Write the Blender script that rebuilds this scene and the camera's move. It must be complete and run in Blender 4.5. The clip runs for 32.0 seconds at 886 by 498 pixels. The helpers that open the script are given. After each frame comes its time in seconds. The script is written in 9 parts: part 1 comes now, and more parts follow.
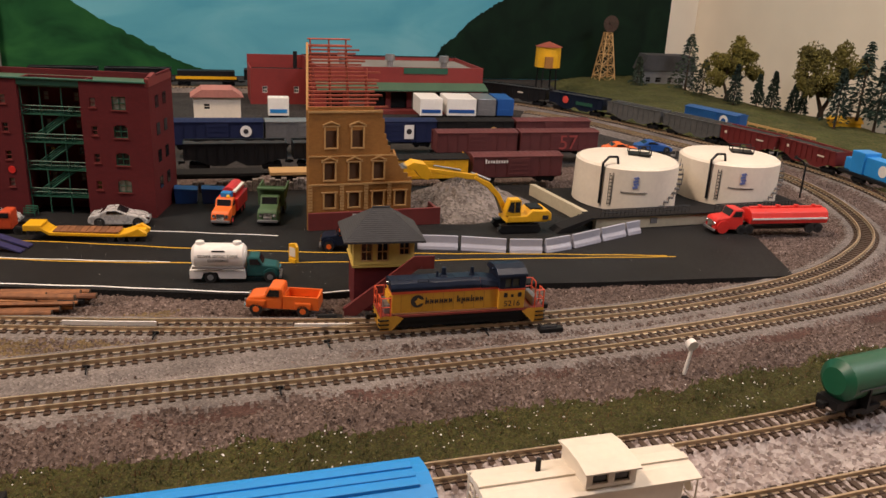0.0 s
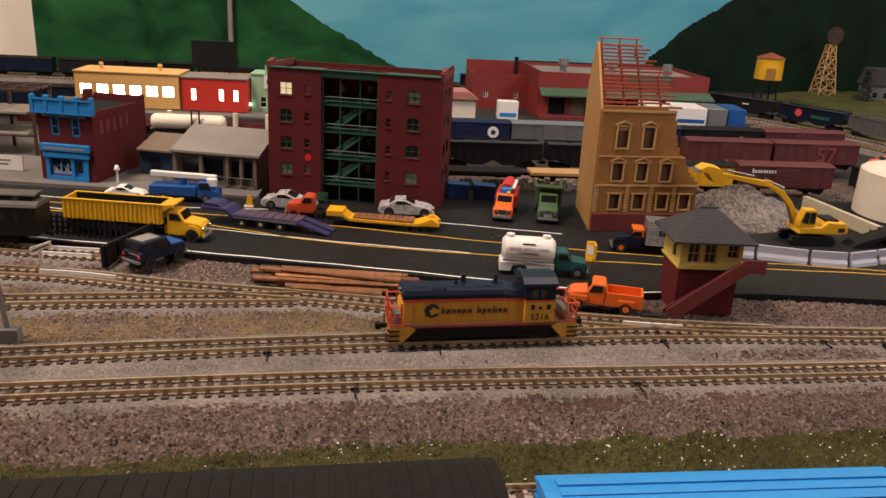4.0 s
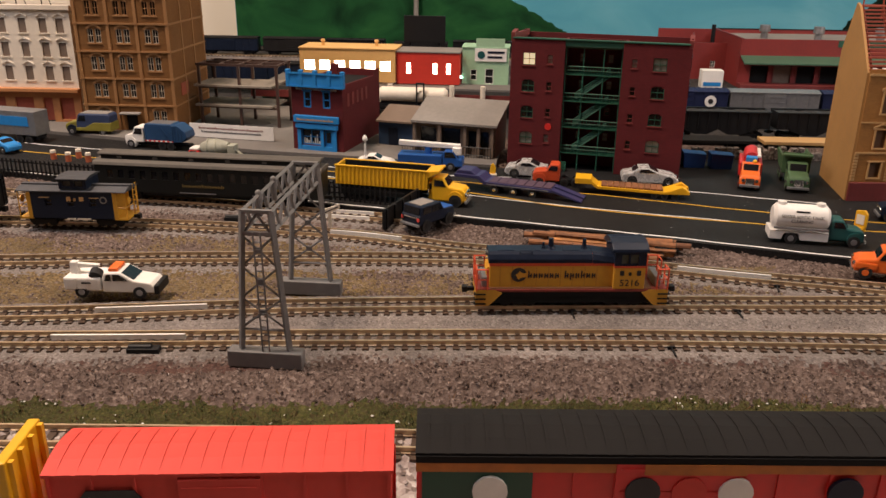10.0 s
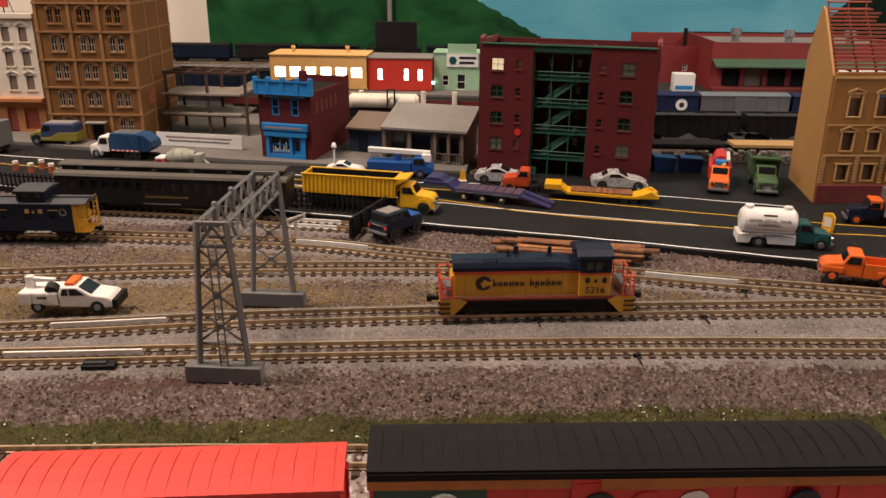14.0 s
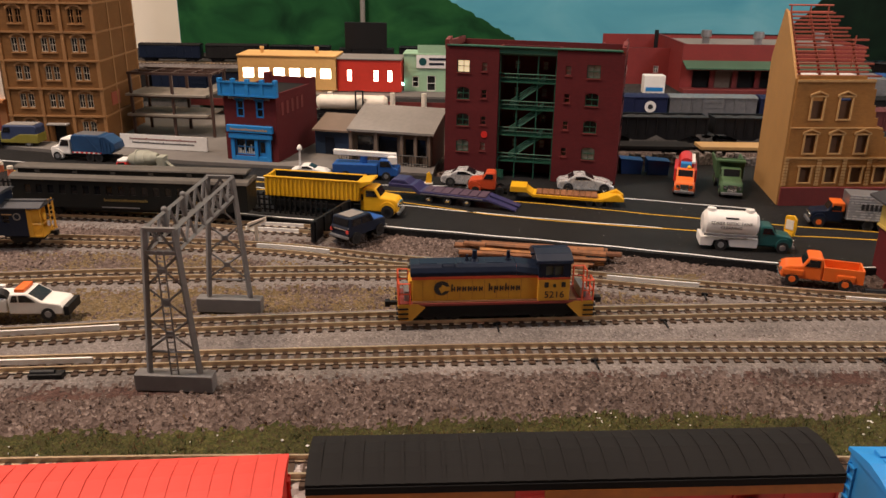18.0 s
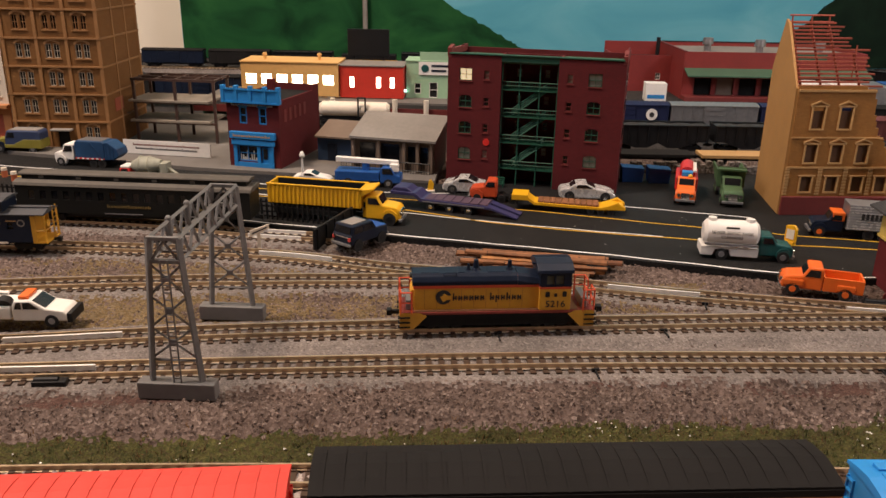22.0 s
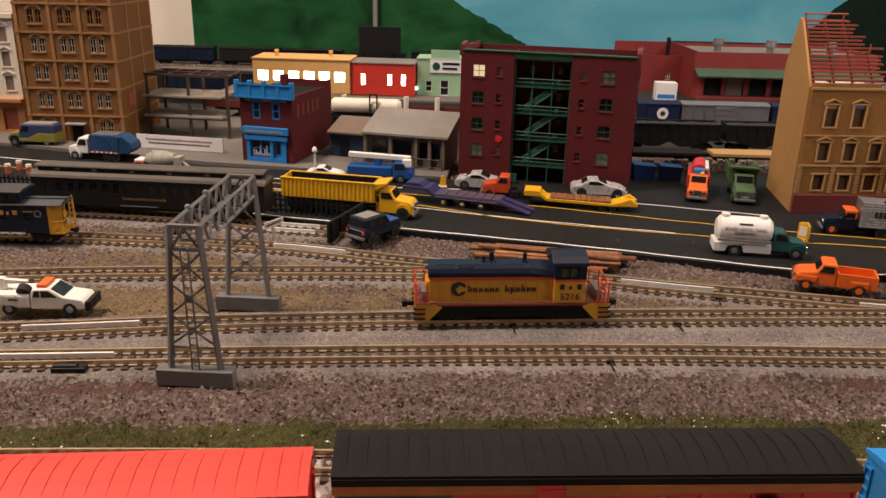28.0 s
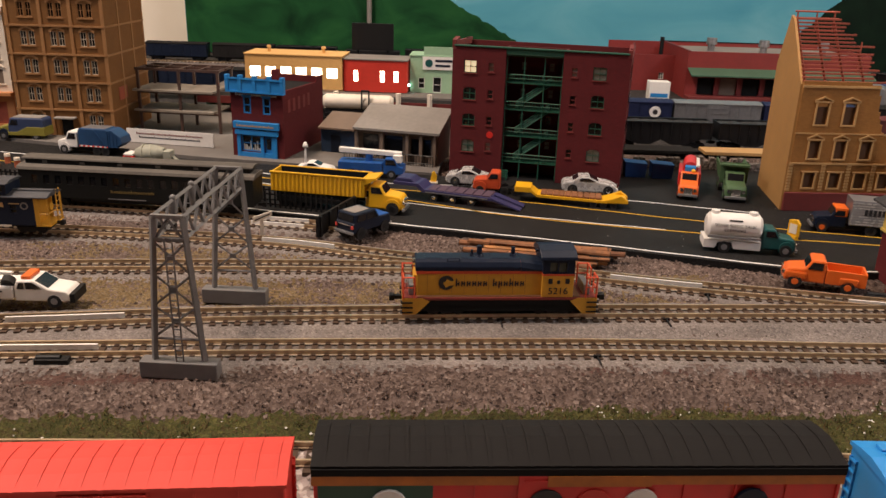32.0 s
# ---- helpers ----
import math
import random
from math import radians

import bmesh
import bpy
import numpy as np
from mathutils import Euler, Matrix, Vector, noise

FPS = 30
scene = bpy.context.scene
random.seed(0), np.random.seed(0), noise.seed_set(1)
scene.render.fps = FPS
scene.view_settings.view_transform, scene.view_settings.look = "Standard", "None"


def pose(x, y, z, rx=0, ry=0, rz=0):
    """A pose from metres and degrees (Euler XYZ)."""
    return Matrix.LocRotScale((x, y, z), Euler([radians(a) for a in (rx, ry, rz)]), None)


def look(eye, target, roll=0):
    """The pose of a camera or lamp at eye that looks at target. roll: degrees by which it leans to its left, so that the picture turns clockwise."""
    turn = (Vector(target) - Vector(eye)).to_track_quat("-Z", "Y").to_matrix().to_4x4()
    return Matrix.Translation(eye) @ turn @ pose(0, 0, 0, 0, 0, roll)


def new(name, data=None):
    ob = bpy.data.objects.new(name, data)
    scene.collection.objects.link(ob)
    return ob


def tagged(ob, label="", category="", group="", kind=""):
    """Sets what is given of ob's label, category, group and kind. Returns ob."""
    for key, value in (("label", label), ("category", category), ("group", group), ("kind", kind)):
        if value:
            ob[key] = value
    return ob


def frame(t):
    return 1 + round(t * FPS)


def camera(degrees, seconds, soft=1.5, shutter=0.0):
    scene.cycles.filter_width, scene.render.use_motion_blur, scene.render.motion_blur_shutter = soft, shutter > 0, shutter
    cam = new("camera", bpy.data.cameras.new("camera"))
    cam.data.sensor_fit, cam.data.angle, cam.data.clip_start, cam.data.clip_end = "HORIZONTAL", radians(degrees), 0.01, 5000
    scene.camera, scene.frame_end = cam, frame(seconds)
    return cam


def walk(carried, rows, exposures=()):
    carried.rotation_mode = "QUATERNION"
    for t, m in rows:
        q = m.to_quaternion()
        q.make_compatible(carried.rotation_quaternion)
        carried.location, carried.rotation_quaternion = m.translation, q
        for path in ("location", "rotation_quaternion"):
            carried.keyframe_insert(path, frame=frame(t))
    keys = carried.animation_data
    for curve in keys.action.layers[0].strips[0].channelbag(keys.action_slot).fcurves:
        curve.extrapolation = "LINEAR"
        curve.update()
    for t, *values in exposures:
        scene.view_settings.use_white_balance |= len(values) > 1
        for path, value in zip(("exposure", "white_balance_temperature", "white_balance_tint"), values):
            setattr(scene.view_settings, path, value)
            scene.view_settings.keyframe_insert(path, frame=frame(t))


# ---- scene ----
cam = camera(57.37, 32.0, soft=1.5)
PATH = [
    (0.0, (-0.0051, 0.0019, 0.1615), (0.5527, 1.8083, -0.4909), 2.98),
    (0.5, (-0.0107, 0.0047, 0.1594), (0.5226, 1.8198, -0.4896), 2.88),
    (1.0, (-0.0187, 0.0070, 0.1582), (0.4802, 1.8319, -0.4904), 2.88),
    (1.5, (-0.0254, 0.0083, 0.1572), (0.4397, 1.8437, -0.4871), 2.91),
    (2.0, (-0.0342, 0.0097, 0.1559), (0.3975, 1.8542, -0.4855), 2.83),
    (2.5, (-0.0396, 0.0115, 0.1539), (0.3599, 1.8623, -0.4902), 2.84),
    (3.0, (-0.0568, 0.0140, 0.1529), (0.2981, 1.8737, -0.4917), 2.91),
    (3.5, (-0.0760, 0.0188, 0.1499), (0.2138, 1.8917, -0.4891), 2.92),
    (4.0, (-0.0927, 0.0217, 0.1470), (0.1362, 1.9037, -0.4902), 3.05),
    (4.5, (-0.1074, 0.0223, 0.1459), (0.0662, 1.9078, -0.4983), 2.98),
    (6.5, (-0.1439, 0.0173, 0.1435), (-0.1397, 1.8982, -0.5364), 2.18),
    (7.0, (-0.1484, 0.0160, 0.1430), (-0.1648, 1.8962, -0.5386), 1.80),
    (7.5, (-0.1551, 0.0139, 0.1438), (-0.1922, 1.8932, -0.5393), 1.45),
    (8.0, (-0.1570, 0.0126, 0.1467), (-0.2120, 1.8898, -0.5411), 1.12),
    (8.5, (-0.1573, 0.0135, 0.1441), (-0.2242, 1.8883, -0.5492), 0.89),
    (9.0, (-0.1634, 0.0125, 0.1428), (-0.2353, 1.8859, -0.5537), 1.03),
    (9.5, (-0.1646, 0.0115, 0.1445), (-0.2482, 1.8834, -0.5548), 0.85),
    (10.0, (-0.1644, 0.0112, 0.1430), (-0.2547, 1.8816, -0.5595), 0.66),
    (10.5, (-0.1655, 0.0099, 0.1439), (-0.2648, 1.8787, -0.5616), 0.48),
    (11.0, (-0.1655, 0.0100, 0.1466), (-0.2690, 1.8795, -0.5562), 0.53),
    (11.5, (-0.1690, 0.0110, 0.1445), (-0.2660, 1.8827, -0.5535), 0.61),
    (12.0, (-0.1599, 0.0130, 0.1431), (-0.2420, 1.8848, -0.5566), 0.43),
    (12.5, (-0.1579, 0.0129, 0.1443), (-0.2204, 1.8853, -0.5558), 0.30),
    (13.0, (-0.1577, 0.0119, 0.1452), (-0.2174, 1.8855, -0.5520), 0.26),
    (13.5, (-0.1579, 0.0139, 0.1441), (-0.2132, 1.8891, -0.5492), 0.31),
    (14.0, (-0.1571, 0.0163, 0.1432), (-0.2033, 1.8924, -0.5482), 0.37),
    (14.5, (-0.1544, 0.0199, 0.1419), (-0.1851, 1.8956, -0.5516), 0.49),
    (16.5, (-0.1492, 0.0209, 0.1438), (-0.1499, 1.8967, -0.5501), 0.70),
    (17.0, (-0.1485, 0.0208, 0.1437), (-0.1472, 1.8972, -0.5483), 0.72),
    (17.5, (-0.1478, 0.0208, 0.1434), (-0.1449, 1.8975, -0.5480), 0.72),
    (18.0, (-0.1483, 0.0201, 0.1439), (-0.1448, 1.8970, -0.5468), 0.72),
    (18.5, (-0.1482, 0.0198, 0.1449), (-0.1465, 1.8972, -0.5446), 0.78),
    (19.0, (-0.1495, 0.0202, 0.1450), (-0.1505, 1.8981, -0.5431), 0.90),
    (19.5, (-0.1499, 0.0207, 0.1453), (-0.1529, 1.8998, -0.5396), 0.95),
    (20.0, (-0.1501, 0.0193, 0.1441), (-0.1540, 1.8984, -0.5407), 0.91),
    (20.5, (-0.1495, 0.0193, 0.1441), (-0.1503, 1.8985, -0.5403), 0.91),
    (21.0, (-0.1491, 0.0190, 0.1440), (-0.1467, 1.8993, -0.5376), 0.91),
    (21.5, (-0.1487, 0.0185, 0.1444), (-0.1470, 1.8987, -0.5375), 0.86),
    (22.0, (-0.1486, 0.0192, 0.1464), (-0.1480, 1.8996, -0.5348), 0.95),
    (22.5, (-0.1512, 0.0183, 0.1458), (-0.1532, 1.8993, -0.5337), 1.01),
    (23.0, (-0.1520, 0.0179, 0.1461), (-0.1593, 1.8991, -0.5329), 0.98),
    (23.5, (-0.1520, 0.0181, 0.1445), (-0.1580, 1.8983, -0.5372), 0.97),
    (24.0, (-0.1509, 0.0173, 0.1454), (-0.1559, 1.8970, -0.5377), 0.95),
    (24.5, (-0.1509, 0.0176, 0.1449), (-0.1561, 1.8974, -0.5381), 0.97),
    (25.0, (-0.1497, 0.0179, 0.1448), (-0.1580, 1.8974, -0.5390), 1.06),
    (25.5, (-0.1529, 0.0162, 0.1435), (-0.1646, 1.8955, -0.5407), 1.09),
    (27.5, (-0.1519, 0.0170, 0.1443), (-0.1650, 1.8973, -0.5370), 1.15),
    (28.0, (-0.1528, 0.0163, 0.1432), (-0.1650, 1.8979, -0.5347), 1.28),
    (28.5, (-0.1531, 0.0160, 0.1433), (-0.1669, 1.8971, -0.5360), 1.26),
    (29.0, (-0.1520, 0.0153, 0.1447), (-0.1677, 1.8958, -0.5361), 1.24),
    (29.5, (-0.1527, 0.0154, 0.1439), (-0.1678, 1.8960, -0.5366), 1.33),
    (30.0, (-0.1533, 0.0158, 0.1433), (-0.1682, 1.8967, -0.5363), 1.40),
    (30.5, (-0.1542, 0.0168, 0.1432), (-0.1694, 1.8977, -0.5364), 1.48),
    (31.0, (-0.1536, 0.0162, 0.1423), (-0.1673, 1.8975, -0.5363), 1.44),
    (31.5, (-0.1521, 0.0158, 0.1421), (-0.1635, 1.8969, -0.5372), 1.46),
    (32.0, (-0.1499, 0.0169, 0.1401), (-0.1491, 1.8990, -0.5366), 1.74),
]
walk(cam, [(t, look(eye, target, roll)) for t, eye, target, roll in PATH])

# ---- light ----
world = bpy.data.worlds.new("room_dim")
world.use_nodes = True
world.node_tree.nodes["Background"].inputs[0].default_value = (1.0, 0.86, 0.7, 1)
world.node_tree.nodes["Background"].inputs[1].default_value = 0.01
scene.world = world
scene.view_settings.exposure = 0.0


def area_lamp(name, eye, target, w, d, watts, colour):
    lamp = bpy.data.lights.new(name, "AREA")
    lamp.shape, lamp.size, lamp.size_y, lamp.energy, lamp.color = "RECTANGLE", w, d, watts, colour
    ob = new(name, lamp)
    ob.matrix_world = look(eye, target)
    return ob


# two ceiling lamps, and unseen cool fill lights added to brighten the room's ends
area_lamp("ceiling_lamp_glow", (-0.76, 0.30, 1.42), (-0.76, 0.301, 0), 0.22, 0.22, 27.8, (1.0, 0.765, 0.588))
area_lamp("ceiling_lamp_glow", (0.50, 0.48, 1.42), (0.50, 0.481, 0), 0.22, 0.22, 7.2, (1.0, 0.82, 0.68))
area_lamp("added_fill_light", (-1.05, 0.15, 0.85), (-0.50, 0.60, 0.05), 0.4, 0.4, 4.8, (1.0, 0.94, 1.0))
area_lamp("added_fill_light", (0.72, 0.02, 0.70), (0.86, 0.72, 0.18), 0.3, 0.3, 4.6, (0.88, 0.88, 1.0))


# ---- materials ----
def mat(name, col, rough=0.55, metal=0.0, var=0.12, scale=350.0, bump=0.0, bscale=900.0, emit=0.0, spec=0.5, alpha=None, dirt=0.0):
    m = bpy.data.materials.new(name)
    m.use_nodes = True
    nt = m.node_tree
    b = nt.nodes["Principled BSDF"]
    b.inputs["Roughness"].default_value = rough
    b.inputs["Metallic"].default_value = metal
    b.inputs["Specular IOR Level"].default_value = spec
    tc = nt.nodes.new("ShaderNodeTexCoord")
    if var > 0:
        n1 = nt.nodes.new("ShaderNodeTexNoise")
        n1.inputs["Scale"].default_value = scale
        n1.inputs["Detail"].default_value = 5
        n2 = nt.nodes.new("ShaderNodeTexNoise")
        n2.inputs["Scale"].default_value = scale / 9
        n2.inputs["Detail"].default_value = 2
        nt.links.new(tc.outputs["Object"], n1.inputs["Vector"])
        nt.links.new(tc.outputs["Object"], n2.inputs["Vector"])
        add = nt.nodes.new("ShaderNodeMath")
        add.operation = "ADD"
        nt.links.new(n1.outputs["Fac"], add.inputs[0])
        nt.links.new(n2.outputs["Fac"], add.inputs[1])
        info = nt.nodes.new("ShaderNodeObjectInfo")
        mul = nt.nodes.new("ShaderNodeMath")
        mul.operation = "MULTIPLY_ADD"
        mul.inputs[1].default_value = 0.25
        nt.links.new(info.outputs["Random"], mul.inputs[0])
        nt.links.new(add.outputs[0], mul.inputs[2])
        ramp = nt.nodes.new("ShaderNodeMapRange")
        ramp.inputs["From Min"].default_value = 0.7
        ramp.inputs["From Max"].default_value = 1.5
        ramp.inputs["To Min"].default_value = 1 - var * 1.6
        ramp.inputs["To Max"].default_value = 1 + var * 1.6
        nt.links.new(mul.outputs[0], ramp.inputs["Value"])
        vm = nt.nodes.new("ShaderNodeVectorMath")
        vm.operation = "SCALE"
        vm.inputs[0].default_value = col[:3]
        nt.links.new(ramp.outputs[0], vm.inputs["Scale"])
        nt.links.new(vm.outputs[0], b.inputs["Base Color"])
        rr = nt.nodes.new("ShaderNodeMapRange")
        rr.inputs["To Min"].default_value = max(0.03, rough - 0.12)
        rr.inputs["To Max"].default_value = min(1, rough + 0.12)
        nt.links.new(n1.outputs["Fac"], rr.inputs["Value"])
        nt.links.new(rr.outputs[0], b.inputs["Roughness"])
    else:
        b.inputs["Base Color"].default_value = (*col[:3], 1)
    if bump > 0:
        n3 = nt.nodes.new("ShaderNodeTexNoise")
        n3.inputs["Scale"].default_value = bscale
        n3.inputs["Detail"].default_value = 4
        nt.links.new(tc.outputs["Object"], n3.inputs["Vector"])
        bp = nt.nodes.new("ShaderNodeBump")
        bp.inputs["Strength"].default_value = bump
        bp.inputs["Distance"].default_value = 0.0006
        nt.links.new(n3.outputs["Fac"], bp.inputs["Height"])
        nt.links.new(bp.outputs[0], b.inputs["Normal"])
    if emit > 0:
        b.inputs["Emission Color"].default_value = (*col[:3], 1)
        b.inputs["Emission Strength"].default_value = emit
    if alpha is not None:
        b.inputs["Transmission Weight"].default_value = alpha
        b.inputs["IOR"].default_value = 1.1
    return m


def stony(name, cols, scale=700.0, rough=0.9, bump=0.6, patch=30.0):
    """Small stones of several colours, with larger stained patches."""
    m = bpy.data.materials.new(name)
    m.use_nodes = True
    nt = m.node_tree
    b = nt.nodes["Principled BSDF"]
    b.inputs["Roughness"].default_value = rough
    b.inputs["Specular IOR Level"].default_value = 0.2
    tc = nt.nodes.new("ShaderNodeTexCoord")
    vo = nt.nodes.new("ShaderNodeTexVoronoi")
    vo.inputs["Scale"].default_value = scale
    nt.links.new(tc.outputs["Object"], vo.inputs["Vector"])
    sep = nt.nodes.new("ShaderNodeSeparateColor")
    nt.links.new(vo.outputs["Color"], sep.inputs[0])
    ramp = nt.nodes.new("ShaderNodeValToRGB")
    while len(ramp.color_ramp.elements) < len(cols):
        ramp.color_ramp.elements.new(0.5)
    for i, c in enumerate(cols):
        ramp.color_ramp.elements[i].position = i / (len(cols) - 1)
        ramp.color_ramp.elements[i].color = (*c, 1)
    nt.links.new(sep.outputs[0], ramp.inputs[0])
    no = nt.nodes.new("ShaderNodeTexNoise")
    no.inputs["Scale"].default_value = patch
    no.inputs["Detail"].default_value = 6
    nt.links.new(tc.outputs["Object"], no.inputs["Vector"])
    mr = nt.nodes.new("ShaderNodeMapRange")
    mr.inputs["From Min"].default_value, mr.inputs["From Max"].default_value = 0.3, 0.7
    mr.inputs["To Min"].default_value, mr.inputs["To Max"].default_value = 0.7, 1.2
    nt.links.new(no.outputs["Fac"], mr.inputs["Value"])
    vm = nt.nodes.new("ShaderNodeVectorMath")
    vm.operation = "SCALE"
    nt.links.new(ramp.outputs[0], vm.inputs[0])
    nt.links.new(mr.outputs[0], vm.inputs["Scale"])
    nt.links.new(vm.outputs[0], b.inputs["Base Color"])
    bp = nt.nodes.new("ShaderNodeBump")
    bp.inputs["Strength"].default_value = bump
    bp.inputs["Distance"].default_value = 0.001
    nt.links.new(vo.outputs["Distance"], bp.inputs["Height"])
    nt.links.new(bp.outputs[0], b.inputs["Normal"])
    return m


def courses(name, brick, mortar, bw=0.0026, bh=0.0009, rough=0.8):
    """Fine moulded brick courses on a small model wall, seen from front or side."""
    m = mat(name, brick, rough=rough, var=0.18, scale=500, spec=0.25)
    nt = m.node_tree
    b = nt.nodes["Principled BSDF"]
    tc = nt.nodes.new("ShaderNodeTexCoord")
    sx = nt.nodes.new("ShaderNodeSeparateXYZ")
    nt.links.new(tc.outputs["Object"], sx.inputs[0])
    add = nt.nodes.new("ShaderNodeMath")
    nt.links.new(sx.outputs[0], add.inputs[0])
    nt.links.new(sx.outputs[1], add.inputs[1])
    cx = nt.nodes.new("ShaderNodeCombineXYZ")
    nt.links.new(add.outputs[0], cx.inputs[0])
    nt.links.new(sx.outputs[2], cx.inputs[1])
    br = nt.nodes.new("ShaderNodeTexBrick")
    br.inputs["Scale"].default_value = 1.0
    br.inputs["Brick Width"].default_value = bw
    br.inputs["Row Height"].default_value = bh
    br.inputs["Mortar Size"].default_value = bh * 0.12
    br.inputs["Color1"].default_value = (*brick, 1)
    br.inputs["Color2"].default_value = (*[c * 0.75 for c in brick], 1)
    br.inputs["Mortar"].default_value = (*mortar, 1)
    nt.links.new(cx.outputs[0], br.inputs["Vector"])
    src = b.inputs["Base Color"].links[0].from_socket
    mx = nt.nodes.new("ShaderNodeMix")
    mx.data_type = "RGBA"
    mx.inputs["Factor"].default_value = 0.55
    nt.links.new(src, mx.inputs["A"])
    nt.links.new(br.outputs["Color"], mx.inputs["B"])
    nt.links.new(mx.outputs["Result"], b.inputs["Base Color"])
    bp = nt.nodes.new("ShaderNodeBump")
    bp.inputs["Strength"].default_value = 0.35
    bp.inputs["Distance"].default_value = 0.0003
    bp.invert = True
    nt.links.new(br.outputs["Fac"], bp.inputs["Height"])
    nt.links.new(bp.outputs[0], b.inputs["Normal"])
    return m


def painted(name, cols, scale, stretch=(1, 1, 1), rough=0.7):
    """Brushed scenic paint."""
    m = bpy.data.materials.new(name)
    m.use_nodes = True
    nt = m.node_tree
    b = nt.nodes["Principled BSDF"]
    b.inputs["Roughness"].default_value = rough
    b.inputs["Specular IOR Level"].default_value = 0.12
    tc = nt.nodes.new("ShaderNodeTexCoord")
    mp = nt.nodes.new("ShaderNodeMapping")
    mp.inputs["Scale"].default_value = stretch
    nt.links.new(tc.outputs["Object"], mp.inputs[0])
    no = nt.nodes.new("ShaderNodeTexNoise")
    no.inputs["Scale"].default_value, no.inputs["Detail"].default_value, no.inputs["Distortion"].default_value = scale, 6, 0.8
    nt.links.new(mp.outputs[0], no.inputs["Vector"])
    ramp = nt.nodes.new("ShaderNodeValToRGB")
    while len(ramp.color_ramp.elements) < len(cols):
        ramp.color_ramp.elements.new(0.5)
    for i, c in enumerate(cols):
        ramp.color_ramp.elements[i].position = 0.3 + 0.4 * i / (len(cols) - 1)
        ramp.color_ramp.elements[i].color = (*c, 1)
    nt.links.new(no.outputs["Fac"], ramp.inputs[0])
    nt.links.new(ramp.outputs[0], b.inputs["Base Color"])
    return m


GRAVEL = stony("pink_grey_gravel", [(0.04, 0.026, 0.021), (0.1, 0.07, 0.059), (0.15, 0.109, 0.093), (0.07, 0.047, 0.039), (0.23, 0.176, 0.152)], 900, patch=18)
BALLAST = stony("light_grey_ballast", [(0.11, 0.092, 0.083), (0.195, 0.168, 0.153), (0.148, 0.127, 0.118), (0.26, 0.228, 0.208)], 1300, bump=0.35)
TAN_SAND = stony("tan_sandy_soil", [(0.11, 0.07, 0.03), (0.18, 0.12, 0.052), (0.07, 0.05, 0.024), (0.2, 0.15, 0.095), (0.13, 0.09, 0.04)], 1300, bump=0.5, patch=45)
TURF = stony("green_turf_soil", [(0.03, 0.034, 0.01), (0.06, 0.058, 0.016), (0.045, 0.034, 0.014), (0.085, 0.08, 0.024)], 1100, bump=0.7)
PALE_GRAVEL = stony("pale_pink_gravel", [(0.16, 0.12, 0.105), (0.33, 0.27, 0.25), (0.48, 0.42, 0.39), (0.22, 0.165, 0.15)], 520, patch=22)
RUST_SOIL = stony("rust_brown_soil", [(0.075, 0.038, 0.03), (0.11, 0.062, 0.05), (0.055, 0.03, 0.025)], 1000)
ASPHALT = stony("black_asphalt_sheet", [(0.006, 0.006, 0.0065), (0.01, 0.01, 0.0105), (0.019, 0.018, 0.018), (0.007, 0.007, 0.007)], 1500, rough=0.62, bump=0.3)
SLAB = mat("pale_tan_slab", (0.24, 0.205, 0.165), 0.85, var=0.14, scale=200)
CONCRETE = mat("grey_concrete_slab", (0.135, 0.122, 0.11), 0.85, var=0.12, scale=200, bump=0.2)
RAIL = mat("brass_coloured_rail", (0.57, 0.435, 0.29), 0.38, 0.75, var=0.16)
# paler than the rail, so the foot's glints lie in its colour
FOOT_GLINT = mat("pale_foot_glint", (0.93, 0.85, 0.72), 0.42, 0.8, var=0.14)
# near-white colour holds the highlight on the switch rails
RAIL_BRIGHT = mat("white_rail_highlight", (0.95, 0.93, 0.9), 0.5, 0.5, var=0.05)
TIE = mat("dark_brown_tie_plastic", (0.05, 0.027, 0.015), 0.6, var=0.2, scale=700)
BLACK = mat("black_plastic", (0.008, 0.008, 0.009), 0.5, var=0.15, spec=0.25)
RUBBER = mat("black_rubber", (0.011, 0.01, 0.01), 0.8, var=0.1)
DARK = mat("dark_interior", (0.006, 0.006, 0.006), 0.8, var=0.05, spec=0.25)
HOPPER_RED = mat("dark_red_hopper", (0.13, 0.014, 0.014), 0.5, var=0.12)
HOPPER_GREY = mat("weathered_hopper_grey", (0.09, 0.09, 0.088), 0.6, var=0.2)
CONTAINER_BLUE = mat("deep_blue_car_paint", (0.012, 0.085, 0.27), 0.45, var=0.08)
CAR_NAVY = mat("dull_navy_boxcar", (0.008, 0.013, 0.05), 0.6, var=0.12, spec=0.3)
REFUSE_BLUE = mat("dull_refuse_blue", (0.012, 0.05, 0.13), 0.5, var=0.15)
MIXER_GREY = mat("dusty_mixer_grey", (0.3, 0.3, 0.24), 0.7, var=0.15)
VAN_BLUE = mat("faded_van_blue", (0.03, 0.045, 0.1), 0.5, var=0.12)
VAN_YELLOW = mat("dull_van_yellow", (0.22, 0.19, 0.03), 0.5, var=0.1)
SHED_BLUE = mat("dull_shed_blue", (0.012, 0.035, 0.085), 0.65, var=0.15)
DULL_ORANGE = mat("dull_orange_stripe", (0.42, 0.13, 0.015), 0.5, var=0.15)
CAB_ROOF = mat("dusty_blue_grey_roof", (0.045, 0.047, 0.055), 0.6, var=0.15)
FADED_RED = mat("faded_red_numerals", (0.3, 0.05, 0.045), 0.6, var=0.15)
EMBLEM_BLUE = mat("pale_blue_emblem", (0.12, 0.16, 0.36), 0.5, var=0.1)
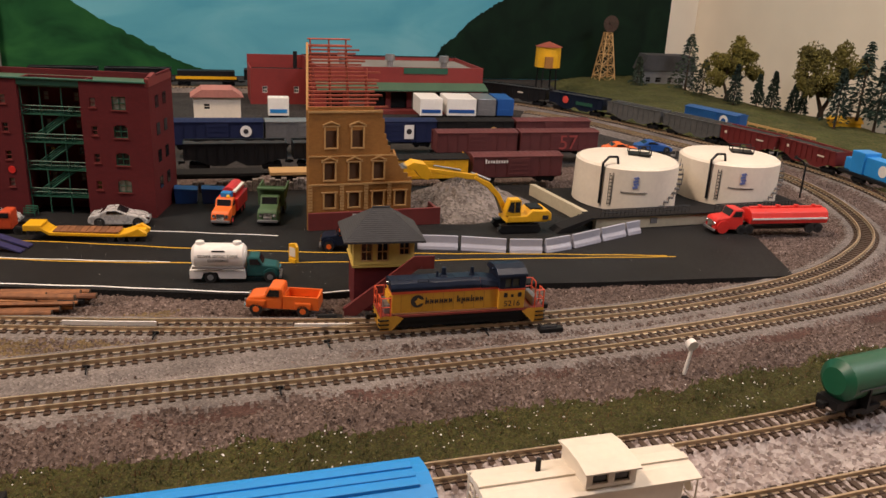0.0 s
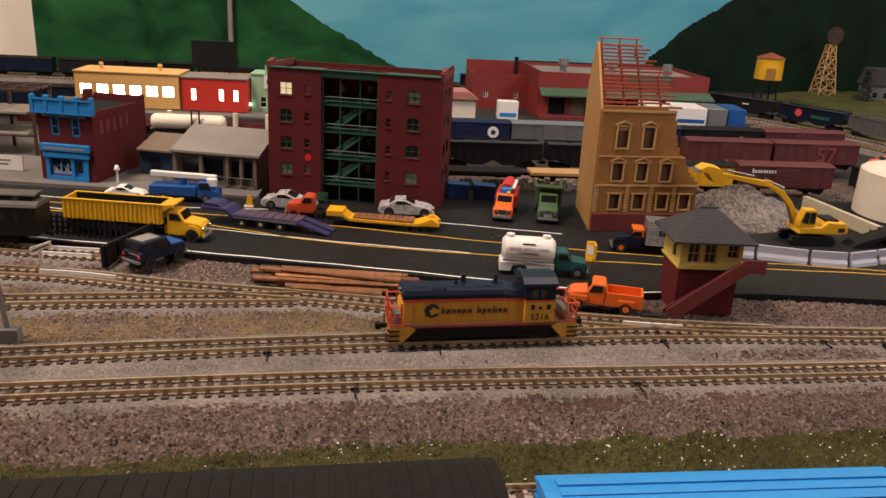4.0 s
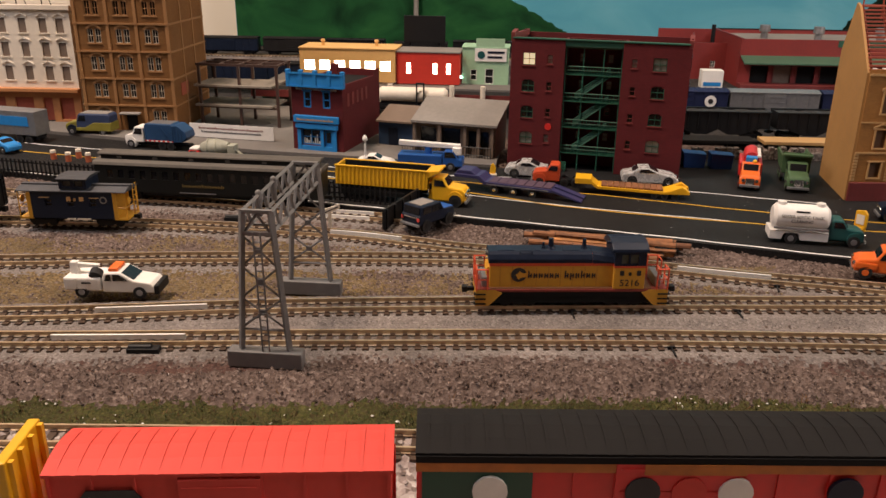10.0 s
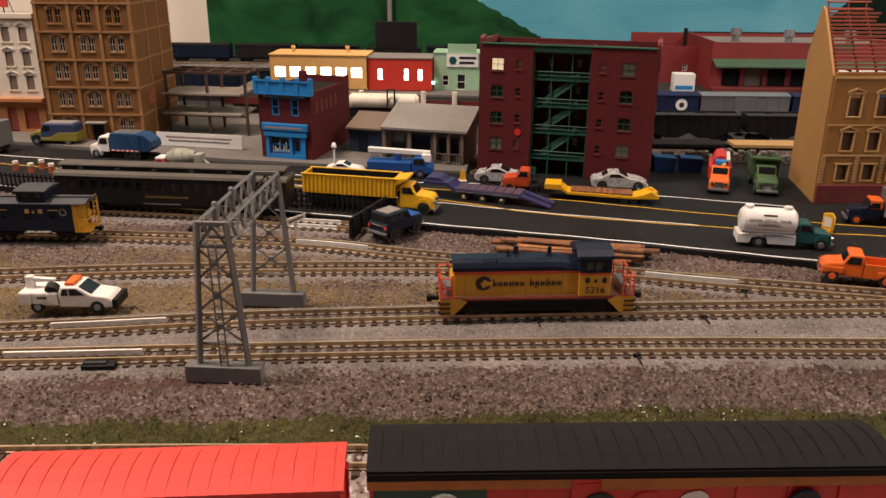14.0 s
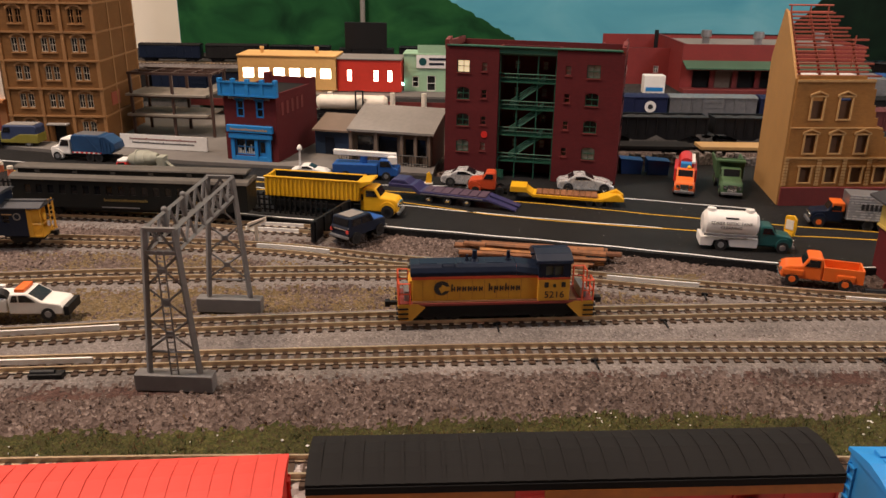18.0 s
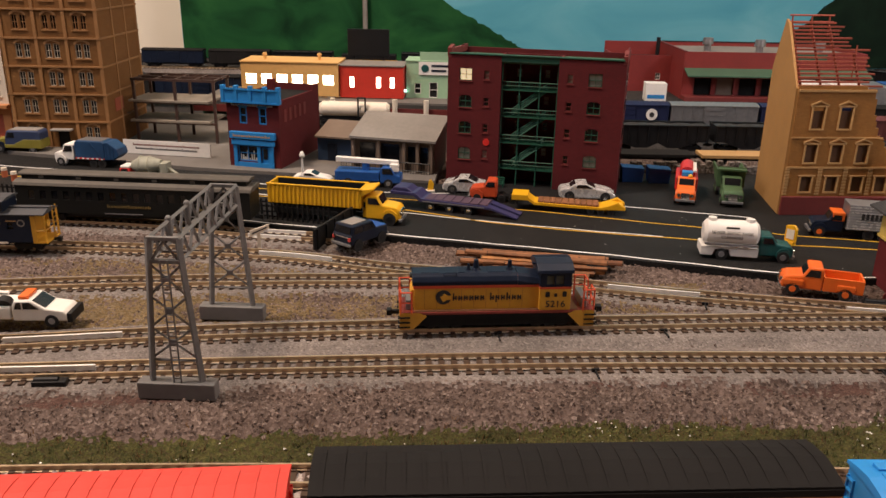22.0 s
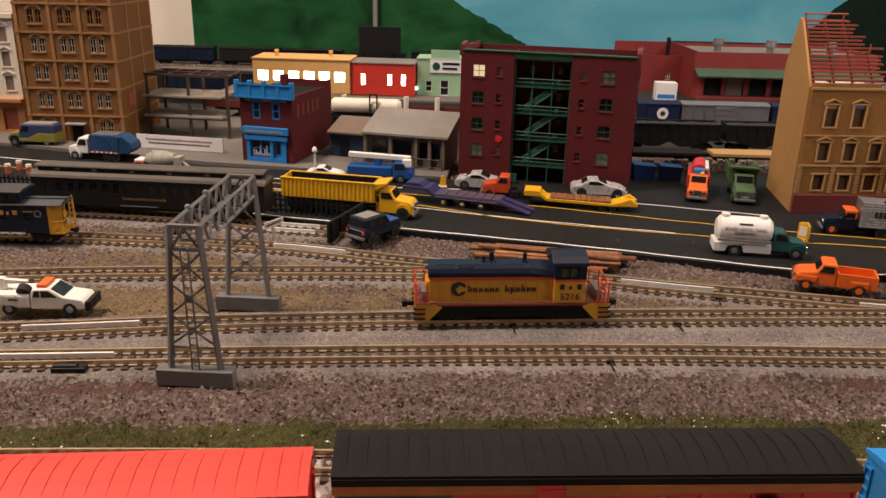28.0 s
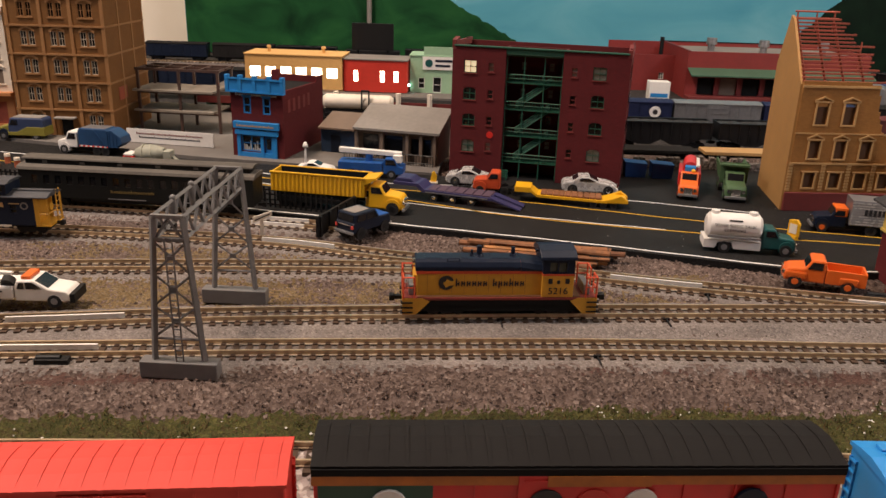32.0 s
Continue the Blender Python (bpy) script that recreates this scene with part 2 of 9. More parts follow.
FADED_ORANGE = mat("faded_orange_drum", (0.4, 0.1, 0.04), 0.6, var=0.12)
TRACTOR_RED = mat("tractor_orange_red", (0.5, 0.065, 0.02), 0.42, var=0.08)
GLASS = mat("dark_window_glazing", (0.012, 0.012, 0.014), 0.12, var=0.05)
STEEL = mat("dull_grey_steel", (0.3, 0.3, 0.31), 0.4, 0.7, var=0.12)
CHROME = mat("bright_chrome", (0.7, 0.7, 0.7), 0.15, 1.0, var=0.05)
ENGINE_YELLOW = mat("engine_yellow_paint", (0.56, 0.285, 0.025), 0.45, var=0.07)
NAVY = mat("navy_blue_paint", (0.008, 0.013, 0.028), 0.38, var=0.12, spec=0.25)
DECK_RED = mat("dull_dark_red_deck", (0.2, 0.028, 0.02), 0.55, var=0.12)
VERMILION = mat("vermilion_paint", (0.55, 0.07, 0.025), 0.45, var=0.08)
GREY_PLASTIC = mat("grey_moulded_plastic", (0.145, 0.138, 0.135), 0.55, var=0.1)
BRICK_RED = courses("dark_red_brick_plastic", (0.105, 0.012, 0.014), (0.075, 0.01, 0.012))
MAROON = mat("maroon_plastic", (0.15, 0.022, 0.02), 0.6, var=0.12)
OCHRE = courses("ochre_brick_plastic", (0.36, 0.165, 0.045), (0.27, 0.125, 0.037), rough=0.5)
OCHRE_TRIM = mat("pale_ochre_trim", (0.5, 0.3, 0.12), 0.45, var=0.1)
LATH = mat("rust_red_laths", (0.3, 0.065, 0.035), 0.65, var=0.15)
GREEN_IRON = mat("dark_green_ironwork", (0.012, 0.075, 0.045), 0.55, var=0.12)
GREEN_ROOF = mat("grey_green_roof", (0.045, 0.1, 0.06), 0.7, var=0.12)
SLATE = mat("dark_grey_shingles", (0.05, 0.05, 0.053), 0.75, var=0.15, spec=0.25)
GREY_ROOF = mat("warm_grey_roof", (0.22, 0.2, 0.18), 0.8, var=0.1)
TAUPE = mat("taupe_wall_plastic", (0.17, 0.122, 0.09), 0.7, var=0.1)
CREAM = mat("cream_white_plastic", (0.72, 0.64, 0.53), 0.5, var=0.05)
WHITE = mat("white_plastic", (0.75, 0.72, 0.68), 0.45, var=0.05)
SKY_BLUE = mat("bright_blue_plastic", (0.015, 0.2, 0.52), 0.5, var=0.08)
BLUE = mat("royal_blue_plastic", (0.01, 0.07, 0.27), 0.45, var=0.08)
YELLOW = mat("bright_yellow_plastic", (0.72, 0.38, 0.01), 0.45, var=0.06)
PALE_YELLOW = mat("pale_yellow_siding", (0.52, 0.38, 0.09), 0.6, var=0.08)
ORANGE = mat("bright_orange_plastic", (0.72, 0.13, 0.015), 0.42, var=0.06)
RED = mat("bright_red_plastic", (0.6, 0.025, 0.02), 0.4, var=0.06)
CORAL = mat("coral_red_paint", (0.6, 0.064, 0.05), 0.6, var=0.07, spec=0.25)
TEAL = mat("dark_teal_paint", (0.008, 0.07, 0.07), 0.4, var=0.08)
OLIVE = mat("army_green_paint", (0.06, 0.12, 0.05), 0.65, var=0.12)
SILVER = mat("silver_car_paint", (0.6, 0.59, 0.58), 0.28, 0.4, var=0.06)
PURPLE = mat("indigo_flatbed_paint", (0.03, 0.028, 0.09), 0.45, var=0.1)
MAUVE = mat("faded_mauve_deck", (0.075, 0.045, 0.07), 0.6, var=0.12)
LOG = mat("stained_timber", (0.215, 0.085, 0.032), 0.75, var=0.32, scale=300, bump=0.4)
BARK_LOG = mat("dark_stained_timber", (0.13, 0.05, 0.022), 0.8, var=0.3, scale=300, bump=0.4)
PALE_LOG = mat("amber_timber", (0.36, 0.15, 0.045), 0.7, var=0.3, scale=300, bump=0.4)
OXIDE = mat("red_oxide_boxcar", (0.095, 0.019, 0.019), 0.6, var=0.12)
CHARCOAL = mat("charcoal_roof", (0.011, 0.01, 0.01), 0.85, var=0.15, spec=0.2)
CAR_BLUE = mat("railcar_blue", (0.02, 0.24, 0.62), 0.42, var=0.05)
CAR_GREEN = mat("tank_car_green", (0.007, 0.085, 0.042), 0.4, var=0.08)
CAR_DARK_GREEN = mat("dark_green_sides", (0.01, 0.06, 0.035), 0.5, var=0.08)
COACH_GREEN = mat("dark_olive_coach", (0.008, 0.0085, 0.008), 0.5, var=0.12, spec=0.25)
COAL = mat("coal_load", (0.015, 0.015, 0.016), 0.7, var=0.3, scale=900, bump=0.9)
CLEAR = mat("frosted_clear_plastic", (0.36, 0.36, 0.42), 0.35, var=0.04)
LIT = mat("lit_window", (1.0, 0.82, 0.6), 0.6, var=0, emit=9.0)
LIT_COOL = mat("lit_cool_lamp", (0.55, 1.0, 0.9), 0.6, var=0, emit=6.0)
DINER = mat("peach_yellow_wall", (0.68, 0.4, 0.14), 0.6, var=0.05)
MINT = mat("mint_green_wall", (0.3, 0.47, 0.3), 0.6, var=0.05)
SCARLET = mat("scarlet_wall", (0.55, 0.035, 0.02), 0.55, var=0.08)
ROAD_WHITE = mat("white_road_tape", (0.86, 0.85, 0.82), 0.6, var=0.1)
ROAD_YELLOW = mat("yellow_road_tape", (0.68, 0.4, 0.03), 0.6, var=0.1)
INK = mat("dark_lettering", (0.02, 0.018, 0.02), 0.6, var=0)
LEAF = mat("olive_foam_foliage", (0.12, 0.1, 0.016), 0.9, var=0.35, scale=300)
NEEDLE = mat("dark_conifer_foliage", (0.012, 0.028, 0.018), 0.9, var=0.3, scale=300)
BARK = mat("brown_bark", (0.06, 0.035, 0.02), 0.85, var=0.2)
SKY = painted("teal_sky_paint", [(0.075, 0.31, 0.42), (0.11, 0.37, 0.47), (0.16, 0.43, 0.52)], 5, (1, 1, 3))
HILL = painted("green_hill_paint", [(0.003, 0.022, 0.008), (0.011, 0.068, 0.022), (0.024, 0.115, 0.032)], 11, (1, 1, 1.6))
DARK_HILL = painted("dark_green_hill_paint", [(0.0022, 0.008, 0.0045), (0.004, 0.0135, 0.0075), (0.006, 0.02, 0.01)], 22)
# ceiling and walls out of view, coloured dark to cut bounced light
CEILING = mat("dim_unseen_ceiling", (0.35, 0.33, 0.3), 0.9, var=0.06, scale=30)
DIM_WALL = mat("dim_unseen_wall", (0.12, 0.09, 0.065), 0.7, var=0.1, scale=20)
WALL = mat("warm_beige_wall_paint", (0.84, 0.75, 0.61), 0.8, var=0.03, scale=20)


# ---- building helpers (millimetres inside a thing) ----
MM = 0.001


def box(bm, x0, x1, y0, y1, z0, z1, bev=0.0, seg=2):
    vs = [bm.verts.new((x * MM, y * MM, z * MM)) for x in (x0, x1) for y in (y0, y1) for z in (z0, z1)]
    q = [(0, 1, 3, 2), (4, 6, 7, 5), (0, 4, 5, 1), (2, 3, 7, 6), (0, 2, 6, 4), (1, 5, 7, 3)]
    fs = [bm.faces.new([vs[i] for i in f]) for f in q]
    if bev:
        bmesh.ops.bevel(bm, geom=list({e for f in fs for e in f.edges}), offset=bev * MM, segments=seg, profile=0.5, affect="EDGES")
    return bm


def prism(bm, prof, axis, a, b, bev=0.0, seg=2):
    """A closed outline, drawn out along an axis from a to b. Outline in (y, z) for x, (x, z) for y, (x, y) for z."""
    def at(p, k):
        return {"x": (k, p[0], p[1]), "y": (p[0], k, p[1]), "z": (p[0], p[1], k)}[axis]
    lo = [bm.verts.new(tuple(c * MM for c in at(p, a))) for p in prof]
    hi = [bm.verts.new(tuple(c * MM for c in at(p, b))) for p in prof]
    fs = [bm.faces.new(lo[::-1]), bm.faces.new(hi)]
    n = len(prof)
    for i in range(n):
        fs.append(bm.faces.new([lo[i], lo[(i + 1) % n], hi[(i + 1) % n], hi[i]]))
    bmesh.ops.recalc_face_normals(bm, faces=fs)
    if bev:
        bmesh.ops.bevel(bm, geom=list({e for f in fs for e in f.edges}), offset=bev * MM, segments=seg, profile=0.5, affect="EDGES")
    return bm


def rod(bm, p0, p1, r0, r1=None, seg=10):
    r1 = r0 if r1 is None else r1
    a, b = Vector(p0) * MM, Vector(p1) * MM
    d = b - a
    t = d.to_track_quat("Z", "Y").to_matrix()
    u, v = t @ Vector((1, 0, 0)), t @ Vector((0, 1, 0))
    ring = lambda c, r: [bm.verts.new(c + (u * math.cos(k) + v * math.sin(k)) * max(r, 0.005) * MM) for k in [2 * math.pi * i / seg for i in range(seg)]]
    lo, hi = ring(a, r0), ring(b, r1)
    for cap in (bm.faces.new(lo[::-1]), bm.faces.new(hi)):
        for e in cap.edges:
            e.smooth = False
    for i in range(seg):
        f = bm.faces.new([lo[i], lo[(i + 1) % seg], hi[(i + 1) % seg], hi[i]])
        f.smooth = seg > 6
    return bm


def bar(bm, p0, p1, w, h=None):
    """A square bar between two points."""
    return rod(bm, p0, p1, w * 0.7, None, 4)


def dome(bm, c, r, squash=1.0, seg=14, rings=5):
    rows = []
    for j in range(rings):
        k = j / rings * math.pi / 2
        rows.append([bm.verts.new(((c[0] + r * math.cos(k) * math.cos(a)) * MM, (c[1] + r * math.cos(k) * math.sin(a)) * MM, (c[2] + r * squash * math.sin(k)) * MM)) for a in [2 * math.pi * i / seg for i in range(seg)]])
    top = bm.verts.new((c[0] * MM, c[1] * MM, (c[2] + r * squash) * MM))
    for j in range(rings - 1):
        for i in range(seg):
            bm.faces.new([rows[j][i], rows[j][(i + 1) % seg], rows[j + 1][(i + 1) % seg], rows[j + 1][i]]).smooth = True
    for i in range(seg):
        bm.faces.new([rows[-1][i], rows[-1][(i + 1) % seg], top]).smooth = True
    bm.faces.new(rows[0][::-1])
    return bm


def part(name, bm, material, parent, label=""):
    me = bpy.data.meshes.new(name)
    bm.to_mesh(me)
    bm.free()
    me.materials.append(material)
    ob = new(name, me)
    ob.parent = parent
    if label:
        ob["label"] = label
    return ob


def thing(name, x, y, z, rz, label, category, group="", kind=""):
    ob = new(name)
    ob.empty_display_size = 0.01
    ob.matrix_basis = pose(x, y, z, 0, 0, rz)
    return tagged(ob, label, category, group, kind)


def nb():
    return bmesh.new()


def letters(name, parent, text, size, m, material):
    """Raised lettering, size in millimetres, standing at the pose m in its parent's space."""
    cu = bpy.data.curves.new(name, "FONT")
    cu.body, cu.size, cu.align_x, cu.extrude = text, size * MM, "CENTER", 0.00006
    tmp = bpy.data.objects.new(name, cu)
    scene.collection.objects.link(tmp)
    bpy.context.view_layer.update()
    me = bpy.data.meshes.new_from_object(tmp.evaluated_get(bpy.context.evaluated_depsgraph_get()))
    bpy.data.objects.remove(tmp)
    me.materials.append(material)
    ob = new(name, me)
    ob.parent = parent
    ob.matrix_basis = m
    return ob


def script_bars(bm, x0, x1, y, z, h, n):
    """A row of thin upright bars, two to a letter, in place of lettering, on a face that looks to -y."""
    step = (x1 - x0) / n
    for i in range(n):
        a = x0 + i * step
        k = h * (1.0, 0.68, 0.72, 0.66, 0.7, 0.74)[i % 6]
        box(bm, a, a + step * 0.28, y - 0.12, y + 0.1, z, z + k)
        box(bm, a + step * 0.46, a + step * 0.76, y - 0.12, y + 0.1, z, z + h * 0.66)
    return bm


def side_wall(bm, x0, x1, z0, z1, y0, y1, holes):
    """A wall along x with real openings (x0, x1, z0, z1)."""
    xs = sorted({x0, x1, *[h[0] for h in holes], *[h[1] for h in holes]})
    zs = sorted({z0, z1, *[h[2] for h in holes], *[h[3] for h in holes]})
    for i in range(len(xs) - 1):
        for j in range(len(zs) - 1):
            cx, cz = (xs[i] + xs[i + 1]) / 2, (zs[j] + zs[j + 1]) / 2
            solid = x0 <= cx <= x1 and z0 <= cz <= z1 and not any(h[0] < cx < h[1] and h[2] < cz < h[3] for h in holes)
            if solid:
                box(bm, xs[i], xs[i + 1], y0, y1, zs[j], zs[j + 1])
    bmesh.ops.remove_doubles(bm, verts=bm.verts[:], dist=0.00001)
    return bm


def window(parent, h, y, frame_mat, pane_mat, bars=1, t=0.7):
    """A framed window in an opening, its face at y looking to -y."""
    x0, x1, z0, z1 = h
    bm = nb()
    for b in ((x0, x0 + t, z0, z1), (x1 - t, x1, z0, z1), (x0, x1, z0, z0 + t), (x0, x1, z1 - t, z1), (x0, x1, (z0 + z1) / 2 - t * 0.35, (z0 + z1) / 2 + t * 0.35)):
        box(bm, b[0], b[1], y, y + 0.8, b[2], b[3])
    for i in range(bars):
        c = x0 + (x1 - x0) * (i + 1) / (bars + 1)
        box(bm, c - t * 0.3, c + t * 0.3, y + 0.05, y + 0.75, z0, z1)
    w = part("window_frame", bm, frame_mat, parent)
    if pane_mat:
        part("pane", box(nb(), x0, x1, y + 0.85, y + 1.1, z0, z1), pane_mat, w)
    return w


# ---- tracks ----
def curve_points(ctrl, step):
    """A smooth line through the control points, sampled at equal steps: points and headings."""
    p = [np.array(c, float) for c in ctrl]
    p = [2 * p[0] - p[1]] + p + [2 * p[-1] - p[-2]]
    dense = []
    for i in range(1, len(p) - 2):
        for k in range(24):
            t = k / 24
            dense.append(0.5 * (2 * p[i] + (p[i + 1] - p[i - 1]) * t + (2 * p[i - 1] - 5 * p[i] + 4 * p[i + 1] - p[i + 2]) * t * t + (3 * p[i] - p[i - 1] - 3 * p[i + 1] + p[i + 2]) * t ** 3))
    dense.append(p[-2])
    d = np.array(dense)
    s = np.r_[0, np.cumsum(np.hypot(*np.diff(d, axis=0).T))]
    q = np.arange(0, s[-1], step)
    pts = np.c_[np.interp(q, s, d[:, 0]), np.interp(q, s, d[:, 1])]
    tan = np.gradient(pts, axis=0)
    return pts, np.arctan2(tan[:, 1], tan[:, 0])


TRACKS = {
    "near": [(-0.75, 0.262), (-0.5, 0.271), (-0.347, 0.279), (-0.218, 0.290), (-0.086, 0.299), (0.05, 0.303), (0.15, 0.307), (0.213, 0.313), (0.288, 0.324), (0.362, 0.341), (0.44, 0.376), (0.505, 0.44), (0.54, 0.53), (0.547, 0.621), (0.53, 0.69), (0.508, 0.757), (0.48, 0.84), (0.444, 0.919), (0.397, 0.99), (0.335, 1.045), (0.262, 1.085), (0.18, 1.108), (0.1, 1.118), (0.0, 1.122), (-0.3, 1.122), (-0.56, 1.12)],
    "engine": [(-0.75, 0.287), (-0.5, 0.293), (-0.358, 0.301), (-0.247, 0.317), (-0.15, 0.327), (-0.05, 0.335), (0.05, 0.341), (0.165, 0.340), (0.233, 0.345), (0.32, 0.364), (0.39, 0.397), (0.446, 0.444), (0.483, 0.52), (0.498, 0.60), (0.49, 0.68), (0.468, 0.752), (0.44, 0.83), (0.41, 0.895), (0.38, 0.935)],
    "siding": [(-0.75, 0.335), (-0.5, 0.350), (-0.392, 0.358), (-0.314, 0.368), (-0.232, 0.375), (-0.177, 0.378), (-0.115, 0.380)],
    "lead": [(-0.75, 0.405), (-0.45, 0.415), (-0.344, 0.417), (-0.238, 0.409), (-0.178, 0.394), (-0.11, 0.381), (-0.048, 0.367), (0.002, 0.358), (0.053, 0.349), (0.105, 0.3425)],
    "coach": [(-0.75, 0.487), (-0.5, 0.470), (-0.33, 0.458), (-0.26, 0.444), (-0.205, 0.436)],
    "front": [(-0.75, 0.19), (-0.5, 0.205), (-0.305, 0.217), (-0.188, 0.222), (0.0, 0.2245), (0.1, 0.226), (0.187, 0.229), (0.25, 0.236), (0.4, 0.262), (0.6, 0.32)],
    "train": [(-0.75, 0.12), (-0.45, 0.152), (-0.3, 0.1655), (-0.226, 0.173), (-0.117, 0.182), (0.003, 0.1855), (0.094, 0.185), (0.2, 0.188), (0.35, 0.20), (0.6, 0.25)],
}
LINES = {k: curve_points(v, 0.0049) for k, v in TRACKS.items()}
# up to where each line turns back towards -x
TURN = {k: int(np.argmax(v[0][:, 0])) + 1 for k, v in LINES.items()}


def line_y(key, x):
    """The y of a track's front stretch at x."""
    p = LINES[key][0][:TURN[key]]
    return np.interp(x, p[:, 0], p[:, 1])


def along(key, x, y, gap):
    """The place and heading on a line, gap metres on from the point nearest to (x, y)."""
    pts, head = LINES[key]
    i = int(np.argmin(np.hypot(pts[:, 0] - x, pts[:, 1] - y))) + round(gap / 0.0049)
    i = min(max(i, 0), len(pts) - 1)
    return float(pts[i, 0]), float(pts[i, 1]), math.degrees(float(head[i]))



def on_line(key, x):
    """The place and heading of a track's middle at x."""
    pts, head = (a[:TURN[key]] for a in LINES[key])
    i = int(np.argmin(abs(pts[:, 0] - x)))
    j = min(max(i + (1 if pts[i, 0] < x else -1), 0), len(pts) - 1)
    f = 0 if i == j else (x - pts[i, 0]) / (pts[j, 0] - pts[i, 0])
    return x, float(pts[i, 1] + f * (pts[j, 1] - pts[i, 1])), math.degrees(float(head[i] + f * (head[j] - head[i])))


def sweep(bm, pts, head, off, prof):
    """Draws an outline (sideways, up; millimetres) along a line."""
    last = None
    for (x, y), h in zip(pts, head):
        nx, ny = -math.sin(h), math.cos(h)
        ring = [bm.verts.new((x + nx * (off + a) * MM, y + ny * (off + a) * MM, z * MM)) for a, z in prof]
        if last:
            n = len(prof)
            for i in range(n):
                bm.faces.new([last[i], last[(i + 1) % n], ring[(i + 1) % n], ring[i]])
        last = ring
    return bm


# I-shaped rail outline, sideways and up
RAIL_FORM = [(-0.75, 0.9), (0.75, 0.9), (0.75, 1.1), (0.2, 1.25), (0.2, 2.3), (0.4, 2.45), (0.4, 2.9), (-0.4, 2.9), (-0.4, 2.45), (-0.2, 2.3), (-0.2, 1.25), (-0.75, 1.1)]


# ---- room and layout surface ----
def setting(name, bm, material, label, category):
    return tagged(part(name, bm, material, None), label, category, kind="structure")


setting("wall_north", box(nb(), -2600, 960, 1330, 1430, -950, 1450), WALL, "plain warm beige painted room wall behind the layout", "wall")
setting("wall_south", box(nb(), -2600, 960, -2700, -2600, -950, 1450), DIM_WALL, "room wall out of view, darkened to cut bounced light", "wall")
setting("wall_west", box(nb(), -2700, -2600, -2600, 1330, -950, 1450), DIM_WALL, "room wall out of view, darkened to cut bounced light", "wall")
setting("wall_east", box(nb(), 860, 960, -2600, 1330, -950, 1450), WALL, "plain warm beige painted room wall beside the layout", "wall")
setting("ceiling", box(nb(), -2700, 960, -2700, 1430, 1455, 1500), CEILING, "room ceiling out of view, greyed to cut bounced light", "ceiling")
setting("floor", box(nb(), -2700, 960, -2700, 1430, -1000, -955), GREY_ROOF, "plain grey room floor under the layout", "floor")
YARD = stony("dark_cinder_yard", [(0.02, 0.018, 0.017), (0.038, 0.034, 0.032), (0.056, 0.05, 0.048), (0.014, 0.013, 0.012)], 700)
setting("ground", prism(nb(), [(-1500, 60), (780, 60), (780, 760), (768, 860), (738, 960), (712, 1060), (690, 1180), (680, 1325), (-1500, 1325)], "z", -40, -5.5), YARD, "dark grey model railway board covered in fine cinders", "ground")

backdrop = thing("backdrop", 0, 1.272, 0, 0, "painted scenic backdrop board with sky and green hills", "backdrop", kind="structure")
part("board", box(nb(), -545, 770, 0, 6, -5, 620), SKY, backdrop, "teal blue painted sky")
rnd = random.Random(4)


def hill_outline(pts, base):
    out = []
    for (a, b), (c, d) in zip(pts, pts[1:]):
        for k in range(8):
            f = k / 8
            out.append((a + (c - a) * f + rnd.uniform(-1.5, 1.5), b + (d - b) * f + rnd.uniform(-1.5, 1.5)))
    out.append(pts[-1])
    return [(pts[0][0], base)] + out + [(pts[-1][0], base)]


part("painted_hill", prism(nb(), hill_outline([(-544, 300), (-420, 270), (-300, 190), (-190, 108), (-141, 76), (-100, 53), (-54, 29), (-30, 15), (6, 2)], -4), "y", -1.5, -0.2), HILL, backdrop, "bright green brushed hill")
part("painted_hill", prism(nb(), hill_outline([(330, -2), (357, 26), (368, 47), (384, 58), (410, 84), (437, 103), (465, 120), (560, 180), (769, 300)], -4), "y", -1.5, -0.2), DARK_HILL, backdrop, "dark green wooded hill")

# fine ground sheet with stones, roadbeds, turf and soil
STEP = 0.00115
gx = np.arange(-0.56, 0.60, STEP)
gy = np.arange(0.10, 0.66, STEP)
X, Y = np.meshgrid(gx, gy)


def smooth_noise(shape, cell, seed):
    r = np.random.RandomState(seed)
    h, w = shape[0] // cell + 3, shape[1] // cell + 3
    a = r.rand(h, w)
    yy, xx = np.arange(shape[0]) / cell, np.arange(shape[1]) / cell
    i, j = yy.astype(int), xx.astype(int)
    fy, fx = (yy - i)[:, None], (xx - j)[None]
    fy, fx = fy * fy * (3 - 2 * fy), fx * fx * (3 - 2 * fx)
    g = lambda p, q: a[np.ix_(i + p, j + q)]
    return (g(0, 0) * (1 - fx) + g(0, 1) * fx) * (1 - fy) + (g(1, 0) * (1 - fx) + g(1, 1) * fx) * fy


def line_distance(keys):
    d = np.full(X.shape, 9.0)
    for k in keys:
        for (px, py) in LINES[k][0]:
            i0, i1 = np.searchsorted(gy, [py - 0.03, py + 0.03])
            j0, j1 = np.searchsorted(gx, [px - 0.03, px + 0.03])
            if i1 > i0 and j1 > j0:
                d[i0:i1, j0:j1] = np.minimum(d[i0:i1, j0:j1], np.hypot(X[i0:i1, j0:j1] - px, Y[i0:i1, j0:j1] - py))
    return d


